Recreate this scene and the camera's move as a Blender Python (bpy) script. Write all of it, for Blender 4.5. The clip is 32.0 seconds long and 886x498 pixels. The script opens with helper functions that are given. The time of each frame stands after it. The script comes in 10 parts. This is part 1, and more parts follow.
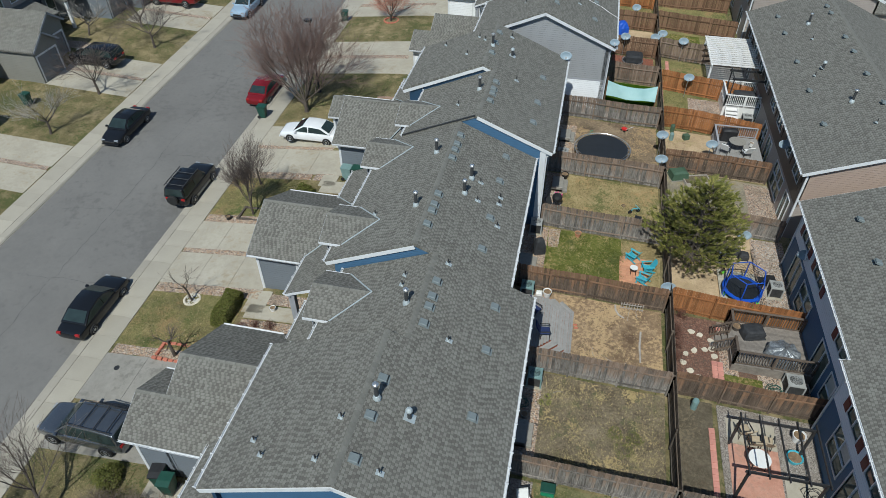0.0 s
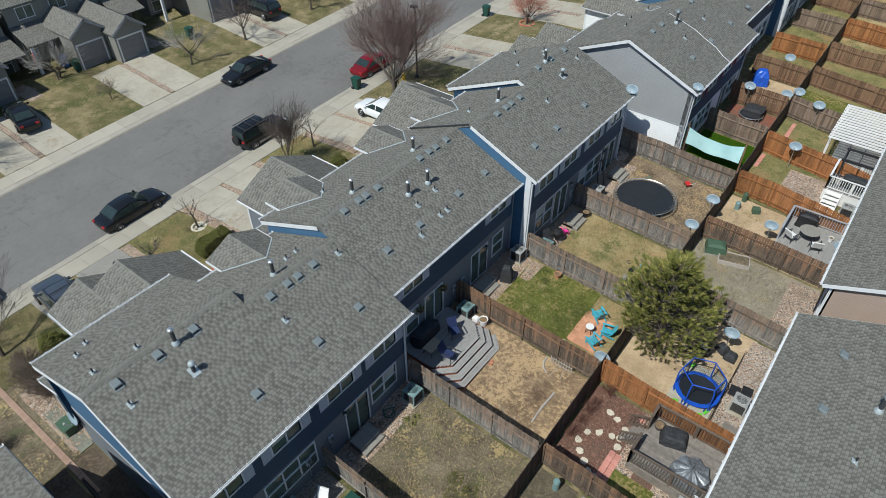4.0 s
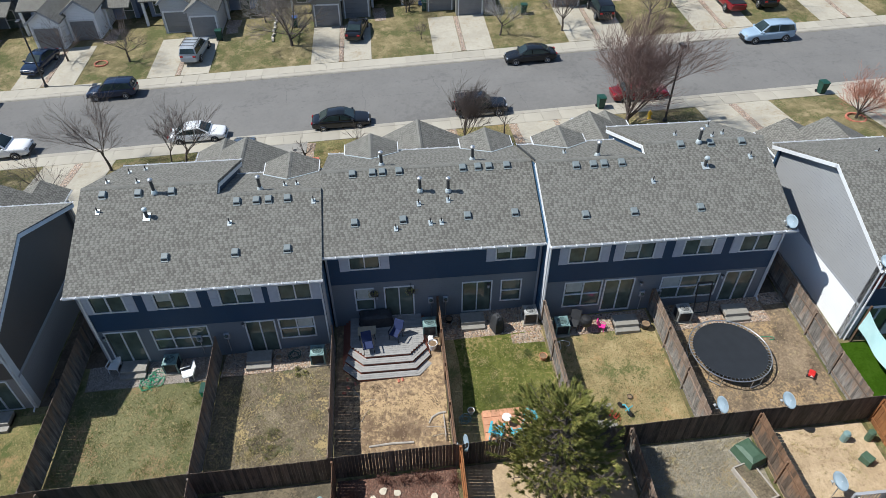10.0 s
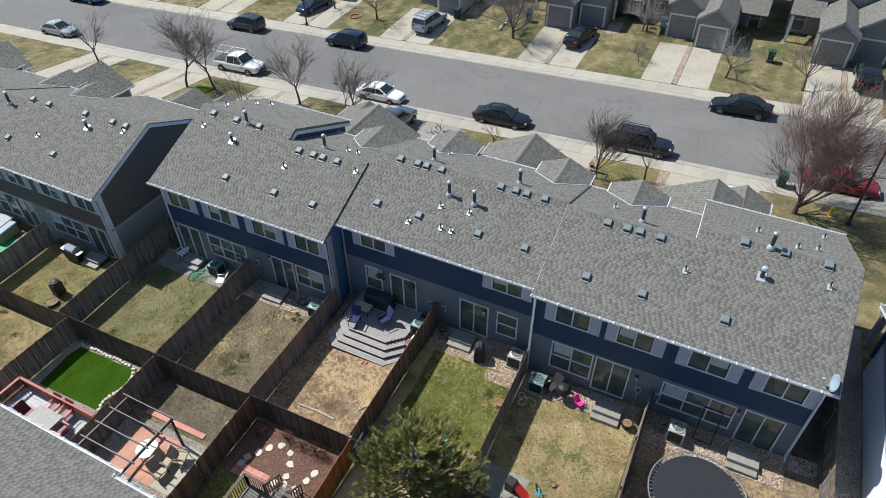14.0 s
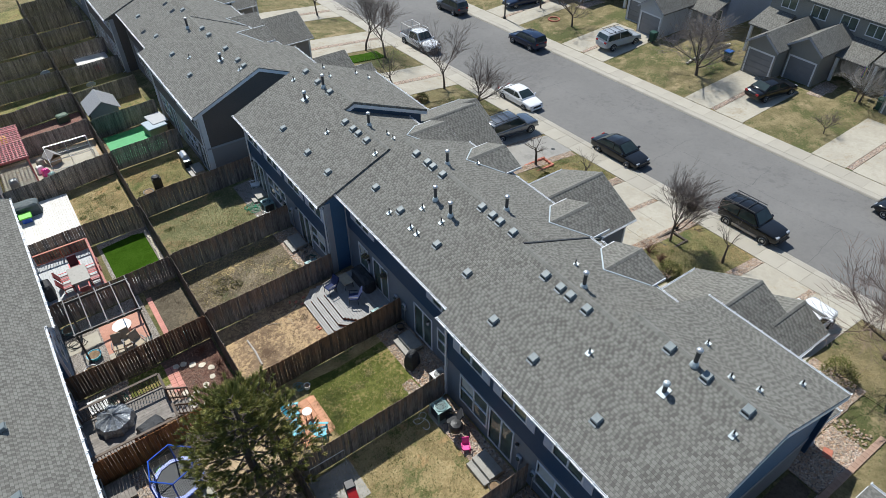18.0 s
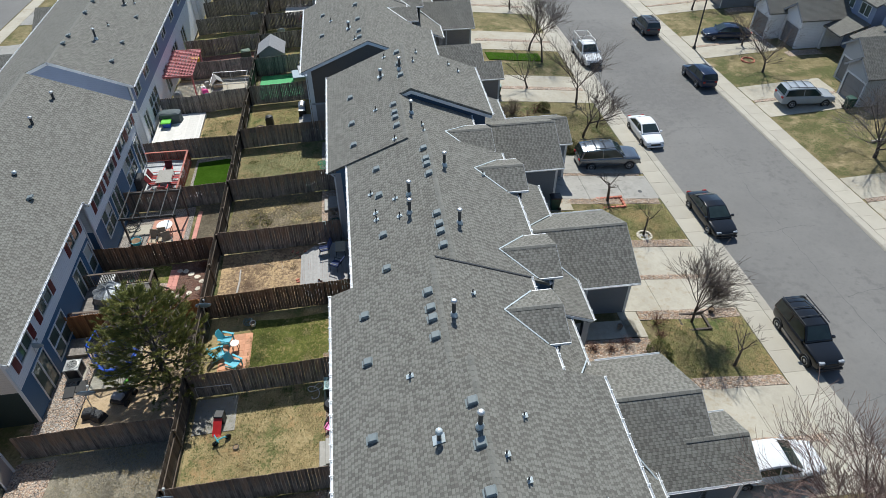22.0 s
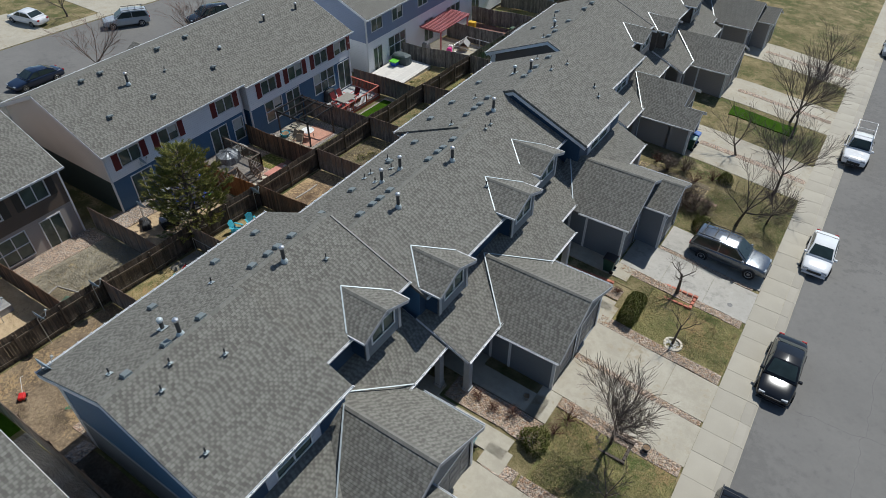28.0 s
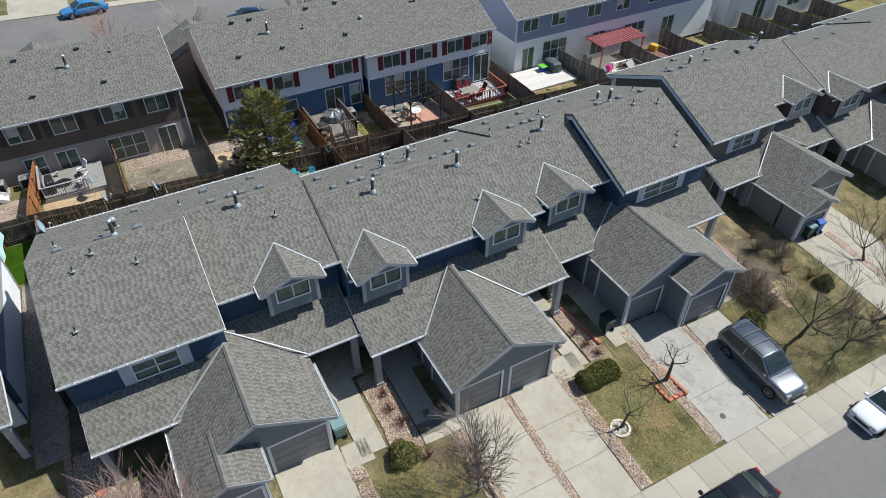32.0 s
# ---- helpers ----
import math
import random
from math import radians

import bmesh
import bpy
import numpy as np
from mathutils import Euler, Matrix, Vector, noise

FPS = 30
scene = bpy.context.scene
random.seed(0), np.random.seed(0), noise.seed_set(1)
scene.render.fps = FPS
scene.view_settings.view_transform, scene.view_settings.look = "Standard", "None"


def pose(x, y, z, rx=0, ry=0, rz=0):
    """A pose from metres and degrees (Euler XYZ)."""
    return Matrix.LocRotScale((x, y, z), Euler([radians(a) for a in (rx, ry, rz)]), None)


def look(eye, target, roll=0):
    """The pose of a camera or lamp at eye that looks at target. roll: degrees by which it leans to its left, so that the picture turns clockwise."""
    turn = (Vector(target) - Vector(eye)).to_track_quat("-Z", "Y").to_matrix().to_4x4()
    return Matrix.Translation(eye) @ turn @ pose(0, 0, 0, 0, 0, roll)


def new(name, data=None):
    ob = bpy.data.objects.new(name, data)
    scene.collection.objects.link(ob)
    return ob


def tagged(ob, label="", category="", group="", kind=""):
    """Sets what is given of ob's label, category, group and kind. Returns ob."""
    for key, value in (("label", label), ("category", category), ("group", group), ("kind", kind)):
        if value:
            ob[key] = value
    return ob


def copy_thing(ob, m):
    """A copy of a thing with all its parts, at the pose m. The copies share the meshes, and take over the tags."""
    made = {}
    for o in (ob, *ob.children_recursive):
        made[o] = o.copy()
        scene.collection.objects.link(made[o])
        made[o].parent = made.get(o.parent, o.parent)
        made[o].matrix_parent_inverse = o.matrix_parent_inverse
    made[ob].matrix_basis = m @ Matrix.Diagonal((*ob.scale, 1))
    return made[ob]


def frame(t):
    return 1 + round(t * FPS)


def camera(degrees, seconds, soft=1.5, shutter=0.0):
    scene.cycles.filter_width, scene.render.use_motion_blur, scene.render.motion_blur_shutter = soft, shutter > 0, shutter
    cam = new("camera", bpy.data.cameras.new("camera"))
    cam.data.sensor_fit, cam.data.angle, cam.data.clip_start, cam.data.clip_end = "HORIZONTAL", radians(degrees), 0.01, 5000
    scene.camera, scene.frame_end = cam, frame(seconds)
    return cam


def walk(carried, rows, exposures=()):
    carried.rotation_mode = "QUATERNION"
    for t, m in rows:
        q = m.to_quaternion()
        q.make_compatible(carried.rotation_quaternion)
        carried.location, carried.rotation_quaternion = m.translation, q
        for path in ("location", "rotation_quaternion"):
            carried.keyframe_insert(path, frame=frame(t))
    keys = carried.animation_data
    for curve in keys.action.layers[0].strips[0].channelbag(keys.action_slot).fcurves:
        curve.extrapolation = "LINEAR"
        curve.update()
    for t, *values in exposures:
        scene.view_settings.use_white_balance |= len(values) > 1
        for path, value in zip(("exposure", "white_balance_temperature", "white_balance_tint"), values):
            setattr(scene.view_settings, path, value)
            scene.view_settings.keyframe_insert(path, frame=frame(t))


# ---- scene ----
cam = camera(68.712, 32.0, 0.5)
ROWS = [
    (0, 0.977, -27.094, 27.249, 12.305, -41.536, 0.095),
    (0.5, 2.565, -26.411, 27.211, 15.029, -41.595, 0.100),
    (1, 4.338, -25.778, 27.181, 18.101, -41.638, 0.089),
    (1.5, 6.067, -25.135, 27.171, 21.144, -41.653, 0.105),
    (2, 7.841, -24.345, 27.173, 24.367, -41.656, 0.089),
    (2.5, 9.470, -23.515, 27.184, 27.399, -41.665, 0.068),
    (3, 11.129, -22.563, 27.200, 30.796, -41.670, 0.016),
    (3.5, 12.644, -21.637, 27.230, 34.137, -41.641, -0.004),
    (5.5, 17.762, -16.615, 27.207, 48.811, -41.616, 0.111),
    (6, 18.897, -15.108, 27.188, 52.625, -41.592, 0.132),
    (6.5, 19.885, -13.532, 27.171, 56.385, -41.551, 0.165),
    (7, 20.794, -11.962, 27.159, 60.326, -41.518, 0.180),
    (7.5, 21.535, -10.407, 27.147, 64.257, -41.493, 0.203),
    (8, 22.127, -8.730, 27.128, 68.462, -41.467, 0.191),
    (8.5, 22.589, -7.082, 27.098, 72.349, -41.494, 0.182),
    (9, 22.926, -5.358, 27.070, 76.315, -41.534, 0.173),
    (9.5, 23.231, -3.622, 27.086, 80.208, -41.489, 0.190),
    (10, 23.378, -1.840, 27.089, 84.375, -41.470, 0.214),
    (10.5, 23.407, -0.144, 27.078, 88.378, -41.462, 0.247),
    (11, 23.275, 1.588, 27.060, 92.768, -41.459, 0.260),
    (11.5, 23.039, 3.240, 27.049, 96.801, -41.449, 0.295),
    (12, 22.671, 4.920, 27.034, 100.716, -41.449, 0.319),
    (12.5, 22.187, 6.511, 27.019, 104.337, -41.456, 0.387),
    (13, 21.530, 8.168, 27.009, 108.392, -41.443, 0.416),
    (13.5, 20.998, 9.689, 27.015, 112.269, -41.442, 0.385),
    (14, 20.335, 11.167, 27.026, 116.216, -41.408, 0.314),
    (14.5, 19.540, 12.619, 27.041, 120.194, -41.355, 0.244),
    (16.5, 15.253, 17.999, 27.050, 135.180, -41.311, 0.201),
    (17, 13.891, 19.157, 27.042, 138.407, -41.314, 0.196),
    (17.5, 12.566, 20.189, 27.023, 141.420, -41.383, 0.138),
    (18, 11.156, 21.269, 27.025, 144.680, -41.403, 0.074),
    (18.5, 9.771, 22.206, 27.038, 147.898, -41.398, 0.088),
    (19, 8.205, 23.118, 27.056, 151.644, -41.389, 0.100),
    (19.5, 6.665, 23.909, 27.074, 155.264, -41.384, 0.134),
    (20, 5.002, 24.631, 27.092, 159.043, -41.372, 0.153),
    (20.5, 3.388, 25.183, 27.090, 162.343, -41.408, 0.177),
    (21, 1.646, 25.669, 27.095, 165.814, -41.420, 0.173),
    (21.5, -0.037, 26.056, 27.105, 168.918, -41.439, 0.176),
    (22, -1.836, 26.386, 27.125, 172.143, -41.484, 0.133),
    (22.5, -3.536, 26.586, 27.156, 175.101, -41.498, 0.126),
    (23, -5.316, 26.710, 27.176, 178.325, -41.483, 0.108),
    (23.5, -7.074, 26.668, 27.149, 181.281, -41.500, 0.087),
    (24, -8.835, 26.526, 27.103, 184.469, -41.502, 0.073),
    (24.5, -10.587, 26.308, 27.045, 187.816, -41.510, 0.095),
    (25, -12.317, 25.980, 26.990, 191.124, -41.500, 0.110),
    (25.5, -14.018, 25.572, 26.949, 194.394, -41.467, 0.105),
    (27.5, -20.351, 23.289, 27.057, 208.964, -41.402, -0.023),
    (28, -21.872, 22.358, 27.062, 213.990, -41.431, -0.031),
    (28.5, -23.136, 21.379, 27.078, 218.245, -41.415, -0.001),
    (29, -24.436, 20.276, 27.084, 222.088, -41.423, -0.005),
    (29.5, -25.630, 19.161, 27.094, 225.041, -41.427, -0.010),
    (30, -26.828, 17.893, 27.096, 228.056, -41.434, -0.033),
    (30.5, -27.942, 16.619, 27.093, 231.085, -41.416, -0.054),
    (31, -29.059, 15.179, 27.101, 234.570, -41.432, -0.084),
    (31.5, -30.017, 13.732, 27.131, 237.847, -41.494, -0.035),
    (32, -30.942, 12.113, 27.169, 241.452, -41.627, 0.063),
]
EXPOSE = [(0, -0.2, 6200, 2), (3, -0.1, 6250, 3), (7, 0.18, 6300, 5), (10, 0.36, 6300, 7), (14, 0.37, 6300, 7), (20, 0.28, 6300, 6), (25, 0.11, 6300, 5), (28, -0.1, 6350, 6), (29.5, 0.12, 6350, 6), (31, 0.26, 6350, 7), (32, 0.26, 6350, 7)]
walk(cam, [(t, pose(x, y, z, 90 + pitch, roll, yaw)) for t, x, y, z, yaw, pitch, roll in ROWS], EXPOSE)
# ---------------------------------------------------------------- world and sun
world = bpy.data.worlds.new("world")
scene.world = world
world.use_nodes = True
wn = world.node_tree
SUN_AZ, SUN_EL = radians(187.0), radians(52.5)   # compass bearing with +y as north
sky = wn.nodes.new("ShaderNodeTexSky")
sky.sky_type, sky.sun_disc = "NISHITA", False
sky.sun_elevation, sky.sun_rotation = SUN_EL, SUN_AZ
sky.altitude, sky.air_density, sky.dust_density = 1500, 1.0, 0.6
bg = wn.nodes["Background"]
bg.inputs[1].default_value = 0.109
wn.links.new(sky.outputs[0], bg.inputs[0])
sun = new("sun", bpy.data.lights.new("sun", "SUN"))
sun.data.energy, sun.data.angle, sun.data.color = 4.6, radians(0.53), (1.0, 0.965, 0.92)
sun_dir = Vector((math.sin(SUN_AZ) * math.cos(SUN_EL), math.cos(SUN_AZ) * math.cos(SUN_EL), math.sin(SUN_EL)))
sun.matrix_world = look(sun_dir * 100, (0, 0, 0))
scene.view_settings.exposure = 0.0

# ---------------------------------------------------------------- materials
MATS = {}


def node_mat(name):
    m = bpy.data.materials.new(name)
    m.use_nodes = True
    t = m.node_tree
    return m, t, t.nodes["Principled BSDF"]


def ramp(t, fac, stops):
    r = t.nodes.new("ShaderNodeValToRGB")
    e = r.color_ramp.elements
    while len(e) < len(stops):
        e.new(0.5)
    for k, (p, c) in enumerate(stops):
        e[k].position, e[k].color = p, (*c, 1)
    t.links.new(fac, r.inputs[0])
    return r.outputs[0]


def noise_tex(t, scale, detail=4.0, rough=0.55, vec=None, dist=0.0):
    n = t.nodes.new("ShaderNodeTexNoise")
    n.inputs["Scale"].default_value, n.inputs["Detail"].default_value = scale, detail
    n.inputs["Roughness"].default_value, n.inputs["Distortion"].default_value = rough, dist
    t.links.new(vec if vec else obj_co(t), n.inputs["Vector"])
    return n.outputs[0]


def obj_co(t, kind="Object"):
    c = t.nodes.get("co_" + kind)
    if not c:
        c = t.nodes.new("ShaderNodeTexCoord")
        c.name = "co_" + kind
    return c.outputs[kind]


def mixc(t, fac, a, b, mode="MIX"):
    m = t.nodes.new("ShaderNodeMix")
    m.data_type, m.blend_type = "RGBA", mode
    for sock, v in ((m.inputs[0], fac), (m.inputs[6], a), (m.inputs[7], b)):
        if isinstance(v, (int, float)):
            sock.default_value = v
        elif isinstance(v, tuple):
            sock.default_value = (*v, 1)
        else:
            t.links.new(v, sock)
    return m.outputs[2]


def mathn(t, op, a, b=0.0, clamp=False):
    m = t.nodes.new("ShaderNodeMath")
    m.operation, m.use_clamp = op, clamp
    for sock, v in ((m.inputs[0], a), (m.inputs[1], b)):
        if isinstance(v, (int, float)):
            sock.default_value = v
        else:
            t.links.new(v, sock)
    return m.outputs[0]


def bumped(t, p, height, dist=0.02, strength=0.5):
    b = t.nodes.new("ShaderNodeBump")
    b.inputs["Strength"].default_value, b.inputs["Distance"].default_value = strength, dist
    t.links.new(height, b.inputs["Height"])
    t.links.new(b.outputs[0], p.inputs["Normal"])


def surf(name, a, b, scale=3.0, rough=0.7, metal=0.0, fine=40.0, bump=0.004, piece=0.0, coat=0.0):
    """A surface between two close colours, with coarse stains and fine grain; piece: tint from piece to piece."""
    if name in MATS:
        return MATS[name]
    m, t, p = node_mat(name)
    n1, n2 = noise_tex(t, scale, 3), noise_tex(t, fine, 2)
    f = mathn(t, "ADD", mathn(t, "MULTIPLY", n1, 0.7), mathn(t, "MULTIPLY", n2, 0.3))
    c = ramp(t, f, [(0.3, a), (0.7, b)])
    if piece:
        oi = t.nodes.new("ShaderNodeObjectInfo")
        v = mathn(t, "ADD", mathn(t, "MULTIPLY", oi.outputs["Random"], 2 * piece), 1 - piece)
        h = t.nodes.new("ShaderNodeHueSaturation")
        t.links.new(v, h.inputs["Value"])
        t.links.new(c, h.inputs["Color"])
        c = h.outputs[0]
    t.links.new(c, p.inputs["Base Color"])
    p.inputs["Roughness"].default_value, p.inputs["Metallic"].default_value = rough, metal
    p.inputs["Coat Weight"].default_value = coat
    if coat:
        p.inputs["Specular IOR Level"].default_value = 0.2
    p.inputs["Coat Roughness"].default_value = 0.05
    if bump:
        bumped(t, p, n2, bump, 0.6)
    MATS[name] = m
    return m


def shingle_mat(name, tones, wear=0.5):
    """Laminated asphalt shingles laid in courses; uv is in metres, u along the eave and v up the slope."""
    m, t, p = node_mat(name)
    uv = obj_co(t, "UV")
    sp = t.nodes.new("ShaderNodeSeparateXYZ")
    t.links.new(uv, sp.inputs[0])
    course = 0.128
    row = mathn(t, "FLOOR", mathn(t, "DIVIDE", sp.outputs[1], course))
    up = mathn(t, "FRACT", mathn(t, "DIVIDE", sp.outputs[1], course))
    wn = t.nodes.new("ShaderNodeTexWhiteNoise")
    wn.noise_dimensions = "1D"
    t.links.new(row, wn.inputs["W"])

    def tab_random(width, shift):
        """A number for each tab of the given width, and how far along its tab a place lies."""
        uu = mathn(t, "ADD", mathn(t, "DIVIDE", sp.outputs[0], width), mathn(t, "MULTIPLY", wn.outputs["Value"], shift))
        cell = t.nodes.new("ShaderNodeCombineXYZ")
        t.links.new(mathn(t, "FLOOR", uu), cell.inputs[0])
        t.links.new(row, cell.inputs[1])
        w2 = t.nodes.new("ShaderNodeTexWhiteNoise")
        w2.noise_dimensions = "2D"
        t.links.new(cell.outputs[0], w2.inputs["Vector"])
        return w2.outputs["Value"], mathn(t, "FRACT", uu)

    rnd_a, s = tab_random(0.235, 7.0)
    rnd_b, _ = tab_random(0.94, 13.0)
    cut = mathn(t, "ADD", mathn(t, "MULTIPLY", rnd_a, 0.45), 0.3)
    tab = mathn(t, "LESS_THAN", s, cut)
    grain = noise_tex(t, 55, 2, 0.7, uv)
    stain = noise_tex(t, 0.45, 5, 0.6, uv)
    f = mathn(t, "ADD", mathn(t, "MULTIPLY", tab, 0.4), mathn(t, "MULTIPLY", rnd_a, 0.3))
    f = mathn(t, "ADD", f, mathn(t, "MULTIPLY", rnd_b, 0.08))
    f = mathn(t, "ADD", f, mathn(t, "MULTIPLY", grain, 0.22))
    c = ramp(t, f, [(0.12, tones[0]), (0.5, tones[1]), (0.88, tones[2])])
    warm = ramp(t, rnd_b, [(0.78, (0, 0, 0)), (0.8, (1, 1, 1))])
    c = mixc(t, mathn(t, "MULTIPLY", warm, 0.16), c, (tones[1][0] * 0.86, tones[1][1] * 0.78, tones[1][2] * 0.82))
    c = mixc(t, mathn(t, "MULTIPLY", ramp(t, stain, [(0.4, (0, 0, 0)), (0.7, (1, 1, 1))]), wear * 0.3), c, tones[3])
    # foot of each course darkened as painted butt shadow; edge is the tab joint
    butt_shade = mathn(t, "LESS_THAN", up, 0.11)
    edge = mathn(t, "LESS_THAN", mathn(t, "ABSOLUTE", mathn(t, "SUBTRACT", s, cut)), 0.02)
    gap = mathn(t, "MAXIMUM", mathn(t, "MULTIPLY", butt_shade, 0.55), mathn(t, "MULTIPLY", edge, 0.16))
    c = mixc(t, gap, c, tuple(0.5 * v for v in tones[0]))
    t.links.new(c, p.inputs["Base Color"])
    p.inputs["Roughness"].default_value = 0.9
    p.inputs["Specular IOR Level"].default_value = 0.25
    bumped(t, p, mathn(t, "ADD", mathn(t, "MULTIPLY", up, -1.0), mathn(t, "MULTIPLY", tab, 0.15)), 0.009, 0.55)
    MATS[name] = m
    return m


def siding_mat(name, col, board=0.16, var=0.06):
    """Painted horizontal lap boards."""
    m, t, p = node_mat(name)
    co = obj_co(t)
    sp = t.nodes.new("ShaderNodeSeparateXYZ")
    t.links.new(co, sp.inputs[0])
    saw = mathn(t, "FRACT", mathn(t, "DIVIDE", sp.outputs[2], board))
    n1 = noise_tex(t, 0.7, 4)
    n2 = noise_tex(t, 25, 2)
    a, b = tuple(v * (1 - var) for v in col), tuple(min(1, v * (1 + var) + 0.004) for v in col)
    c = ramp(t, mathn(t, "ADD", mathn(t, "MULTIPLY", n1, 0.6), mathn(t, "MULTIPLY", n2, 0.4)), [(0.3, a), (0.7, b)])
    gap = ramp(t, saw, [(0.0, (1, 1, 1)), (0.09, (0, 0, 0))])
    c = mixc(t, mathn(t, "MULTIPLY", gap, 0.55), c, tuple(v * 0.3 for v in col))
    t.links.new(c, p.inputs["Base Color"])
    p.inputs["Roughness"].default_value = 0.62
    bumped(t, p, mathn(t, "MULTIPLY", saw, -1.0), 0.02, 0.6)
    MATS[name] = m
    return m


def ground_mat(name, tones, scale=0.6, fine=9.0, patch=None, patch_scale=0.25, lo=0.5, hi=0.62, grit=60.0, bump=0.03, patch2=None, rough=0.95, spec=0.15):
    m, t, p = node_mat(name)
    co = obj_co(t)
    n1, n2, n3 = noise_tex(t, scale * 1.5, 6, 0.66, co, 0.1), noise_tex(t, fine, 4, 0.65), noise_tex(t, grit, 2, 0.7)
    f = mathn(t, "ADD", mathn(t, "MULTIPLY", n1, 0.4), mathn(t, "ADD", mathn(t, "MULTIPLY", n2, 0.35), mathn(t, "MULTIPLY", n3, 0.25)))
    c = ramp(t, f, [(0.42, tones[0]), (0.5, tones[1]), (0.58, tones[2])])
    if patch:
        np_ = noise_tex(t, patch_scale * 1.6, 6, 0.68, co, 0.15)
        fine_p = mathn(t, "ADD", np_, mathn(t, "MULTIPLY", mathn(t, "SUBTRACT", n2, 0.5), 0.8))
        c = mixc(t, ramp(t, fine_p, [(lo, (0, 0, 0)), (hi, (1, 1, 1))]), c, mixc(t, n3, tuple(v * 0.6 for v in patch), tuple(v * 1.35 for v in patch)))
    if patch2:
        map2 = t.nodes.new("ShaderNodeMapping")
        map2.inputs["Location"].default_value = (31, 17, 5)
        t.links.new(co, map2.inputs[0])
        np2 = noise_tex(t, patch_scale * 2.6, 6, 0.7, map2.outputs[0], 0.1)
        c = mixc(t, ramp(t, np2, [(0.55, (0, 0, 0)), (0.66, (1, 1, 1))]), c, mixc(t, n3, tuple(v * 0.65 for v in patch2), tuple(v * 1.3 for v in patch2)))
    t.links.new(c, p.inputs["Base Color"])
    p.inputs["Roughness"].default_value = rough
    p.inputs["Specular IOR Level"].default_value = spec
    bumped(t, p, mathn(t, "ADD", n3, mathn(t, "MULTIPLY", n2, 0.8)), bump, 0.7)
    MATS[name] = m
    return m


def glass_mat(name, tint=(0.095, 0.12, 0.098), rough=0.03):
    m, t, p = node_mat(name)
    n = noise_tex(t, 1.3, 2)
    t.links.new(ramp(t, n, [(0.3, tuple(v * 0.7 for v in tint)), (0.7, tuple(v * 1.3 for v in tint))]), p.inputs["Base Color"])
    p.inputs["Roughness"].default_value, p.inputs["IOR"].default_value = rough, 1.5
    MATS[name] = m
    return m


SHINGLE = shingle_mat("shingle_grey", [(0.108, 0.102, 0.09), (0.162, 0.157, 0.138), (0.212, 0.208, 0.183), (0.152, 0.142, 0.124)])
SHINGLE_CAP = surf("shingle_cap", (0.138, 0.134, 0.118), (0.19, 0.186, 0.164), 8, 0.9, 0, 60, 0.003, 0.12)
NAVY = siding_mat("siding_navy", (0.016, 0.05, 0.1))
GREY = siding_mat("siding_grey", (0.158, 0.178, 0.2))
GREYLT = siding_mat("siding_light_grey", (0.3, 0.305, 0.31))
WHITE_SIDE = siding_mat("siding_white", (0.8, 0.81, 0.82))
BROWN_SIDE = siding_mat("siding_brown", (0.115, 0.085, 0.064))
TAUPE_SIDE = siding_mat("siding_taupe", (0.34, 0.298, 0.268))
# blue paint of the east row; also stands for sunlit navy on end walls
BLUE_SIDE = siding_mat("siding_blue_sunlit_navy", (0.052, 0.125, 0.222))
BLUELT_SIDE = siding_mat("siding_pale_blue", (0.22, 0.27, 0.38))
TRIM = surf("trim_white", (0.6, 0.615, 0.625), (0.7, 0.71, 0.72), 2, 0.5, 0, 30, 0.001)
TRIM_GREY = surf("trim_grey", (0.30, 0.31, 0.33), (0.36, 0.37, 0.39), 2, 0.55, 0, 30, 0.001)
SHUTTER = surf("shutter_grey", (0.42, 0.44, 0.50), (0.5, 0.52, 0.57), 5, 0.5, 0, 30, 0.002)
SHUTTER_RED = surf("shutter_red", (0.11, 0.012, 0.014), (0.15, 0.018, 0.02), 5, 0.5, 0, 30, 0.002)
SHUTTER_DK = surf("shutter_dark", (0.03, 0.027, 0.025), (0.05, 0.045, 0.04), 5, 0.5, 0, 30, 0.002)
GLASS = glass_mat("window_glass")
BLIND = surf("blind", (0.42, 0.43, 0.38), (0.55, 0.55, 0.5), 4, 0.7, 0, 30, 0.001)
GARDOOR = surf("garage_door_grey", (0.17, 0.175, 0.185), (0.20, 0.205, 0.215), 2, 0.5, 0, 30, 0.001)
METAL = surf("galvanised", (0.5, 0.51, 0.52), (0.66, 0.67, 0.68), 9, 0.38, 0.85, 40, 0.002)
DKMETAL = surf("dark_metal", (0.035, 0.036, 0.038), (0.06, 0.06, 0.062), 9, 0.5, 0.4, 40, 0.002)
VENTM = surf("vent_grey", (0.15, 0.178, 0.182), (0.2, 0.228, 0.232), 6, 0.55, 0.0, 40, 0.002)
LEAD = surf("flashing", (0.4, 0.45, 0.46), (0.52, 0.57, 0.58), 9, 0.45, 0.3, 40, 0.002)
CONCRETE = ground_mat("concrete", [(0.358, 0.326, 0.262), (0.402, 0.368, 0.298), (0.442, 0.407, 0.334)], 0.3, 3, (0.33, 0.28, 0.2), 0.3, 0.53, 0.74, 80, 0.006, None, 0.8, 0.18)
CONC_DK = ground_mat("old_concrete", [(0.245, 0.23, 0.2), (0.28, 0.263, 0.23), (0.315, 0.297, 0.262)], 0.3, 3, (0.21, 0.197, 0.17), 0.45, 0.54, 0.7, 80, 0.006, None, 0.55, 0.5)
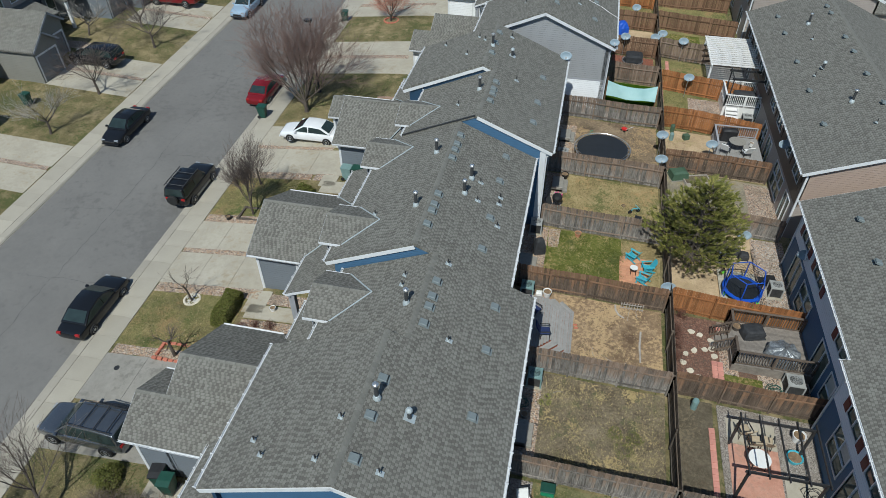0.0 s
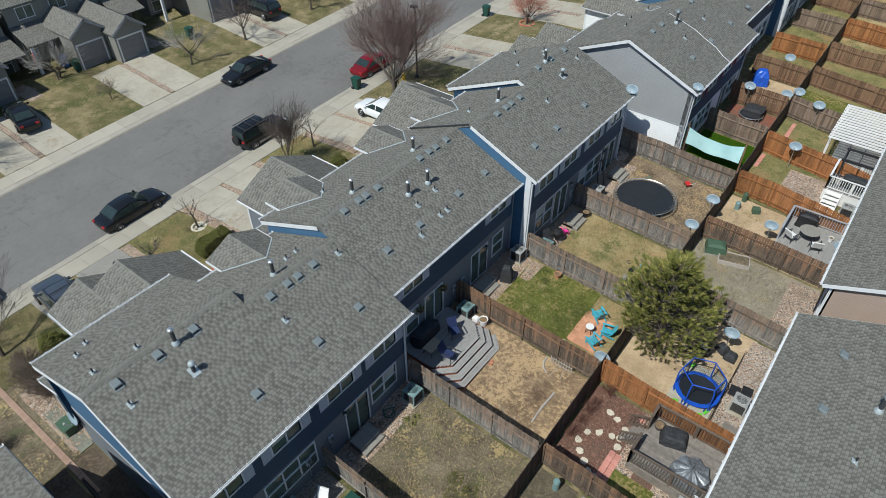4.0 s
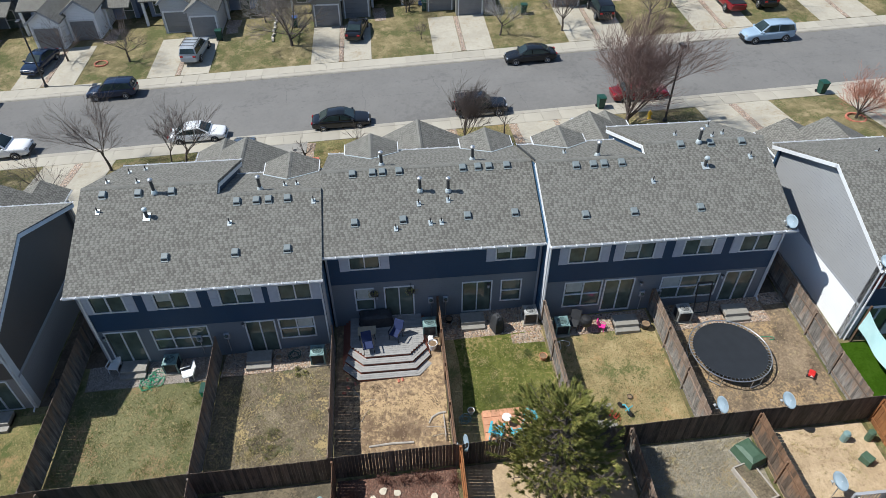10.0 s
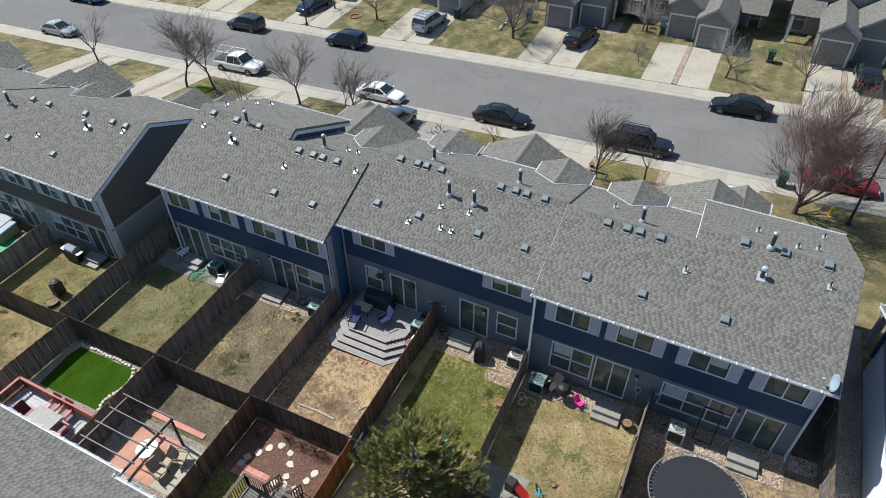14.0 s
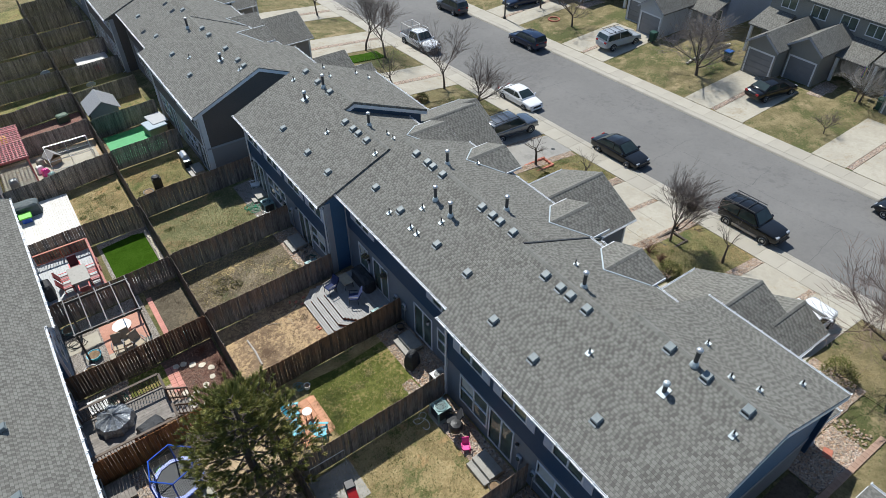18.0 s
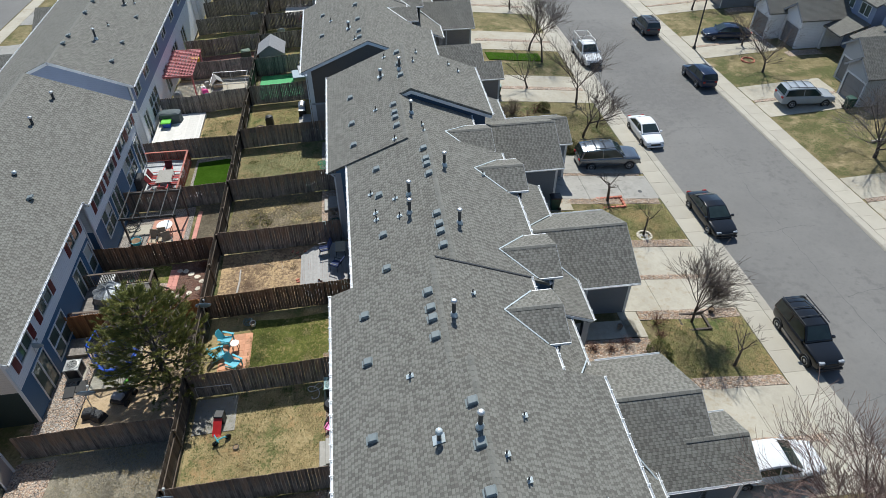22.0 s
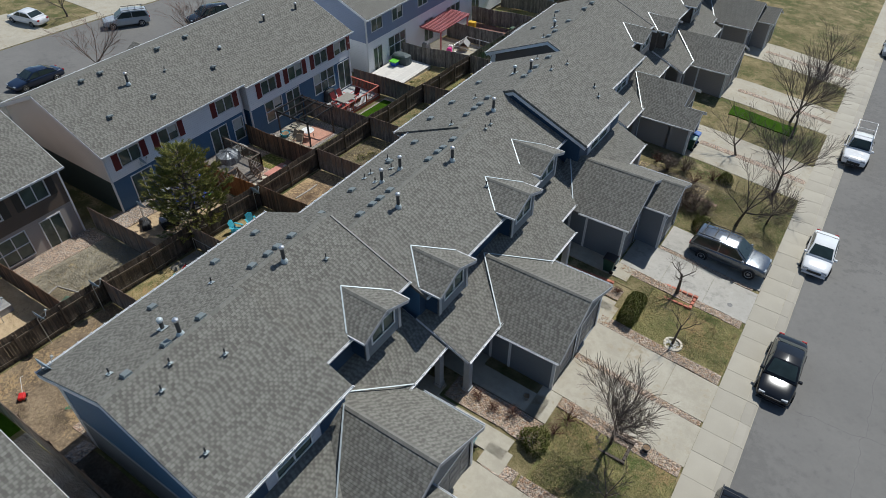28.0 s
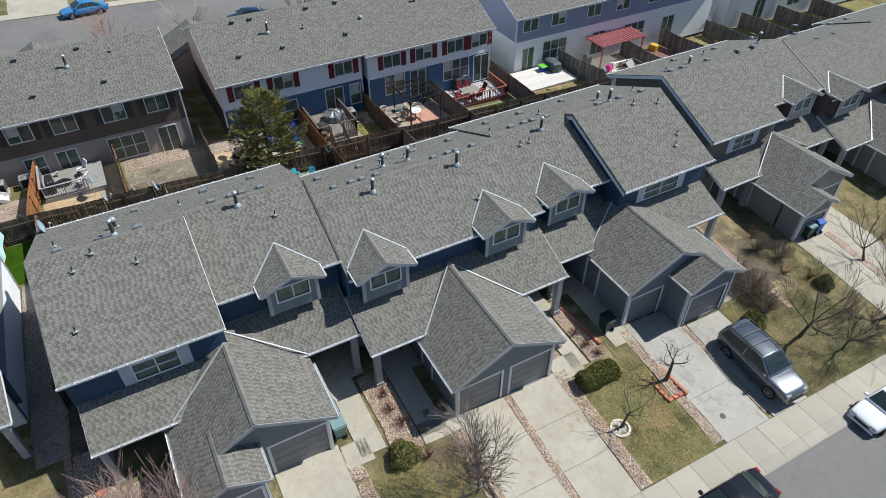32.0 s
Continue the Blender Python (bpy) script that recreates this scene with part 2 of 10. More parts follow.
ASPHALT = ground_mat("asphalt", [(0.16, 0.155, 0.147), (0.178, 0.172, 0.162), (0.196, 0.189, 0.178)], 0.1, 2.2, (0.15, 0.145, 0.138), 0.06, 0.48, 0.66, 110, 0.004, None, 0.8, 0.16)
SAGE = siding_mat("siding_sage_grey", (0.22, 0.215, 0.19))
PALEG = siding_mat("siding_pale_grey", (0.42, 0.43, 0.44))
LAWN = ground_mat("dormant_lawn", [(0.125, 0.108, 0.052), (0.205, 0.17, 0.086), (0.315, 0.255, 0.14)], 0.5, 8, (0.1, 0.11, 0.042), 0.22, 0.5, 0.6, 70, 0.05, (0.33, 0.262, 0.15))


def fence_wood(name, a, b, stain, amount=0.6):
    """Weathered boards: streaks along the grain, each board a tint of its own, stain left in patches towards the top."""
    m, t, p = node_mat(name)
    oi = t.nodes.new("ShaderNodeObjectInfo")
    gi = t.nodes.new("ShaderNodeNewGeometry")
    rnd_ = mathn(t, "FRACT", mathn(t, "ADD", oi.outputs["Random"], gi.outputs["Random Per Island"]))
    off = t.nodes.new("ShaderNodeCombineXYZ")
    t.links.new(mathn(t, "MULTIPLY", rnd_, 37.0), off.inputs[0])
    add = t.nodes.new("ShaderNodeVectorMath")
    t.links.new(obj_co(t), add.inputs[0])
    t.links.new(off.outputs[0], add.inputs[1])
    mp = t.nodes.new("ShaderNodeMapping")
    mp.inputs["Scale"].default_value = (26, 26, 1.6)
    t.links.new(add.outputs[0], mp.inputs[0])
    n1 = noise_tex(t, 1.0, 4, 0.6, mp.outputs[0])
    n2 = noise_tex(t, 1.7, 4, 0.65, add.outputs[0])
    f = mathn(t, "ADD", mathn(t, "MULTIPLY", n1, 0.6), mathn(t, "MULTIPLY", n2, 0.4))
    c = ramp(t, f, [(0.36, a), (0.64, b)])
    sp = t.nodes.new("ShaderNodeSeparateXYZ")
    t.links.new(obj_co(t), sp.inputs[0])
    top = mathn(t, "ADD", mathn(t, "MULTIPLY", sp.outputs[2], 0.34), mathn(t, "ADD", mathn(t, "MULTIPLY", n2, 0.7), mathn(t, "MULTIPLY", rnd_, 0.35)))
    c = mixc(t, mathn(t, "MULTIPLY", ramp(t, top, [(0.8, (0, 0, 0)), (1.15, (1, 1, 1))]), amount), c, stain)
    h = t.nodes.new("ShaderNodeHueSaturation")
    t.links.new(mathn(t, "ADD", mathn(t, "MULTIPLY", rnd_, 0.7), 0.64), h.inputs["Value"])
    t.links.new(c, h.inputs["Color"])
    t.links.new(h.outputs[0], p.inputs["Base Color"])
    p.inputs["Roughness"].default_value = 0.87
    p.inputs["Specular IOR Level"].default_value = 0.25
    bumped(t, p, n1, 0.006, 0.5)
    MATS[name] = m
    return m


WOODOLD = fence_wood("fence_wood_dark", (0.052, 0.045, 0.038), (0.145, 0.124, 0.102), (0.13, 0.085, 0.054), 0.3)

FLUEM = surf("flue_grey", (0.04, 0.042, 0.044), (0.075, 0.077, 0.08), 9, 0.5, 0.2, 40, 0.002)
# ---------------------------------------------------------------- builders
def grade(x, y):
    """Height of the ground: the whole slope climbs to the north; lots fall to both streets."""
    base = 0.042 * y
    pts = GRADE
    if x <= pts[0][0]:
        return base + pts[0][1]
    for (xa, za), (xb, zb) in zip(pts, pts[1:]):
        if x <= xb:
            return base + za + (zb - za) * (x - xa) / (xb - xa)
    return base + pts[-1][1]


GRADE = [(-90, -0.2), (-46, -0.2), (-36.5, -0.68), (-34.5, -0.72), (-34.35, -0.86), (-30.2, -0.72), (-24.5, -0.86), (-24.2, -0.74), (-22.2, -0.68), (-15.0, 0.05), (-9.0, 0.4), (-1.0, 0.5), (9.0, 0.05),
         (16.0, -0.25), (28.0, -0.6), (36.0, -1.2), (48.0, -1.3), (90, -1.0)]


def finish(ob, mat, parent=None, label=""):
    if mat:
        ob.data.materials.append(mat)
    if parent:
        ob.parent = parent
    if label:
        ob["label"] = label
    return ob


def part(name, bm, mat, parent, label=""):
    me = bpy.data.meshes.new(name)
    bm.normal_update()
    bm.to_mesh(me)
    bm.free()
    return finish(new(name, me), mat, parent, label)


def thing(name, label, category, group="", kind="", at=None):
    ob = new(name)
    ob.empty_display_size = 0.2
    if at is not None:
        ob.matrix_basis = at if isinstance(at, Matrix) else Matrix.Translation(at)
    return tagged(ob, label, category, group, kind)


def lone(name, bm, mat, label, category, group="", kind="", at=None):
    ob = part(name, bm, mat, None)
    if at is not None:
        ob.matrix_basis = at if isinstance(at, Matrix) else Matrix.Translation(at)
    return tagged(ob, label, category, group, kind)


def B():
    return bmesh.new()


def box(bm, x0, y0, z0, x1, y1, z1, bev=0.0):
    vs = [bm.verts.new(c) for c in ((x0, y0, z0), (x1, y0, z0), (x1, y1, z0), (x0, y1, z0), (x0, y0, z1), (x1, y0, z1), (x1, y1, z1), (x0, y1, z1))]
    fs = [bm.faces.new([vs[i] for i in q]) for q in ((3, 2, 1, 0), (4, 5, 6, 7), (0, 1, 5, 4), (1, 2, 6, 5), (2, 3, 7, 6), (3, 0, 4, 7))]
    if bev:
        bmesh.ops.bevel(bm, geom=list({e for f in fs for e in f.edges}), offset=bev, segments=1, affect="EDGES", profile=0.5)
    return bm


def prism(bm, poly, vec):
    """Sweeps the polygon (3D points) along vec."""
    vec = Vector(vec)
    a = [bm.verts.new(p) for p in poly]
    b = [bm.verts.new(Vector(p) + vec) for p in poly]
    n = len(poly)
    fs = [bm.faces.new(a[::-1]), bm.faces.new(b)]
    for i in range(n):
        fs.append(bm.faces.new((a[i], a[(i + 1) % n], b[(i + 1) % n], b[i])))
    bmesh.ops.recalc_face_normals(bm, faces=fs)
    return fs


def prism_bm(poly, vec):
    bm = B()
    prism(bm, poly, vec)
    return bm


def tube(bm, pts, radii, seg=8, cap=True):
    """A round tube through the points."""
    rings = []
    pts = [Vector(p) for p in pts]
    if isinstance(radii, (int, float)):
        radii = [radii] * len(pts)
    for i, p in enumerate(pts):
        d = (pts[min(i + 1, len(pts) - 1)] - pts[max(i - 1, 0)])
        d = d.normalized() if d.length > 1e-6 else Vector((0, 0, 1))
        a = d.orthogonal().normalized()
        if i and rings:
            a = (rings_a - d * rings_a.dot(d))
            a = a.normalized() if a.length > 1e-5 else d.orthogonal().normalized()
        rings_a = a
        b = d.cross(a)
        rings.append([bm.verts.new(p + (a * math.cos(2 * math.pi * k / seg) + b * math.sin(2 * math.pi * k / seg)) * radii[i]) for k in range(seg)])
    for r0, r1 in zip(rings, rings[1:]):
        for k in range(seg):
            bm.faces.new((r0[k], r0[(k + 1) % seg], r1[(k + 1) % seg], r1[k]))
    if cap:
        bm.faces.new(rings[0][::-1])
        bm.faces.new(rings[-1])
    return bm


def lathe(bm, profile, seg=16, at=(0, 0, 0)):
    """Turns (radius, height) pairs round z."""
    rings = []
    for r, z in profile:
        rings.append([bm.verts.new((at[0] + r * math.cos(2 * math.pi * k / seg), at[1] + r * math.sin(2 * math.pi * k / seg), at[2] + z)) for k in range(seg)])
    for r0, r1 in zip(rings, rings[1:]):
        for k in range(seg):
            bm.faces.new((r0[k], r0[(k + 1) % seg], r1[(k + 1) % seg], r1[k]))
    bm.faces.new(rings[0][::-1])
    bm.faces.new(rings[-1])
    return bm


def slab(bm, pts, thick=0.14):
    """A roof plane: the polygon, with thickness below it, and uv in metres along the eave and up the slope."""
    uvl = bm.loops.layers.uv.verify()
    P = [Vector(p) for p in pts]
    n = (P[1] - P[0]).cross(P[2] - P[0]).normalized()
    if n.z < 0:
        P.reverse()
        n = -n
    u = Vector((0, 0, 1)).cross(n).normalized() if abs(n.z) < 0.999 else Vector((1, 0, 0))
    v = n.cross(u)
    top = [bm.verts.new(p) for p in P]
    bot = [bm.verts.new(p - Vector((0, 0, thick))) for p in P]
    fs = [bm.faces.new(top), bm.faces.new(bot[::-1])]
    k = len(P)
    for i in range(k):
        fs.append(bm.faces.new((top[i], bot[i], bot[(i + 1) % k], top[(i + 1) % k])))
    for f in fs:
        for l in f.loops:
            l[uvl].uv = (l.vert.co.dot(u), l.vert.co.dot(v))
    return bm


def bar(bm, a, b, w, h, up=(0, 0, 1)):
    """A square bar from a to b, w wide and h high, its top on the line."""
    a, b, up = Vector(a), Vector(b), Vector(up)
    d = (b - a).normalized()
    s = d.cross(up).normalized() * (w / 2)
    t = s.cross(d).normalized() * h
    vs = [bm.verts.new(p) for p in (a - s, a + s, a + s - t, a - s - t, b - s, b + s, b + s - t, b - s - t)]
    fs = [bm.faces.new([vs[i] for i in q]) for q in ((0, 1, 2, 3), (7, 6, 5, 4), (0, 4, 5, 1), (1, 5, 6, 2), (2, 6, 7, 3), (3, 7, 4, 0))]
    bmesh.ops.recalc_face_normals(bm, faces=fs)
    return bm


def sheet(name, x0, y0, x1, y1, mat, lift, label, category, kind="structure", nx=0, ny=0, edge=0.0):
    """A piece of ground cover that follows the grade, with a small skirt."""
    bm = B()
    nx = nx or max(1, int((x1 - x0) / 1.5))
    ny = ny or max(1, int((y1 - y0) / 2.5))
    xs = [x0 + (x1 - x0) * i / nx for i in range(nx + 1)]
    for g, _ in GRADE:
        if x0 + 0.05 < g < x1 - 0.05:
            xs.append(g)
    xs.sort()
    nx = len(xs) - 1
    g = [[bm.verts.new((x + random.uniform(-edge, edge) * (i in (0, nx)), y0 + (y1 - y0) * j / ny + random.uniform(-edge, edge) * (j in (0, ny)), grade(x, y0 + (y1 - y0) * j / ny) + lift)) for j in range(ny + 1)] for i, x in enumerate(xs)]
    for i in range(nx):
        for j in range(ny):
            bm.faces.new((g[i][j], g[i + 1][j], g[i + 1][j + 1], g[i][j + 1]))
    rim = [e for e in bm.edges if e.is_boundary]
    ex = bmesh.ops.extrude_edge_only(bm, edges=rim)
    for vtx in (q for q in ex["geom"] if isinstance(q, bmesh.types.BMVert)):
        vtx.co.z -= abs(lift) + 0.05
    bmesh.ops.recalc_face_normals(bm, faces=bm.faces)
    return lone(name, bm, mat, label, category, kind=kind)


def hoop(bm, profile, seg=16):
    """A closed profile (radius, height) turned round z: a ring with an open middle."""
    rings = [[bm.verts.new((r * math.cos(2 * math.pi * k / seg), r * math.sin(2 * math.pi * k / seg), z)) for k in range(seg)] for r, z in profile]
    for r0, r1 in zip(rings, rings[1:] + rings[:1]):
        for k in range(seg):
            bm.faces.new((r0[k], r0[(k + 1) % seg], r1[(k + 1) % seg], r1[k]))
    bmesh.ops.recalc_face_normals(bm, faces=bm.faces)
    return bm


# ---------------------------------------------------------------- ground
def ground_sheet():
    bm = B()
    xs = sorted({g[0] for g in GRADE} | {-600, -250, -140, 140, 250, 600} | {-60, -52, -42, -33, -27, -19, -12, -5, 3, 6, 12, 20, 24, 32, 42, 60})
    ys = [-600, -300, -150, -100, -80] + [-70 + 5 * i for i in range(29)] + [80, 100, 150, 300, 600]
    g = [[bm.verts.new((x, y, grade(max(-90, min(90, x)), max(-100, min(100, y))))) for y in ys] for x in xs]
    for i in range(len(xs) - 1):
        for j in range(len(ys) - 1):
            bm.faces.new((g[i][j], g[i + 1][j], g[i + 1][j + 1], g[i][j + 1]))
    return lone("ground", bm, LAWN, "dry straw-coloured lawn and bare soil between the houses", "ground", kind="structure")


ground_sheet()
sheet("road", -34.4, -140, -24.3, 120, ASPHALT, 0.012, "grey asphalt street with cracks and tar seams", "road", ny=60)
sheet("pavement", -24.36, -140, -22.3, 120, CONCRETE, 0.02, "pale concrete pavement beside the kerb", "pavement", ny=60)
sheet("pavement", -36.4, -140, -34.38, 120, CONCRETE, 0.02, "pale concrete pavement across the street", "pavement", ny=60)

# ---------------------------------------------------------------- the rows of townhouses
SL = 0.42


def roof_pair(parent, y0, y1, xe, xr, xf, ze, ridge_label=""):
    """Rear and front roof planes of one unit: eaves at xe (rear) and xf (front), ridge at xr, rear eave height ze."""
    zr = ze + SL * (xe - xr)
    zf = zr - SL * (xr - xf)
    for name, a, za in (("rear_roof", xe, ze), ("front_roof", xf, zf)):
        part(name, slab(B(), [(a, y0, za), (a, y1, za), (xr, y1, zr), (xr, y0, zr)], 0.16), SHINGLE, parent)
    return zr, zf


def rake(parent, pts, mat=TRIM, w=0.2, h=0.03, low=0.04):
    """White boards under a roof's sloping end."""
    for a, b in zip(pts, pts[1:]):
        bm = B()
        bar(bm, (a[0], a[1], a[2] - low), (b[0], b[1], b[2] - low), h, w)
        part("rake_board", bm, mat, parent)


def gutter(parent, x, y0, y1, z, out=1):
    bm = B()
    poly = [(x, y0, z - 0.02), (x, y0, z - 0.13), (x + out * 0.08, y0, z - 0.13), (x + out * 0.105, y0, z - 0.02), (x + out * 0.095, y0, z - 0.02), (x + out * 0.07, y0, z - 0.1), (x + out * 0.015, y0, z - 0.1), (x + out * 0.015, y0, z - 0.02)]
    prism(bm, poly, (0, y1 - y0, 0))
    part("gutter", bm, TRIM, parent, "white metal gutter")
    bm = B()
    n = max(2, int((y1 - y0) / 0.62))
    for i in range(n + 1):
        yy = y0 + (y1 - y0) * i / n
        box(bm, x - 0.02, yy - 0.02, z - 0.035, x + out * 0.14, yy + 0.02, z - 0.005)
    part("gutter_hanger", bm, TRIM, parent)["kind"] = "stuff"


def gutter_x(parent, y, x0, x1, z, out, w=0.11):
    """The same gutter running along x."""
    bm = B()
    q = lambda d, h: (x0, y + out * d, z - h)
    prism(bm, [q(0, 0.02), q(0, 0.12), q(w * 0.7, 0.12), q(w, 0.02), q(w - 0.015, 0.02), q(w * 0.62, 0.09), q(0.015, 0.09), q(0.015, 0.02)], (x1 - x0, 0, 0))
    part("gutter", bm, TRIM, parent)
# ---------------------------------------------------------------- parts of houses
def cut_wall(bm, axis, pos, th, a0, a1, z0, z1, holes):
    """A wall with openings as one connected mesh. axis 'x': it stands at x=pos, runs along y and is th thick."""
    As = sorted({a0, a1} | {h[0] for h in holes} | {h[1] for h in holes})
    Zs = sorted({z0, z1} | {h[2] for h in holes} | {h[3] for h in holes})
    V = {}

    def vert(i, j, k):
        if (i, j, k) not in V:
            w = pos + (th if k else 0)
            V[i, j, k] = bm.verts.new((w, As[i], Zs[j]) if axis == "x" else (As[i], w, Zs[j]))
        return V[i, j, k]

    def solid(i, j):
        if not (0 <= i < len(As) - 1 and 0 <= j < len(Zs) - 1):
            return False
        ca, cz = (As[i] + As[i + 1]) / 2, (Zs[j] + Zs[j + 1]) / 2
        return not any(h[0] < ca < h[1] and h[2] < cz < h[3] for h in holes)

    fs = []
    for i in range(len(As) - 1):
        for j in range(len(Zs) - 1):
            if not solid(i, j):
                continue
            for k in (0, 1):
                fs.append(bm.faces.new([vert(*c, k) for c in ((i, j), (i + 1, j), (i + 1, j + 1), (i, j + 1))]))
            for di, dj, p, q in ((-1, 0, (i, j), (i, j + 1)), (1, 0, (i + 1, j), (i + 1, j + 1)), (0, -1, (i, j), (i + 1, j)), (0, 1, (i, j + 1), (i + 1, j + 1))):
                if not solid(i + di, j + dj):
                    fs.append(bm.faces.new((vert(*p, 0), vert(*q, 0), vert(*q, 1), vert(*p, 1))))
    bmesh.ops.recalc_face_normals(bm, faces=fs)


def frame_at(axis, pos, out):
    """Local frame for a facade: u along the wall, v up, w out of the wall."""
    if axis == "x":
        return lambda u, v, w: (pos + out * w, u, v)
    return lambda u, v, w: (u, pos + out * w, v)


def fbox(bm, F, u0, u1, v0, v1, w0, w1):
    a, b = F(u0, v0, w0), F(u1, v1, w1)
    box(bm, *[min(p, q) for p, q in zip(a, b)], *[max(p, q) for p, q in zip(a, b)])


def window(parent, axis, pos, out, u0, u1, v0, v1, kind="slide", trim=TRIM, shutters=None, sill=True, blind=0.0):
    """A framed window or sliding door with panes as parts of their own, shutters beside it."""
    F = frame_at(axis, pos, out)
    t = 0.075
    n = {"slide": 2, "door": 2, "triple": 3, "double": 2, "single": 1}[kind]
    wd = (u1 - u0) / n
    rows_ = [(v0, (v0 + v1) / 2 - 0.025), ((v0 + v1) / 2 + 0.025, v1)] if kind in ("triple", "double", "single") else [(v0, v1)]
    bm = B()
    cut_wall(bm, axis, pos + out * 0.035, -out * 0.1, u0 - t, u1 + t, v0 - t, v1 + t,
             [(u0 + i * wd + 0.03 * (i > 0), u0 + (i + 1) * wd - 0.03 * (i < n - 1), r0, r1) for i in range(n) for r0, r1 in rows_])
    w = part("sliding_door" if kind == "door" else "window", bm, trim, parent, "white-framed sliding glass door" if kind == "door" else "")
    for i in range(n):
        pm = B()
        fbox(pm, F, u0 + i * wd + 0.03, u0 + (i + 1) * wd - 0.03, v0, v1, -0.045, -0.03)
        part("pane", pm, GLASS, w)
    if blind:
        pm = B()
        k = 0 if blind > 0 else n - 1
        fbox(pm, F, u0 + k * wd + 0.05, u0 + (k + 1) * wd - 0.05, v1 - abs(blind) * (v1 - v0), v1 - 0.01, -0.029, -0.02)
        part("blind", pm, BLIND, w, "pale half-lowered blind")
    if shutters:
        for s0, s1 in ((u0 - t - 0.46, u0 - t - 0.01), (u1 + t + 0.01, u1 + t + 0.46)):
            sm = B()
            fbox(sm, F, s0, s1, v0 - 0.1, v1 + 0.1, 0.0, 0.03)
            fbox(sm, F, s0 + 0.06, s1 - 0.06, v0, (v0 + v1) / 2 - 0.04, 0.03, 0.042)
            fbox(sm, F, s0 + 0.06, s1 - 0.06, (v0 + v1) / 2 + 0.04, v1, 0.03, 0.042)
            part("shutter", sm, shutters, parent)
    return w


def ridge_caps(parent, a, b, w=0.13, joined=False):
    """Bent cap shingles along a ridge, each its own piece."""
    a, b = Vector(a), Vector(b)
    L = (b - a).length
    d = (b - a) / L
    key = "cap_%s" % ("x" if abs(d.x) > abs(d.y) else "y")
    if key not in CAPS:
        bm = B()
        s = Vector((0, w, -0.42 * w)) if key == "cap_x" else Vector((w, 0, -0.42 * w))
        s2 = Vector((-s.x, -s.y, s.z))
        e = Vector((0.24, 0, 0)) if key == "cap_x" else Vector((0, 0.24, 0))
        vs = [bm.verts.new(p) for p in (s, Vector((0, 0, 0.003)), s2, s + e, e + Vector((0, 0, 0.011)), s2 + e)]
        bm.faces.new((vs[0], vs[1], vs[4], vs[3]))
        bm.faces.new((vs[1], vs[2], vs[5], vs[4]))
        bm.faces.new((vs[3], vs[4], vs[5]))
        me = bpy.data.meshes.new("ridge_cap")
        bm.to_mesh(me)
        bm.free()
        me.materials.append(SHINGLE_CAP)
        CAPS[key] = me
    n = int(L / 0.24)
    if joined:
        src, V, Fc = CAPS[key], [], []
        for i in range(n):
            p = a + d * (L * i / n)
            if d.x < -0.5 or d.y < -0.5:
                p = p + d * 0.24
            k = len(V)
            V += [tuple(p + v.co) for v in src.vertices]
            Fc += [tuple(k + j for j in q.vertices) for q in src.polygons]
        me = bpy.data.meshes.new("ridge_cap_run")
        me.from_pydata(V, [], Fc)
        finish(new("ridge_cap_run", me), SHINGLE_CAP, parent)["kind"] = "stuff"
        return
    for i in range(n):
        o = new("ridge_cap", CAPS[key])
        p = a + d * (i * L / n)
        if (d.x if key == "cap_x" else d.y) < 0:
            p = p + d * 0.24
        o.location = (p.x, p.y, p.z + 0.012)
        o.parent = parent


CAPS = {}


def valley(parent, pts, w=0.065):
    bm = B()
    for a, b in zip(pts, pts[1:]):
        bar(bm, (a[0], a[1], a[2] + 0.035), (b[0], b[1], b[2] + 0.035), w, 0.03)
    part("valley_flashing", bm, LEAD, parent, "bright metal valley flashing")


def downspout(parent, x, y, z0, z1, dx=0.0):
    bm = B()
    tube(bm, [(x + dx, y, z1), (x, y, z1 - 0.35), (x, y, z0 + 0.1), (x + 0.25, y, z0 + 0.02)], 0.045, 6)
    part("downspout", bm, TRIM, parent, "white downspout")


def loft(bm, stations, seg=0):
    """Closed rings with the same number of points."""
    rings = [[bm.verts.new(p) for p in s] for s in stations]
    n = len(rings[0])
    for a, b in zip(rings, rings[1:]):
        for k in range(n):
            bm.faces.new((a[k], a[(k + 1) % n], b[(k + 1) % n], b[k]))
    bm.faces.new(rings[0][::-1])
    bm.faces.new(rings[-1])
    bmesh.ops.recalc_face_normals(bm, faces=bm.faces)
    return bm


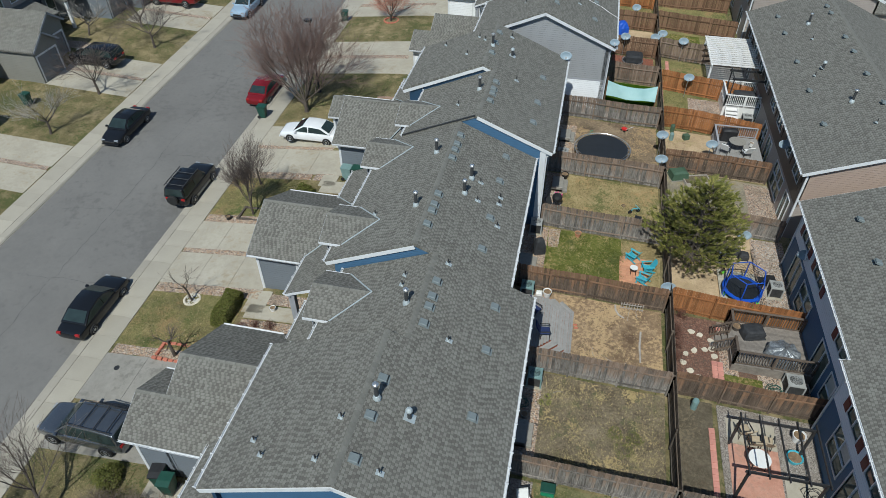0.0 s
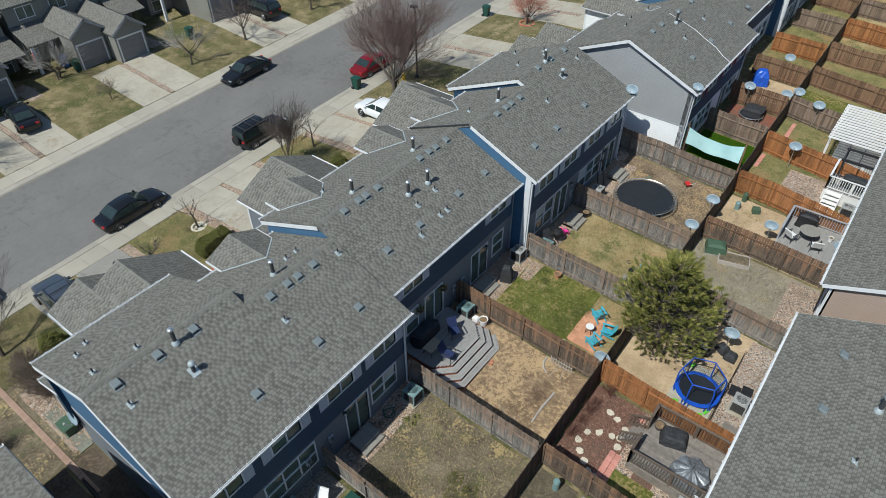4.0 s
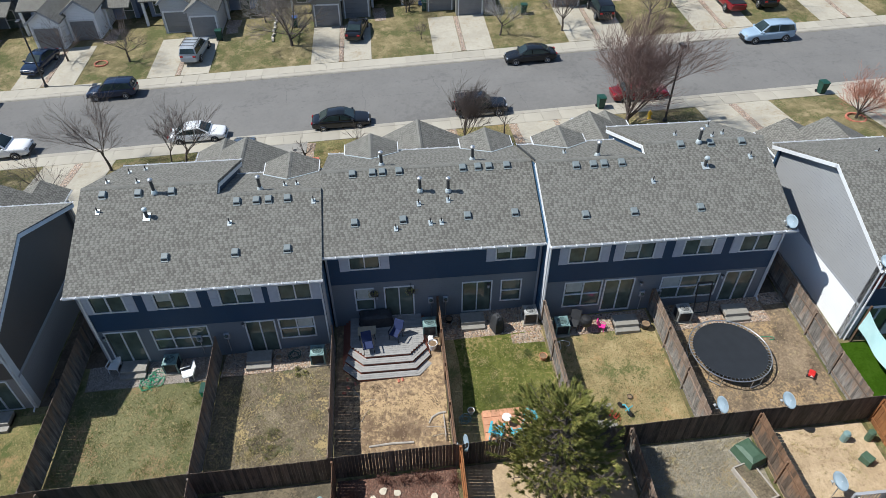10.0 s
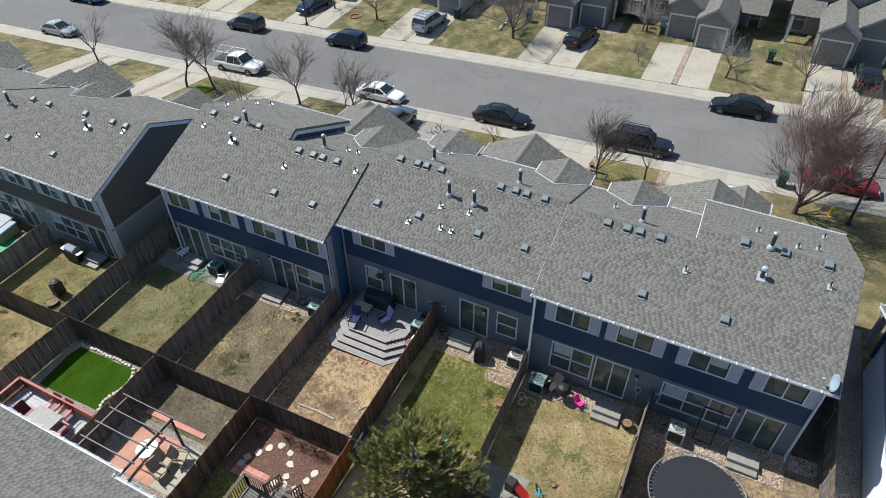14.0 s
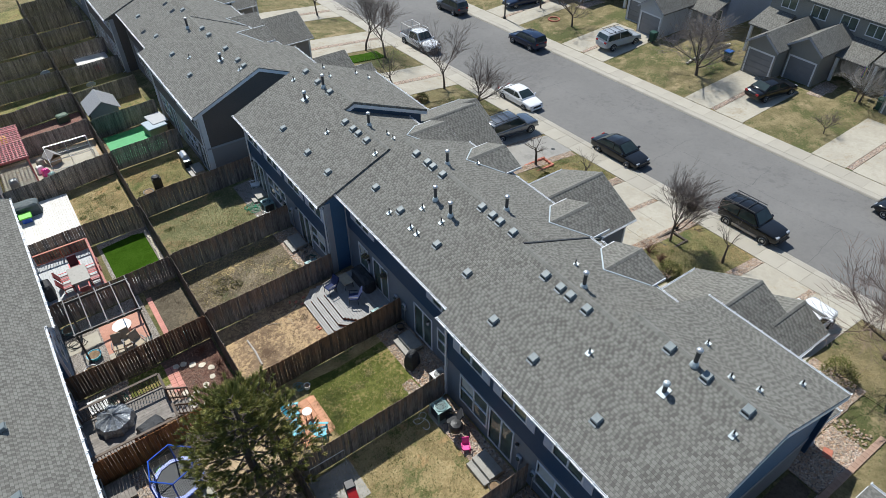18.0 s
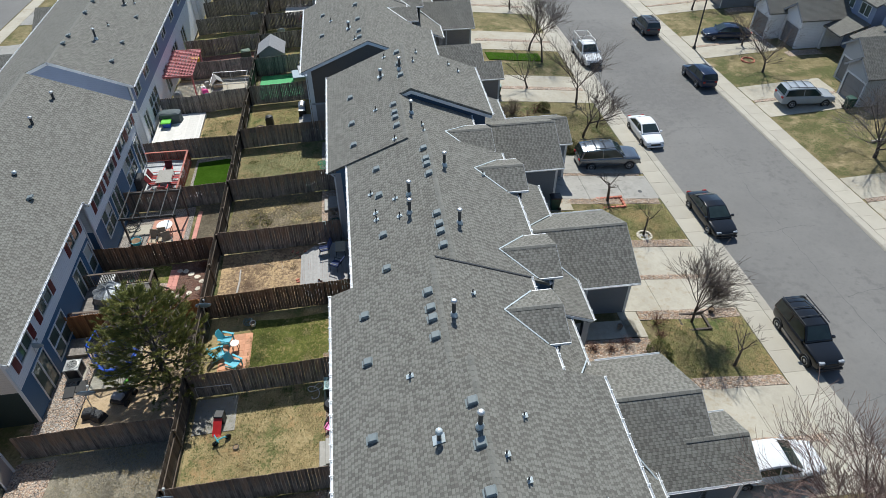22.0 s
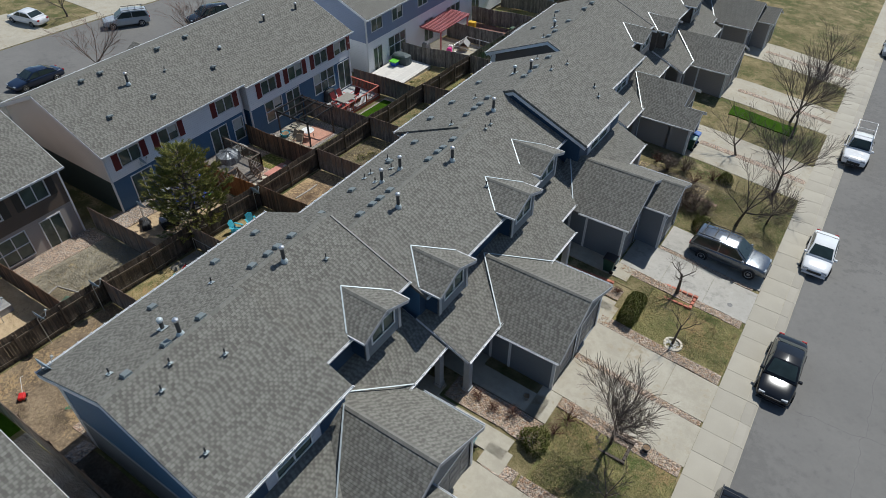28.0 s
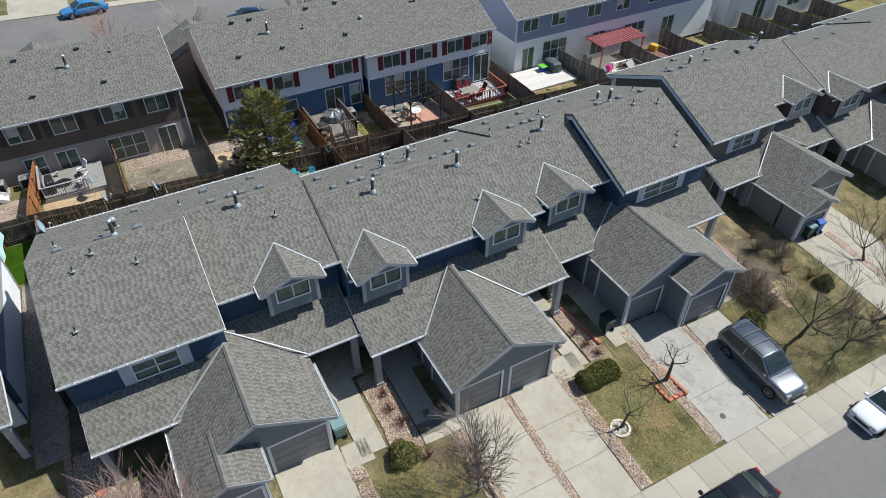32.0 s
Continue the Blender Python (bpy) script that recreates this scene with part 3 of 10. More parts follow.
SHAPES = {  # length, width, ground gap, belt profile (x, z), roof profile (x, z), wheel radius
    "sedan": (4.85, 1.84, 0.2, [(-2.42, 0.72), (-2.3, 0.93), (-1.5, 0.97), (0.6, 0.95), (1.6, 0.86), (2.25, 0.74), (2.42, 0.6)], [(-1.75, 0.98), (-1.0, 1.38), (-0.2, 1.46), (0.35, 1.42), (1.2, 0.93)], 0.33),
    "suv": (4.85, 1.92, 0.26, [(-2.42, 0.85), (-2.36, 1.08), (-1.5, 1.1), (0.7, 1.08), (1.6, 1.03), (2.3, 0.92), (2.42, 0.7)], [(-2.36, 1.1), (-2.15, 1.66), (-0.8, 1.76), (0.3, 1.72), (1.15, 1.08)], 0.38),
    "boxy": (4.45, 1.8, 0.34, [(-2.2, 0.95), (-2.16, 1.12), (-1.4, 1.14), (0.6, 1.13), (1.4, 1.1), (2.1, 1.02), (2.22, 0.75)], [(-2.16, 1.12), (-2.05, 1.74), (-0.8, 1.82), (0.25, 1.8), (0.85, 1.13)], 0.39),
    "pickup": (5.5, 1.95, 0.3, [(-2.75, 1.0), (-2.72, 1.1), (-0.9, 1.1), (0.9, 1.1), (1.9, 1.08), (2.6, 1.0), (2.75, 0.75)], [(-0.95, 1.1), (-0.8, 1.72), (0.0, 1.8), (0.55, 1.76), (1.25, 1.1)], 0.4)}


def plumb(name_parent, x, y, z, kind="pipe"):
    """What stands on a roof: small pipe, tall flue with cap, or box vent. A fitting of its own."""
    at = Matrix.Translation((x, y, z))
    if kind not in FIT:
        if kind == "pipe":
            t = thing("vent_pipe", "small dark plumbing vent pipe with pale flashing on the roof", "vent pipe", "roof vent pipes")
            bm = B()
            tube(bm, [(0, 0, -0.1), (0, 0, 0.3)], 0.033, 8)
            part("pipe", bm, DKMETAL, t)
            bm = B()
            prism(bm, [(-0.13, -0.1, 0.06), (-0.13, -0.1, 0.075), (0.15, -0.1, -0.045), (0.15, -0.1, -0.06)], (0, 0.2, 0))
            lathe(bm, [(0.07, 0.0), (0.05, 0.1)], 8)
            part("flashing", bm, LEAD, t, "pale metal flashing")
        elif kind == "flue":
            t = thing("roof_flue", "tall dark metal flue pipe with round cap on the roof", "flue", "roof flues")
            bm = B()
            tube(bm, [(0, 0, -0.1), (0, 0, 0.78)], 0.085, 10)
            part("pipe", bm, FLUEM, t)
            bm = B()
            lathe(bm, [(0.09, 0.72), (0.125, 0.74), (0.125, 0.82), (0.08, 0.86), (0.02, 0.875)], 12)
            part("cap", bm, METAL, t, "galvanised cap")
            bm = B()
            lathe(bm, [(0.17, -0.06), (0.16, 0.03), (0.11, 0.14), (0.09, 0.16)], 12)
            part("flashing", bm, LEAD, t, "pale cone flashing")
        elif kind == "cap":
            t = thing("roof_flue", "short flue with bright dome cap on the roof", "flue", "roof flues")
            bm = B()
            tube(bm, [(0, 0, -0.1), (0, 0, 0.45)], 0.085, 10)
            part("pipe", bm, FLUEM, t)
            bm = B()
            lathe(bm, [(0.085, 0.38), (0.13, 0.4), (0.135, 0.48), (0.1, 0.54), (0.03, 0.565)], 14)
            part("cap", bm, LEAD, t, "pale metal dome")
            bm = B()
            prism(bm, [(-0.2, -0.18, 0.085), (-0.2, -0.18, 0.1), (0.22, -0.18, -0.08), (0.22, -0.18, -0.095)], (0, 0.36, 0))
            part("flashing", bm, LEAD, t)
        else:
            t = thing("roof_vent", "low grey metal box vent on the shingles", "roof vent", "box vents")
            bm = B()
            loft(bm, [[(-0.17, -0.17, 0.06), (0.17, -0.17, -0.08), (0.17, 0.17, -0.08), (-0.17, 0.17, 0.06)], [(-0.16, -0.165, 0.15), (0.165, -0.165, 0.05), (0.165, 0.165, 0.05), (-0.16, 0.165, 0.15)], [(-0.13, -0.14, 0.175), (0.15, -0.14, 0.085), (0.15, 0.14, 0.085), (-0.13, 0.14, 0.175)]])
            part("hood", bm, VENTM, t)
            # flat dark panel draws the shade in the hood's downslope opening
            part("louvre", box(B(), 0.166, -0.13, -0.05, 0.174, 0.13, 0.035), DKMETAL, t, "dark louvred opening")
            bm = B()
            prism(bm, [(-0.2, -0.18, 0.075), (-0.2, -0.18, 0.09), (0.24, -0.18, -0.09), (0.24, -0.18, -0.105)], (0, 0.36, 0))
            part("flange", bm, VENTM, t)
        FIT[kind] = t
        t.matrix_basis = at
        return t
    return copy_thing(FIT[kind], at)


FIT = {}


def rear_z(b, x):
    return b["ze"] + SL * (b["xe"] - x)


def row_block(b):
    """One of the three navy and grey buildings."""
    h = thing("townhouse", b["label"], "townhouse", "navy townhouse row")
    xe, ze, zb, zband = b["xe"], b["ze"], b["zb"], b["band"]
    xw = xe - 0.45
    y0, y1 = b["units"][0][0], b["units"][-1][1]
    ya, yb = y0 + b["trim0"], y1 - b["trim1"]
    low = [o for o in b["open"] if o[3] < zband + 0.2]
    upp = [o for o in b["open"] if o[2] > zband]
    bm = B()
    cut_wall(bm, "x", xw, -0.15, ya, yb, zb, zband, [(o[0], o[1], o[2], min(o[3], zband)) for o in low])
    part("rear_wall_lower", bm, GREY, h, "grey lap siding")
    bm = B()
    cut_wall(bm, "x", xw + 0.02, -0.17, ya, yb, zband, ze - 0.1, [o[:4] for o in upp])
    part("rear_wall_upper", bm, NAVY, h, "navy lap siding")
    for k, o in enumerate(b["open"]):
        up = o[2] > zband
        window(h, "x", xw + (0.02 if up else 0), 1, o[0], o[1], o[2], o[3], o[4], shutters=SHUTTER if up else None, blind=(0.0, 0.55, -0.5, 0.0, 0.4)[k % 5] if o[4] != "door" else 0)
    for q0, q1 in ((ya - 0.03, ya + 0.08), (yb - 0.08, yb + 0.03)):
        part("corner_trim", box(B(), xw - 0.3, q0, zb, xw + 0.05, q1, ze - 0.1), TRIM if b.get("white") else TRIM_GREY, h)
    # soffit
    bm = B()
    box(bm, xw, y0 + 0.05, ze - 0.19, xe - 0.02, y1 - 0.05, ze - 0.15)
    part("soffit", bm, TRIM, h)
    gutter(h, xe, y0, y1, ze + 0.02)
    units = b["units"]
    for i, (u0, u1, xr, xf) in enumerate(units):
        zr, zf = roof_pair(h, u0, u1, xe, xr, xf, ze)
        gutter(h, xf, u0, u1, zf + 0.02, -1)
        ridge_caps(h, (xr, u0, zr), (xr, u1, zr))
        xg = xf + 0.45
        # front wall under this unit's eave
        holes = [o for o in b["front"] if u0 <= o[0] <= u1]
        bm = B()
        cut_wall(bm, "x", xg, 0.15, u0 + 0.1, u1 - 0.1, zb + 2.0, zf - 0.02, [o[:4] for o in holes])
        part("front_wall", bm, NAVY, h, "navy lap siding")
        for o in holes:
            window(h, "x", xg, -1, *o[:4], "double", shutters=SHUTTER)
        # the unit's own end walls, under both slopes
        for yy, sgn in ((u0, 1), (u1, -1)):
            outer = (i == 0 and sgn == 1) or (i == len(units) - 1 and sgn == -1)
            inset = (b["trim0"] if sgn == 1 else b["trim1"]) if outer else 0.08
            bm = B()
            yq = yy + sgn * inset
            prism(bm, [(xw - 0.02, yq, zb), (xw - 0.02, yq, ze - 0.02), (xr, yq, zr - 0.17), (xg + 0.02, yq, zf - 0.02), (xg + 0.02, yq, zb)], (0, sgn * 0.12, 0))
            # outer ends get a lighter blue: sunlight on the navy, put into the colour
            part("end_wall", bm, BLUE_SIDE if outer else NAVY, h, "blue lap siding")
            if outer and inset > 0.2:
                part("end_wall_lower", box(B(), xg + 0.03, yq - sgn * 0.02, zb, xw - 0.03, yq - sgn * 0.002, zband), GREY, h, "grey lap siding")
                part("band_trim", box(B(), xg + 0.02, yq - sgn * 0.035, zband, xw - 0.03, yq - sgn * 0.002, zband + 0.14), TRIM_GREY, h)
            e, up = 0.014 * -sgn, 0.02 if outer and (i, sgn) != (0, 1) else -0.035
            which = b["rakes"][i][0 if sgn == 1 else 1]
            if "r" in which:
                rake(h, [(xe, yy + e, ze + up), (xr, yy + e, zr + up)], low=0.07)
            if "p" in which:
                xq = units[1 - i][2]
                rake(h, [(xq, yy + e, rear_z(b, xq) + up), (xr, yy + e, zr + up)], low=0.09 if outer else 0.13)
            if "f" in which:
                rake(h, [(xr, yy + e, zr + up), (xf, yy + e, zf + up)], low=0.09 if outer else 0.13)
    return h


S_B = dict(label="southern navy and grey two-storey townhouse with grey shingle roof", units=[(-17.55, -10.75, -4.88, -10.2), (-10.75, -5.5, -4.1, -8.75)], xe=0.6, ze=5.43, zb=-0.6, band=2.5, trim0=0.3, trim1=0.06, rakes=[("rf", "pf"), ("", "")], open=[
    (-16.7, -15.2, 3.85, 4.85, "slide"), (-13.7, -12.2, 3.85, 4.85, "slide"), (-10.6, -9.1, 3.85, 4.85, "slide"), (-7.75, -6.25, 3.85, 4.85, "slide"),
    (-16.8, -15.25, 0.05, 2.3, "door"), (-14.5, -11.8, 0.85, 2.3, "triple"), (-9.8, -8.4, 0.08, 2.38, "door"), (-8.1, -6.4, 1.05, 2.38, "double")], front=[(-15.35, -12.8, 3.95, 4.85, "double")])
M_B = dict(label="middle navy and grey two-storey townhouse with grey shingle roof", units=[(-5.5, 5.62, -5.15, -9.7)], xe=-0.55, ze=5.81, zb=0.1, band=3.45, trim0=0.06, trim1=0.06, rakes=[("f", "")], open=[
    (-4.25, -2.8, 4.5, 5.4, "slide"), (3.25, 4.75, 4.5, 5.45, "slide"), (-4.15, -3.25, 1.5, 3.0, "single"), (-2.6, -1.15, 0.85, 2.98, "door"), (1.55, 3.05, 0.78, 2.93, "door"), (3.65, 4.65, 1.45, 2.9, "single")], front=[])
N_B = dict(label="northern navy and grey two-storey townhouse with grey shingle roof", units=[(5.62, 11.5, -4.14, -8.75), (11.5, 18.1, -4.84, -10.28)], xe=0.4, ze=6.38, zb=0.6, band=3.48, trim0=0.06, trim1=0.3, rakes=[("r", ""), ("pf", "rf")], white=True, open=[
    (6.78, 8.3, 4.8, 5.78, "slide"), (9.62, 11.12, 4.8, 5.78, "slide"), (12.72, 14.25, 4.8, 5.78, "slide"), (15.75, 17.25, 4.8, 5.78, "slide"),
    (6.85, 8.75, 1.6, 3.3, "double"), (9.0, 10.5, 1.1, 3.3, "door"), (12.1, 15.15, 1.7, 3.2, "triple"), (15.6, 17.1, 1.15, 3.28, "door")], front=[(13.65, 15.45, 4.65, 5.6, "double")])
HOUSES = {k: row_block(b) for k, b in (("S", S_B), ("M", M_B), ("N", N_B))}
# blank wall under the north block's step and its downspout
downspout(HOUSES["N"], 0.05, 5.75, 0.75, 6.25, 0.35)
downspout(HOUSES["N"], 0.08, 17.75, 1.25, 6.25, 0.35)
downspout(HOUSES["S"], 0.25, -17.1, -0.3, 5.3, 0.35)
downspout(HOUSES["S"], 0.25, -5.7, 0.2, 5.3, 0.3)

# roof fittings
for k, b, pts in (("vent", S_B, [(-1.0, -13.0), (-1.01, -9.67), (-1.03, -7.17), (-4.43, -16.4), (-4.41, -14.65), (-4.41, -13.0), (-3.66, -9.72), (-3.66, -8.75), (-3.66, -8.14), (-3.67, -7.2)]),
                  ("vent", M_B, [(-2.21, -3.86), (-2.21, -1.42), (-2.21, 1.86), (-2.21, 4.3), (-4.88, -3.89), (-4.89, -2.84), (-4.89, -2.33), (-4.89, -1.45), (-4.87, 1.91), (-4.88, 2.72), (-4.87, 3.3), (-4.87, 4.26)]),
                  ("vent", N_B, [(-1.07, 7.61), (-1.07, 10.09), (-1.07, 13.51), (-3.75, 7.66), (-3.75, 8.57), (-3.76, 9.14), (-3.76, 10.07), (-4.59, 13.45), (-4.59, 15.08), (-4.58, 16.79)]),
                  ("pipe", S_B, [(-3.54, -16.52), (-2.54, -10.02), (-3.43, -5.89)]), ("cap", S_B, [(-3.14, -14.09)]), ("flue", S_B, [(-4.41, -13.86)]),
                  ("flue", M_B, [(-3.73, -0.44), (-3.62, 1.01)]), ("pipe", M_B, [(-3.01, -0.57), (-3.11, 0.96), (-1.77, -1.81), (-1.95, -0.06), (-1.95, 0.5)]),
                  ("pipe", N_B, [(-2.62, 11.46), (-3.68, 16.98)]), ("cap", N_B, [(-3.31, 14.42)]), ("flue", N_B, [(-4.68, 14.48)])):
    for x, y in pts:
        plumb(None, x, y, rear_z(b, x) + 0.02, k)
for k, b, u, pts in (("pipe", N_B, 1, [(-5.89, 16.41), (-5.35, 15.55), (-6.33, 13.94), (-8.4, 16.91)]), ("pipe", N_B, 0, [(-5.65, 7.57)]), ("flue", N_B, 0, [(-4.62, 9.04)]), ("flue", M_B, 0, [(-5.88, 2.56), (-5.83, -2.35)]),
                     ("pipe", M_B, 0, [(-7.97, -2.45)]), ("pipe", S_B, 1, [(-5.2, -6.87), (-5.18, -7.5)]), ("flue", S_B, 1, [(-4.67, -8.68)]), ("pipe", S_B, 0, [(-8.64, -15.71), (-8.03, -16.35), (-5.39, -14.93), (-5.76, -16.6)])):
    xr = b["units"][u][2]
    for x, y in pts:
        plumb(None, x, y, rear_z(b, xr) - SL * (xr - x) + 0.02, k)


# ---------------------------------------------------------------- dormers, lower roofs and garages
def dormer(key, y, zp, xf, b, u):
    """A gabled dormer on the front slope."""
    h = HOUSES[key]
    xr = b["units"][u][2]
    zr = rear_z(b, xr)
    xof = lambda z: xr - (zr - z) / SL
    hw, drop = 1.55, 0.66
    xb, xl = xof(zp), xof(zp - drop)
    for s in (-1, 1):
        part("dormer_roof", slab(B(), [(xf - 0.3, y, zp), (xb + 0.1, y, zp), (xl + 0.1, y + s * hw, zp - drop), (xf - 0.3, y + s * hw, zp - drop)], 0.11), SHINGLE, h)
    ridge_caps(h, (xf - 0.3, y, zp), (xb, y, zp))
    valley(h, [(xb, y, zp), (xl, y - hw, zp - drop)])
    valley(h, [(xb, y, zp), (xl, y + hw, zp - drop)])
    rake(h, [(xf - 0.31, y - hw, zp - drop + 0.01), (xf - 0.31, y, zp + 0.01), (xf - 0.31, y + hw, zp - drop + 0.01)], TRIM_GREY, 0.16)
    for s in (-1, 1):
        gm = B()
        box(gm, xf - 0.3, y + s * hw - 0.05, zp - drop - 0.12, xl - 0.05, y + s * hw + 0.05, zp - drop - 0.01)
        part("gutter", gm, TRIM, h)
    zl = zp - 2.3
    bm = B()
    cut_wall(bm, "x", xf, 0.14, y - 1.2, y + 1.2, zl, zp - drop - 0.1, [(y - 0.75, y + 0.75, zp - 1.6, zp - 0.82)])
    part("dormer_wall", bm, GREY, h, "grey dormer front")
    bm = B()
    prism(bm, [(xf, y - 1.25, zp - drop - 0.1), (xf, y, zp - 0.16), (xf, y + 1.25, zp - drop - 0.1)], (0.14, 0, 0))
    part("dormer_gable", bm, GREY, h)
    window(h, "x", xf, -1, y - 0.75, y + 0.75, zp - 1.6, zp - 0.82, "slide")
    for s in (-1, 1):
        yy = y + s * 1.2
        bm = B()
        box(bm, xf, min(yy, yy - s * 0.1), zl, xof(zp - drop) + 0.3, max(yy, yy - s * 0.1), zp - drop - 0.05)
        part("dormer_cheek", bm, NAVY, h)
    for s in (-1, 1):
        bm = B()
        box(bm, xf - 0.035, y + s * 1.15 - 0.09, zl, xf + 0.02, y + s * 1.15 + 0.09, zp - drop - 0.12)
        part("corner_trim", bm, TRIM_GREY, h)


dormer("N", 8.15, 7.12, -9.15, N_B, 0)
dormer("M", 3.9, 6.72, -10.05, M_B, 0)
dormer("M", -2.95, 6.72, -10.05, M_B, 0)
dormer("S", -7.6, 6.35, -9.15, S_B, 1)


def lower_roof(key, y0, y1, xa, za, xb):
    h = HOUSES[key]
    zb = za - SL * (xa - xb)
    part("porch_roof", slab(B(), [(xa, y0, za), (xa, y1, za), (xb, y1, zb), (xb, y0, zb)], 0.13), SHINGLE, h)
    gutter(h, xb, y0, y1, zb + 0.02, -1)
    for yy, e in ((y0, -0.015), (y1, 0.015)):
        rake(h, [(xa, yy + e, za + 0.01), (xb, yy + e, zb + 0.01)], TRIM, 0.14)
    bm = B()
    box(bm, xb + 0.1, y0 + 0.05, zb - 0.3, xb + 0.25, y1 - 0.05, zb - 0.1)
    part("porch_beam", bm, TRIM_GREY, h)


lower_roof("M", -5.65, 5.78, -9.2, 4.36, -12.2)
lower_roof("N", 5.8, 11.6, -8.25, 4.6, -10.95)
lower_roof("N", 11.6, 17.9, -9.8, 4.5, -11.9)
lower_roof("S", -11.2, -5.7, -8.25, 4.05, -11.0)
lower_roof("S", -17.45, -11.2, -9.7, 3.75, -12.0)
# recessed entry walls, doors and posts below the lower roofs
DOORM = surf("entry_door", (0.12, 0.125, 0.135), (0.15, 0.155, 0.165), 2, 0.45, 0, 20, 0.001)


def entry(key, xw, y0, y1, zb, zt, yd):
    h = HOUSES[key]
    bm = B()
    cut_wall(bm, "x", xw, 0.15, y0, y1, zb - 0.5, zt, [(yd - 0.48, yd + 0.48, zb, zb + 2.08)])
    part("entry_wall", bm, GREY, h)
    bm = B()
    box(bm, xw + 0.03, yd - 0.46, zb, xw + 0.08, yd + 0.46, zb + 2.05)
    for k in range(2):
        for s in (0, 1):
            box(bm, xw + 0.015, yd - 0.36 + s * 0.4, zb + 0.2 + k * 0.95, xw + 0.03, yd - 0.04 + s * 0.4, zb + 0.95 + k * 0.95)
    d = part("front_door", bm, DOORM, h, "grey panelled front door")
    bm = B()
    box(bm, xw - 0.02, yd - 0.58, zb, xw + 0.02, yd - 0.48, zb + 2.18)
    box(bm, xw - 0.02, yd + 0.48, zb, xw + 0.02, yd + 0.58, zb + 2.18)
    box(bm, xw - 0.02, yd - 0.48, zb + 2.08, xw + 0.02, yd + 0.48, zb + 2.18)
    part("door_trim", bm, TRIM, h)
    bm = B()
    box(bm, xw - 2.4, y0, zb - 0.5, xw - 0.01, y1, zb - 0.04)
    part("porch_floor", bm, CONCRETE, h)


def post(key, x, y, z0, z1):
    bm = B()
    box(bm, x - 0.16, y - 0.16, z0 - 0.3, x + 0.16, y + 0.16, z1, 0.01)
    box(bm, x - 0.2, y - 0.2, z0 - 0.3, x + 0.2, y + 0.2, z0 + 0.3)
    box(bm, x - 0.2, y - 0.2, z1 - 0.25, x + 0.2, y + 0.2, z1 - 0.05)
    part("porch_post", bm, TRIM_GREY, HOUSES[key], "boxed grey porch post")


entry("M", -9.4, 3.0, 5.5, 0.5, 4.2, 4.0)
entry("M", -9.4, -5.4, -2.8, 0.3, 4.2, -3.9)
entry("N", -8.6, 5.9, 8.8, 0.75, 4.3, 7.4)
entry("N", -10.0, 14.4, 17.7, 0.9, 4.2, 16.0)
entry("S", -8.6, -8.2, -5.75, 0.1, 3.9, -7.0)
entry("S", -9.95, -17.2, -14.0, -0.4, 3.6, -15.6)
for key, x, y, z0, z1 in (("M", -11.95, 5.45, 0.4, 3.05), ("M", -11.95, -5.35, 0.1, 3.05), ("N", -10.7, 6.1, 0.6, 3.45), ("N", -11.65, 17.55, 0.9, 3.6), ("N", -11.65, 14.9, 0.9, 3.6), ("S", -10.75, -6.0, 0.1, 2.9), ("S", -11.75, -17.1, -0.6, 2.8)):
    post(key, x, y, z0, z1)


def gar_door(h, x, y0, y1, z0, z1):
    bm = B()
    n = 4
    for i in range(n):
        za, zc = z0 + (z1 - z0) * i / n, z0 + (z1 - z0) * (i + 1) / n
        box(bm, x, y0, za + 0.008, x + 0.05, y1, zc - 0.008)
        for k in range(3):
            ya = y0 + (y1 - y0) * (k + 0.12) / 3
            box(bm, x - 0.012, ya, za + 0.1, x, ya + (y1 - y0) * 0.76 / 3, zc - 0.1)
    d = part("garage_door", bm, GARDOOR, h, "grey panelled garage door")
    bm = B()
    for a, b_ in ((y0 - 0.13, y0), (y1, y1 + 0.13)):
        box(bm, x - 0.06, a, z0, x + 0.06, b_, z1 + 0.13)
    box(bm, x - 0.06, y0, z1, x + 0.06, y1, z1 + 0.13)
    part("door_trim", bm, TRIM, h)


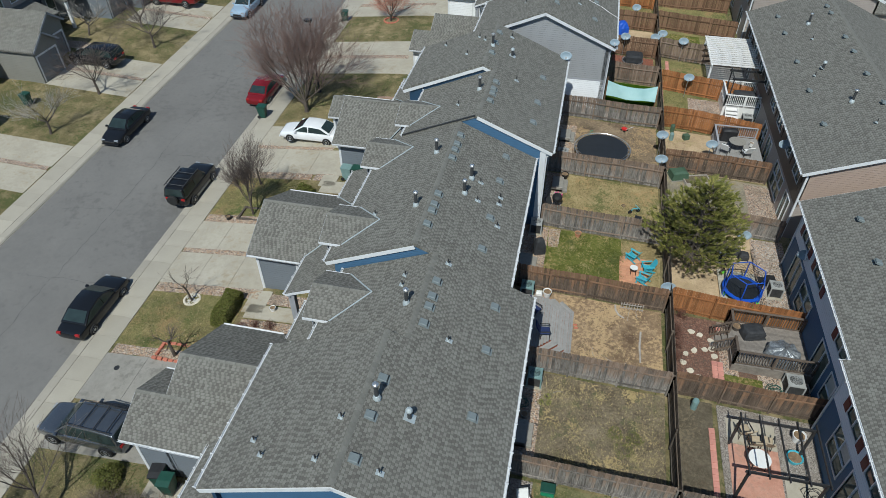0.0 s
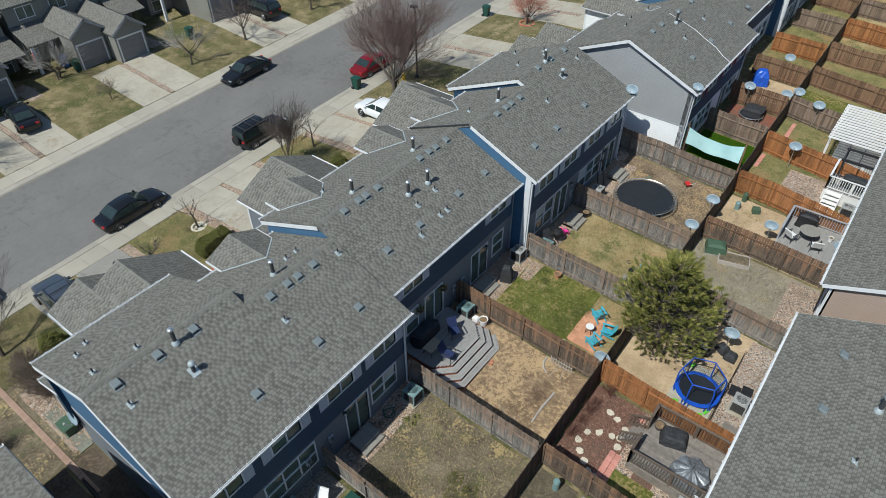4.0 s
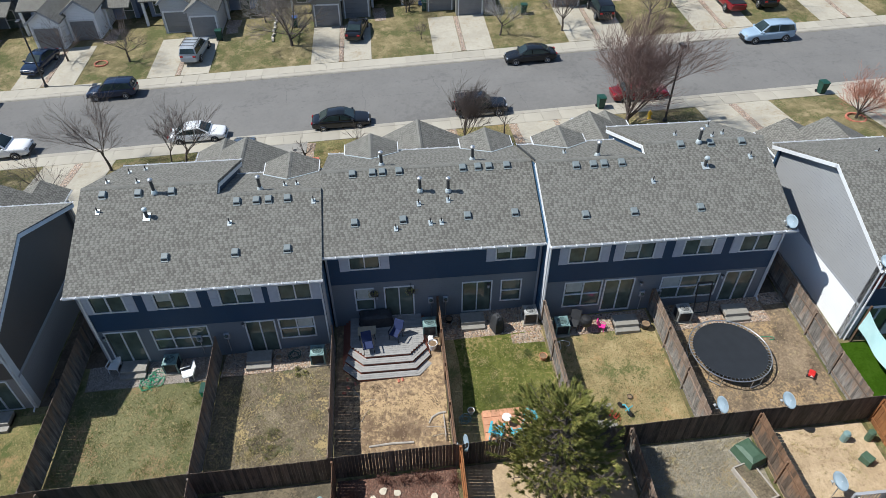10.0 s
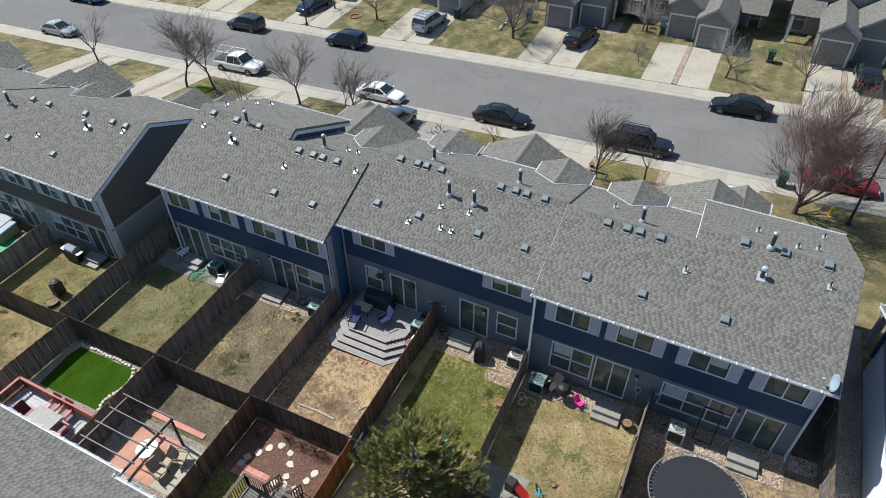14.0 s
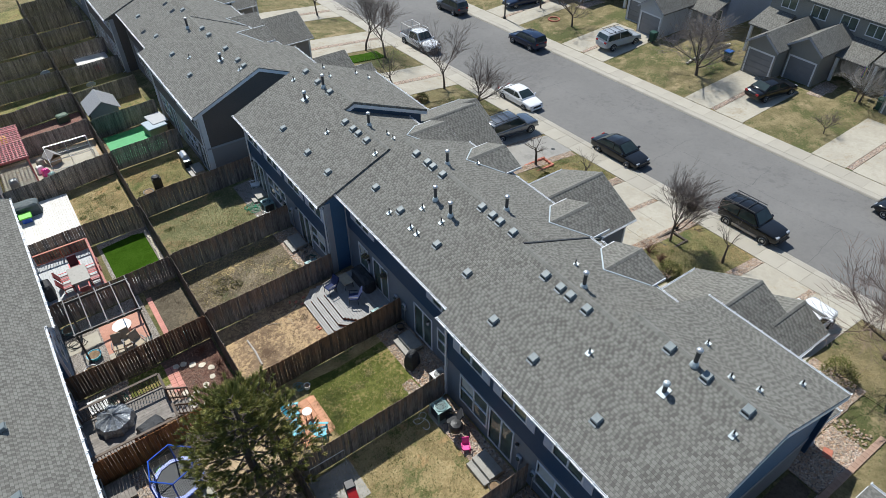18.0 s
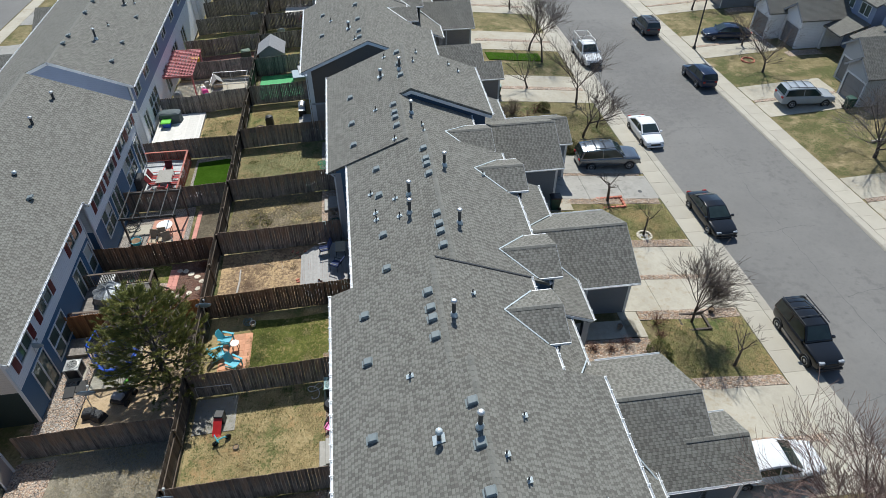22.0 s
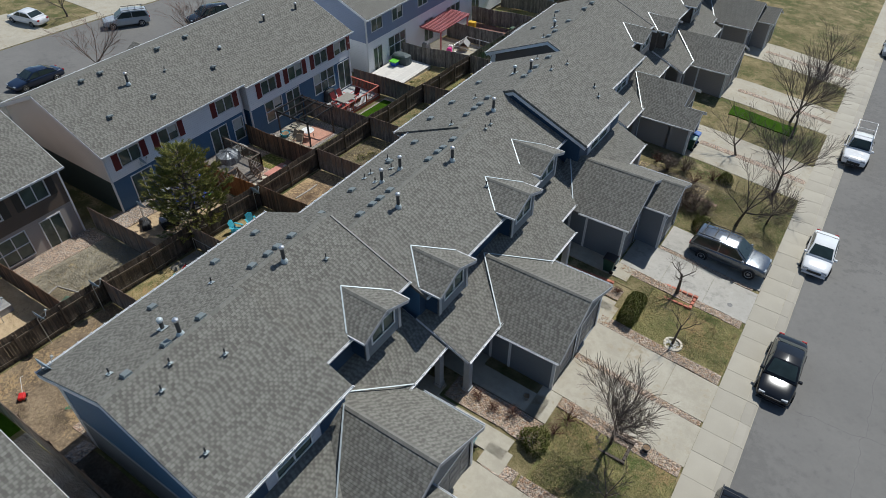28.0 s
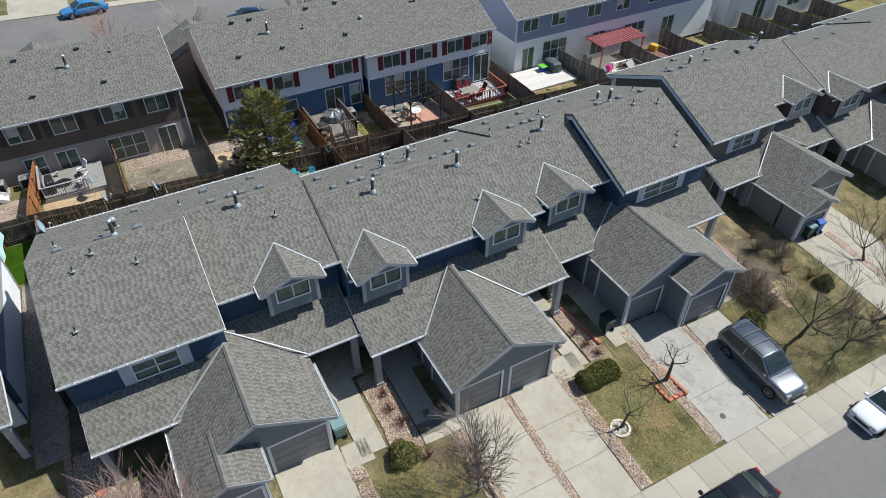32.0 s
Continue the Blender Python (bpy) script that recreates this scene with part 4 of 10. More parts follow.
def double_garage(key, yc, ya, yb, xf, xb, zp, ze, zb, doors, proj=None):
    """A front-gabled garage for two units; ya and yb are its eaves."""
    h = thing("garage", "grey gabled double garage with shingle roof before the townhouse", "garage", "front garages")
    zea, zeb = ze
    for a, zz in ((ya, zea), (yb, zeb)):
        part("roof", slab(B(), [(xf, a, zz), (xb, a, zz), (xb, yc, zp), (xf, yc, zp)], 0.13), SHINGLE, h)
        s = 1 if a > yc else -1
        gutter_x(h, a, xf + 0.02, xb - 2.4, zz + 0.01, s)
    ridge_caps(h, (xf, yc, zp), (xb, yc, zp))
    lo, hi = (ya, zea), (yb, zeb)
    if proj:
        cut = ((proj[0] + proj[1]) / 2, proj[3])
        lo, hi = (cut, hi) if cut[0] < yc else (lo, cut)
    rake(h, [(xf - 0.015, lo[0], lo[1] + 0.01), (xf - 0.015, yc, zp + 0.01), (xf - 0.015, hi[0], hi[1] + 0.01)], TRIM_GREY, 0.19)
    xw = xf + 0.32
    w0, w1 = min(ya, yb) + 0.38, max(ya, yb) - 0.38
    zl = min(zea, zeb) - 0.02
    bm = B()
    cut_wall(bm, "x", xw, 0.14, w0, w1, zb - 0.6, zl, [(d[0], d[1], zb, zb + 2.1) for d in doors if d[2] == 0])
    part("front_wall", bm, GREY, h)
    bm = B()
    prism(bm, [(xw, w0, zl), (xw, w1, zl), (xw, yc, zp - 0.17)], (0.14, 0, 0))
    part("gable", bm, GREY, h)
    for yy in (w0, w1 - 0.12):
        part("side_wall", box(B(), xw + 0.14, yy, zb - 0.6, xb, yy + 0.12, zl), GREY, h)
    for yy in (w0 - 0.02, w1 - 0.1):
        part("corner_trim", box(B(), xw - 0.03, yy, zb - 0.4, xw + 0.12, yy + 0.12, zl), TRIM, h)
    mid = xw + 2.4
    for yy in (w0 - 0.03, w1):
        for xx in (mid, mid + 1.1):
            part("wall_batten", box(B(), xx, yy, zb - 0.2, xx + 0.14, yy + 0.03, zl), TRIM, h)
    for d in doors:
        if d[2] == 0:
            gar_door(h, xw + 0.05, d[0], d[1], zb, zb + 2.08)
    if proj:
        p0, p1, px, pz, pe = proj
        pc = (p0 + p1) / 2
        for a in (p0, p1):
            xr = xf if (a < pc) == (pc < yc) else xf + 1.6
            part("bay_roof", slab(B(), [(px, a, pe), (xr, a, pe), (xr, pc, pz), (px, pc, pz)], 0.11), SHINGLE, h)
        ridge_caps(h, (px, pc, pz), (xf + 1.2, pc, pz))
        rake(h, [(px - 0.015, p0, pe + 0.01), (px - 0.015, pc, pz + 0.01), (px - 0.015, p1, pe + 0.01)], TRIM_GREY, 0.17)
        for a, s in ((p0, -1), (p1, 1)):
            gutter_x(h, a, px, xf + (0.01 if (a < pc) == (pc < yc) else 0.5), pe + 0.01, s, 0.09)
        q0, q1, qx = p0 + (0.36 if pc < yc else 0.22), p1 - (0.22 if pc < yc else 0.36), px + 0.3
        d = [d for d in doors if d[2]][0]
        bm = B()
        cut_wall(bm, "x", qx, 0.14, q0, q1, zb - 0.6, pe - 0.02, [(d[0], d[1], zb, zb + 2.0)])
        part("bay_wall", bm, GREY, h)
        bm = B()
        prism(bm, [(qx, q0, pe - 0.02), (qx, q1, pe - 0.02), (qx, pc, pz - 0.14)], (0.14, 0, 0))
        part("bay_gable", bm, GREY, h)
        for yy in (q0, q1 - 0.12):
            part("bay_side", box(B(), qx + 0.14, yy, zb - 0.6, xw + 0.2, yy + 0.12, pe - 0.02), GREY, h)
        for yy in (q0 - 0.02, q1 - 0.1):
            part("corner_trim", box(B(), qx - 0.03, yy, zb - 0.4, qx + 0.12, yy + 0.12, pe - 0.02), TRIM, h)
        gar_door(h, qx + 0.05, d[0], d[1], zb, zb + 1.98)
    return h


# dark bar added in place of the shaded riser between the N and M roofs
bm = B()
bar(bm, (-4.3, 5.63, rear_z(N_B, -4.14) - SL * 0.16 + 0.04), (-8.75, 5.63, rear_z(N_B, -4.14) - SL * 4.61 + 0.04), 0.09, 0.06)
part("step_flashing", bm, DKMETAL, HOUSES["M"], "dark flashing where the two roofs step")
g_m = double_garage("M", 0.15, -3.0, 3.3, -15.65, -9.3, 4.42, (2.86, 2.82), 0.05, [(-2.45, -0.15, 0), (0.45, 2.75, 0)])
g_s = double_garage("S", -11.25, -14.95, -7.95, -14.65, -9.0, 4.35, (2.54, 2.68), -0.42, [(-10.75, -8.55, 0), (-14.2, -11.6, 1)], (-14.95, -11.0, -16.1, 3.506, 2.54))
g_n = double_garage("N", 11.75, 8.4, 15.05, -14.6, -9.0, 5.0, (3.25, 3.25), 0.5, [(8.95, 11.45, 0), (12.3, 14.35, 1)], (11.81, 15.05, -16.1, 4.11, 3.25))
valley(g_m, [(-9.5, 0.15, 4.42), (-12.25, 2.98, 3.06)])
valley(g_m, [(-9.5, 0.15, 4.42), (-12.25, -2.72, 3.06)])
valley(g_n, [(-9.0, 11.75, 5.0), (-10.95, 8.45, 3.46)])
valley(g_n, [(-9.9, 11.75, 5.0), (-11.85, 14.7, 3.6)])
valley(g_s, [(-9.0, -11.25, 4.36), (-11.0, -8.0, 2.72)])
# ---------------------------------------------------------------- fences
def rock_mat(name, tones, scale=14.0):
    m, t, p = node_mat(name)
    v = t.nodes.new("ShaderNodeTexVoronoi")
    v.inputs["Scale"].default_value = scale
    t.links.new(obj_co(t), v.inputs["Vector"])
    sep = t.nodes.new("ShaderNodeSeparateColor")
    t.links.new(v.outputs["Color"], sep.inputs[0])
    c = ramp(t, sep.outputs[0], [(i / (len(tones) - 1), k) for i, k in enumerate(tones)])
    c = mixc(t, ramp(t, v.outputs["Distance"], [(0.45, (0, 0, 0)), (0.85, (1, 1, 1))]), c, (0.08, 0.065, 0.055))
    n = noise_tex(t, 0.8, 4)
    c = mixc(t, ramp(t, n, [(0.45, (0, 0, 0)), (0.75, (0.6, 0.6, 0.6))]), c, (0.16, 0.125, 0.09))
    t.links.new(c, p.inputs["Base Color"])
    p.inputs["Roughness"].default_value = 0.9
    bumped(t, p, mathn(t, "MULTIPLY", v.outputs["Distance"], -1.0), 0.05, 0.8)
    MATS[name] = m
    return m


ROCK = rock_mat("river_rock", [(0.525, 0.375, 0.263), (0.375, 0.237, 0.163), (0.625, 0.525, 0.425), (0.3, 0.25, 0.213), (0.575, 0.425, 0.312)])
GRAVEL = rock_mat("grey_gravel", [(0.375, 0.338, 0.288), (0.25, 0.213, 0.188), (0.5, 0.463, 0.413), (0.325, 0.275, 0.237)], 22)
MULCH = rock_mat("red_mulch", [(0.2, 0.0875, 0.0562), (0.125, 0.0562, 0.0375), (0.275, 0.138, 0.0938), (0.163, 0.0875, 0.0625)], 26)
PINKBARK = rock_mat("pink_bark", [(0.33, 0.14, 0.105), (0.24, 0.1, 0.075), (0.42, 0.21, 0.16), (0.28, 0.14, 0.1)], 26)
REDGRAVEL = rock_mat("red_gravel", [(0.34, 0.1, 0.055), (0.26, 0.075, 0.04), (0.42, 0.15, 0.09), (0.3, 0.11, 0.065)], 30)
DIRT = ground_mat("bare_soil", [(0.19, 0.13, 0.082), (0.285, 0.198, 0.122), (0.385, 0.28, 0.175)], 0.5, 5, (0.5, 0.355, 0.2), 0.2, 0.5, 0.6, 50, 0.04, (0.15, 0.1, 0.064))
TAN = ground_mat("tan_soil", [(0.375, 0.281, 0.175), (0.475, 0.356, 0.225), (0.562, 0.431, 0.281)], 0.5, 7, (0.312, 0.225, 0.138), 0.4, 0.55, 0.7, 50, 0.03)
DRYGRASS = ground_mat("dry_grass", [(0.115, 0.093, 0.064), (0.2, 0.162, 0.11), (0.3, 0.25, 0.17)], 0.5, 9, (0.47, 0.36, 0.18), 0.4, 0.57, 0.65, 70, 0.06, (0.13, 0.132, 0.07))
GREENLAWN = ground_mat("green_lawn", [(0.075, 0.09, 0.018), (0.132, 0.145, 0.034), (0.205, 0.2, 0.06)], 0.7, 6, (0.34, 0.26, 0.115), 0.3, 0.54, 0.66, 80, 0.05)
MIXLAWN = ground_mat("patchy_lawn", [(0.149, 0.144, 0.0585), (0.229, 0.209, 0.0878), (0.309, 0.27, 0.117)], 0.5, 10, (0.343, 0.239, 0.117), 0.3, 0.53, 0.64, 80, 0.05, (0.114, 0.138, 0.0468))
DULLLAWN = ground_mat("dull_lawn", [(0.125, 0.13, 0.06), (0.19, 0.186, 0.09), (0.265, 0.245, 0.125)], 0.5, 10, (0.3, 0.21, 0.115), 0.3, 0.56, 0.66, 80, 0.05, (0.1, 0.125, 0.045))
YELLAWN = ground_mat("yellow_lawn", [(0.225, 0.175, 0.085), (0.36, 0.278, 0.138), (0.5, 0.395, 0.215)], 0.5, 10, (0.17, 0.175, 0.07), 0.36, 0.53, 0.62, 80, 0.05, (0.47, 0.3, 0.15))
TURF = ground_mat("artificial_turf", [(0.024, 0.058, 0.003), (0.033, 0.075, 0.005), (0.043, 0.09, 0.008)], 0.8, 12, None, 0.3, 0.5, 0.6, 90, 0.02, None, 0.97, 0.05)
TERRA = ground_mat("terracotta_pavers", [(0.44, 0.2, 0.11), (0.52, 0.25, 0.145), (0.58, 0.3, 0.18)], 0.8, 6, None, 0.3, 0.5, 0.6, 60, 0.01)
WOODGREY = fence_wood("fence_wood_grey", (0.105, 0.094, 0.084), (0.33, 0.305, 0.275), (0.185, 0.11, 0.065), 0.6)
WOODBROWN = fence_wood("fence_wood_brown", (0.078, 0.058, 0.045), (0.19, 0.143, 0.107), (0.25, 0.12, 0.056), 0.42)
WOODORANGE = fence_wood("fence_wood_cedar", (0.2, 0.085, 0.035), (0.38, 0.175, 0.07), (0.3, 0.12, 0.045), 0.5)
DECKGREY = surf("composite_deck", (0.26, 0.252, 0.24), (0.34, 0.33, 0.315), 5, 0.7, 0, 40, 0.003, 0.08)
DECKDARK = surf("dark_deck", (0.15, 0.132, 0.114), (0.27, 0.24, 0.21), 5, 0.75, 0, 40, 0.003, 0.15)
WHITEWOOD = surf("white_wood", (0.7, 0.69, 0.67), (0.8, 0.79, 0.77), 4, 0.55, 0, 40, 0.002, 0.05)
REDWOOD = surf("red_stain", (0.3, 0.07, 0.045), (0.42, 0.12, 0.08), 5, 0.6, 0, 40, 0.003, 0.12)
BLACKP = surf("black_plastic", (0.012, 0.012, 0.013), (0.025, 0.025, 0.027), 6, 0.5, 0, 40, 0.002)
SOILGREY = ground_mat("grey_brown_soil", [(0.145, 0.108, 0.072), (0.225, 0.168, 0.112), (0.325, 0.25, 0.165)], 0.5, 7, (0.4, 0.28, 0.155), 0.26, 0.54, 0.63, 50, 0.04, (0.125, 0.095, 0.065))
STRAWGREY = ground_mat("flattened_straw", [(0.215, 0.19, 0.145), (0.315, 0.28, 0.212), (0.41, 0.37, 0.285)], 0.5, 9, (0.36, 0.28, 0.17), 0.35, 0.54, 0.68, 70, 0.06)
DARKLOAM = ground_mat("dark_loam", [(0.085, 0.072, 0.05), (0.125, 0.105, 0.074), (0.17, 0.142, 0.1)], 0.5, 7, (0.2, 0.16, 0.105), 0.3, 0.55, 0.68, 50, 0.04)
# dark brown soil, its tones lowered further for the shade between houses
DARKSOIL = ground_mat("shaded_gap_soil", [(0.075, 0.058, 0.042), (0.115, 0.09, 0.066), (0.16, 0.128, 0.095)], 0.5, 7, (0.16, 0.12, 0.085), 0.3, 0.55, 0.68, 50, 0.03)
PICKETS = {}


def picket_mesh(mat, h):
    key = (mat.name, h)
    if key not in PICKETS:
        bm = B()
        prism(bm, [(-0.0685, -0.011, 0), (-0.0685, -0.011, h - 0.03), (-0.04, -0.011, h), (0.04, -0.011, h), (0.0685, -0.011, h - 0.03), (0.0685, -0.011, 0)], (0, 0.022, 0))
        me = bpy.data.meshes.new("picket")
        bm.to_mesh(me)
        bm.free()
        me.materials.append(mat)
        PICKETS[key] = me
    return PICKETS[key]


def fence(x0, y0, x1, y1, mat, label, h=1.75, side=1, sag=0.06, seed=0):
    """A privacy fence along the ground: posts, rails and single pickets."""
    rnd = random.Random(seed + int(x0 * 13 + y0 * 7))
    L = math.hypot(x1 - x0, y1 - y0)
    ang = math.atan2(y1 - y0, x1 - x0)
    f = thing("fence", label, "fence", "yard fences")
    dx, dy = (x1 - x0) / L, (y1 - y0) / L
    off = side * 0.05
    n = max(2, round(L / 2.4))
    me = picket_mesh(mat, h)
    wob = [rnd.uniform(-sag, sag) for _ in range(n + 1)]

    def top(s):
        k = s / L * n
        i = min(int(k), n - 1)
        return grade(x0 + dx * s, y0 + dy * s) + wob[i] * (1 - (k - i)) + wob[i + 1] * (k - i)

    for i in range(n + 1):
        s = L * i / n
        px, py = x0 + dx * s, y0 + dy * s
        bm = B()
        box(bm, px - 0.045, py - 0.045, grade(px, py) - 0.2, px + 0.045, py + 0.045, top(s) + h - 0.08)
        part("post", bm, mat, f)
    for zr in (0.35, h - 0.35):
        for i in range(n):
            sa, sb = L * i / n, L * (i + 1) / n
            bm = B()
            bar(bm, (x0 + dx * sa, y0 + dy * sa, top(sa) + zr), (x0 + dx * sb, y0 + dy * sb, top(sb) + zr), 0.04, 0.085)
            part("rail", bm, mat, f)
    m = int(L / 0.1455)
    far = min(y0, y1) > 24 or max(y0, y1) < -25 or max(x0, x1) > 30
    V, Fc = [], []
    if far:
        src = [v.co.copy() for v in me.vertices]
        fsrc = [tuple(p.vertices) for p in me.polygons]
    for i in range(m):
        s = L * (i + 0.5) / m
        mm = Matrix.Translation((x0 + dx * s - dy * off, y0 + dy * s + dx * off, top(s) + 0.04 + rnd.uniform(-0.02, 0.02))) @ Matrix.Rotation(ang, 4, "Z") @ Matrix.Rotation(rnd.uniform(-0.003, 0.003), 4, "Y")
        if far:
            k = len(V)
            V += [tuple(mm @ v) for v in src]
            Fc += [tuple(k + j for j in q) for q in fsrc]
            continue
        o = new("picket", me)
        o.matrix_basis = mm
        o.parent = f
    if far:
        fm = bpy.data.meshes.new("picket_run")
        fm.from_pydata(V, [], Fc)
        finish(new("picket_run", fm), mat, f)["kind"] = "stuff"
    return f


LOTS = [(-18.75, WOODGREY), (-11.5, WOODGREY), (-5.5, WOODGREY), (0.15, WOODBROWN), (5.72, WOODGREY), (11.65, WOODGREY), (19.13, WOODGREY)]
# ---------------------------------------------------------------- neighbouring rows
def row_house(name_label, y0, y1, xe, xr, xf, ze, zb, band, up, low, shut, wins, lows, group, step=None, gable_up=None, front=True):
    """A neighbouring row: rear eave at xe, ridge xr, street eave xf."""
    out = 1 if xe > xr else -1
    h = thing("townhouse", name_label, "townhouse", group)
    sl = SL
    zr = ze + sl * abs(xe - xr)
    zf = zr - sl * abs(xf - xr)
    for nm, a, za in (("rear_roof", xe, ze), ("front_roof", xf, zf)):
        part(nm, slab(B(), [(a, y0, za), (a, y1, za), (xr, y1, zr), (xr, y0, zr)], 0.16), SHINGLE, h)
    ridge_caps(h, (xr, y0, zr), (xr, y1, zr), joined=True)
    gutter(h, xe, y0, y1, ze + 0.02, out)
    gutter(h, xf, y0, y1, zf + 0.02, -out)
    xw, xg = xe - out * 0.45, xf + out * 0.45
    ya, yb = y0 + 0.25, y1 - 0.25
    bm = B()
    cut_wall(bm, "x", xw, -out * 0.15, ya, yb, zb - 0.5, band, [w[:4] for w in lows])
    part("rear_wall_lower", bm, low, h)
    bm = B()
    cut_wall(bm, "x", xw + out * 0.02, -out * 0.17, ya, yb, band, ze - 0.1, [w[:4] for w in wins])
    part("rear_wall_upper", bm, up, h)
    bm = B()
    cut_wall(bm, "x", xg, out * 0.15, ya, yb, zb - 0.5, zf - 0.1, [])
    part("front_wall", bm, low, h)
    for k, w in enumerate(lows):
        window(h, "x", xw, out, *w, blind=(0.4, 0, -0.5, 0)[k % 4] if w[4] != "door" else 0)
    for k, w in enumerate(wins):
        window(h, "x", xw + out * 0.02, out, *w, shutters=shut, blind=(0, 0.5, 0, -0.6)[k % 4])
    for yy, s in ((ya, 1), (yb, -1)):
        bm = B()
        box(bm, min(xw, xg) + 0.15, min(yy, yy + s * 0.12), zb - 0.5, max(xw, xg) - 0.15, max(yy, yy + s * 0.12), band)
        part("end_wall_lower", bm, low, h)
        bm = B()
        prism(bm, [(xw, yy, band), (xw, yy, ze - 0.05), (xr, yy, zr - 0.18), (xg, yy, zf - 0.05), (xg, yy, band)], (0, s * 0.14, 0))
        part("end_wall_upper", bm, gable_up or up, h)
        e = yy - s * 0.265
        rake(h, [(xe, e, ze + 0.02), (xr, e, zr + 0.02), (xf, e, zf + 0.02)])
        part("corner_trim", box(B(), xw - 0.06, yy - 0.05, zb - 0.3, xw + 0.06, yy + 0.05, ze - 0.1), TRIM, h)
    return h, zr


def roofline_fit(xe, xr, ze, pts, kinds="vent"):
    for x, y, k in pts:
        plumb(None, x, y, ze + SL * (abs(xe - xr) - abs(x - xr)) + 0.02, k)


D, T2, DB, SG = "door", "triple", "double", "single"
TAN_SIDE = siding_mat("siding_tan", (0.36, 0.275, 0.225))
GREEN_SIDE = siding_mat("siding_dark_spruce", (0.028, 0.045, 0.042))
CREAM_SIDE = siding_mat("siding_cream", (0.6, 0.57, 0.52))
for lab, ya, yb, xe_, ze_, dz, ups, lows in (("white over blue two-storey townhouse with dark red shutters", -5.6, 6.15, 14.6, 4.68, -0.15, (3.4, 0.35, -4.6), [(3.05, 4.55, -0.1, 2.35, D), (-3.6, -2.15, -0.1, 2.35, D), (-5.1, -4.25, 0.6, 2.3, SG), (0.3, 2.3, 0.55, 2.2, DB)]),
                                             ("lower white over blue townhouse with dark red shutters", -17.6, -5.55, 14.3, 4.55, -0.32, (-8.7, -11.6, -14.6, -17.0), [(-9.0, -7.3, 0.95, 2.6, DB), (-11.0, -9.6, 0.2, 2.5, D), (-15.2, -12.8, 0.9, 2.6, T2), (-17.25, -15.8, 0.1, 2.45, D)])):
    hs, _ = row_house(lab, ya, yb, xe_, 20.6, 26.3, ze_, -0.55 + dz, 2.62 + dz, WHITE_SIDE, BLUE_SIDE, SHUTTER_RED, [(a, a + 1.45, 3.35 + dz, 4.35 + dz, "slide") for a in ups], [(w[0], w[1], w[2] + dz, w[3] + dz, w[4]) for w in lows], "east row", gable_up=WHITE_SIDE)
    if ya > -6:
        part("end_cladding_upper", prism_bm([(xe_ + 0.5, yb - 0.245, 2.45), (xe_ + 0.5, yb - 0.245, ze_ - 0.1), (20.6, yb - 0.245, ze_ + 2.25), (25.8, yb - 0.245, ze_ - 0.02), (25.8, yb - 0.245, 2.45)], (0, 0.02, 0)), CREAM_SIDE, hs, "cream gable siding")
        part("end_cladding_lower", prism_bm([(xe_ + 0.5, yb - 0.245, -1.2), (xe_ + 0.5, yb - 0.245, 2.445), (25.8, yb - 0.245, 2.445), (25.8, yb - 0.245, -1.2)], (0, 0.02, 0)), GREEN_SIDE, hs, "dark spruce green siding")
row_house("brown over taupe two-storey townhouse with dark shutters", 8.3, 33.5, 14.95, 20.6, 26.3, 5.15, -0.1, 2.6, BROWN_SIDE, TAUPE_SIDE, SHUTTER_DK,
          [(a, a + 1.45, 3.65, 4.75, "slide") for a in (9.55, 12.45, 15.65, 18.4, 21.6, 24.5, 27.6, 30.6)],
          [(9.5, 10.75, 0.0, 2.25, D), (11.75, 14.2, 0.6, 2.3, T2), (16.35, 17.6, 0.0, 2.25, D), (18.4, 19.6, 0.6, 2.25, DB), (22, 23.5, 0.3, 2.3, D), (24.6, 26.5, 0.8, 2.3, DB), (28, 29.4, 0.4, 2.4, D)], "east row", gable_up=TAN_SIDE)
row_house("pale blue over white two-storey townhouse with grey roof", -46.0, -20.3, 14.9, 20.2, 25.6, 4.45, -1.3, 2.1, BLUELT_SIDE, WHITE_SIDE, None,
          [(a, a + 1.5, 2.95, 4.0, "slide") for a in (-22.8, -25.9, -30.0, -33.5, -37.5, -41.5)], [(-22.6, -21.4, -0.9, 1.3, D), (-26.3, -23.7, -0.3, 1.5, T2), (-31, -29.5, -1.0, 1.2, D), (-36, -33.5, -0.6, 1.2, T2), (-40, -38.5, -1.3, 1.0, D)], "east row", gable_up=BLUELT_SIDE)
row_house("taupe two-storey townhouse behind the north yards", 35.5, 62, 15.2, 20.6, 26.3, 6.3, 1.2, 3.6, TAUPE_SIDE, TAUPE_SIDE, SHUTTER_DK, [(a, a + 1.45, 4.7, 5.7, "slide") for a in (37, 41, 45, 50, 55)], [(38, 39.5, 1.4, 3.5, D), (43, 45, 2.0, 3.4, DB)], "east row")
row_house("pale blue townhouse at the south end of the east row", -74, -48, 15.0, 20.4, 25.8, 3.4, -2.4, 1.0, BLUELT_SIDE, WHITE_SIDE, None, [(a, a + 1.5, 1.8, 2.8, "slide") for a in (-52, -57, -62, -67)], [(-54, -52.5, -2, 0.4, D), (-60, -58, -1.4, 0.4, DB)], "east row")
# the next row down the street repeats this one's plan, in charcoal and taupe
TAUPE_GREY = siding_mat("siding_taupe_grey", (0.27, 0.25, 0.235))
CHARBROWN = siding_mat("siding_charcoal_brown", (0.105, 0.088, 0.076))
SOUTH = Matrix.Translation((2.25, -38.2, -1.66))
NORTH = Matrix.Translation((3.15, 38.05, 1.07))


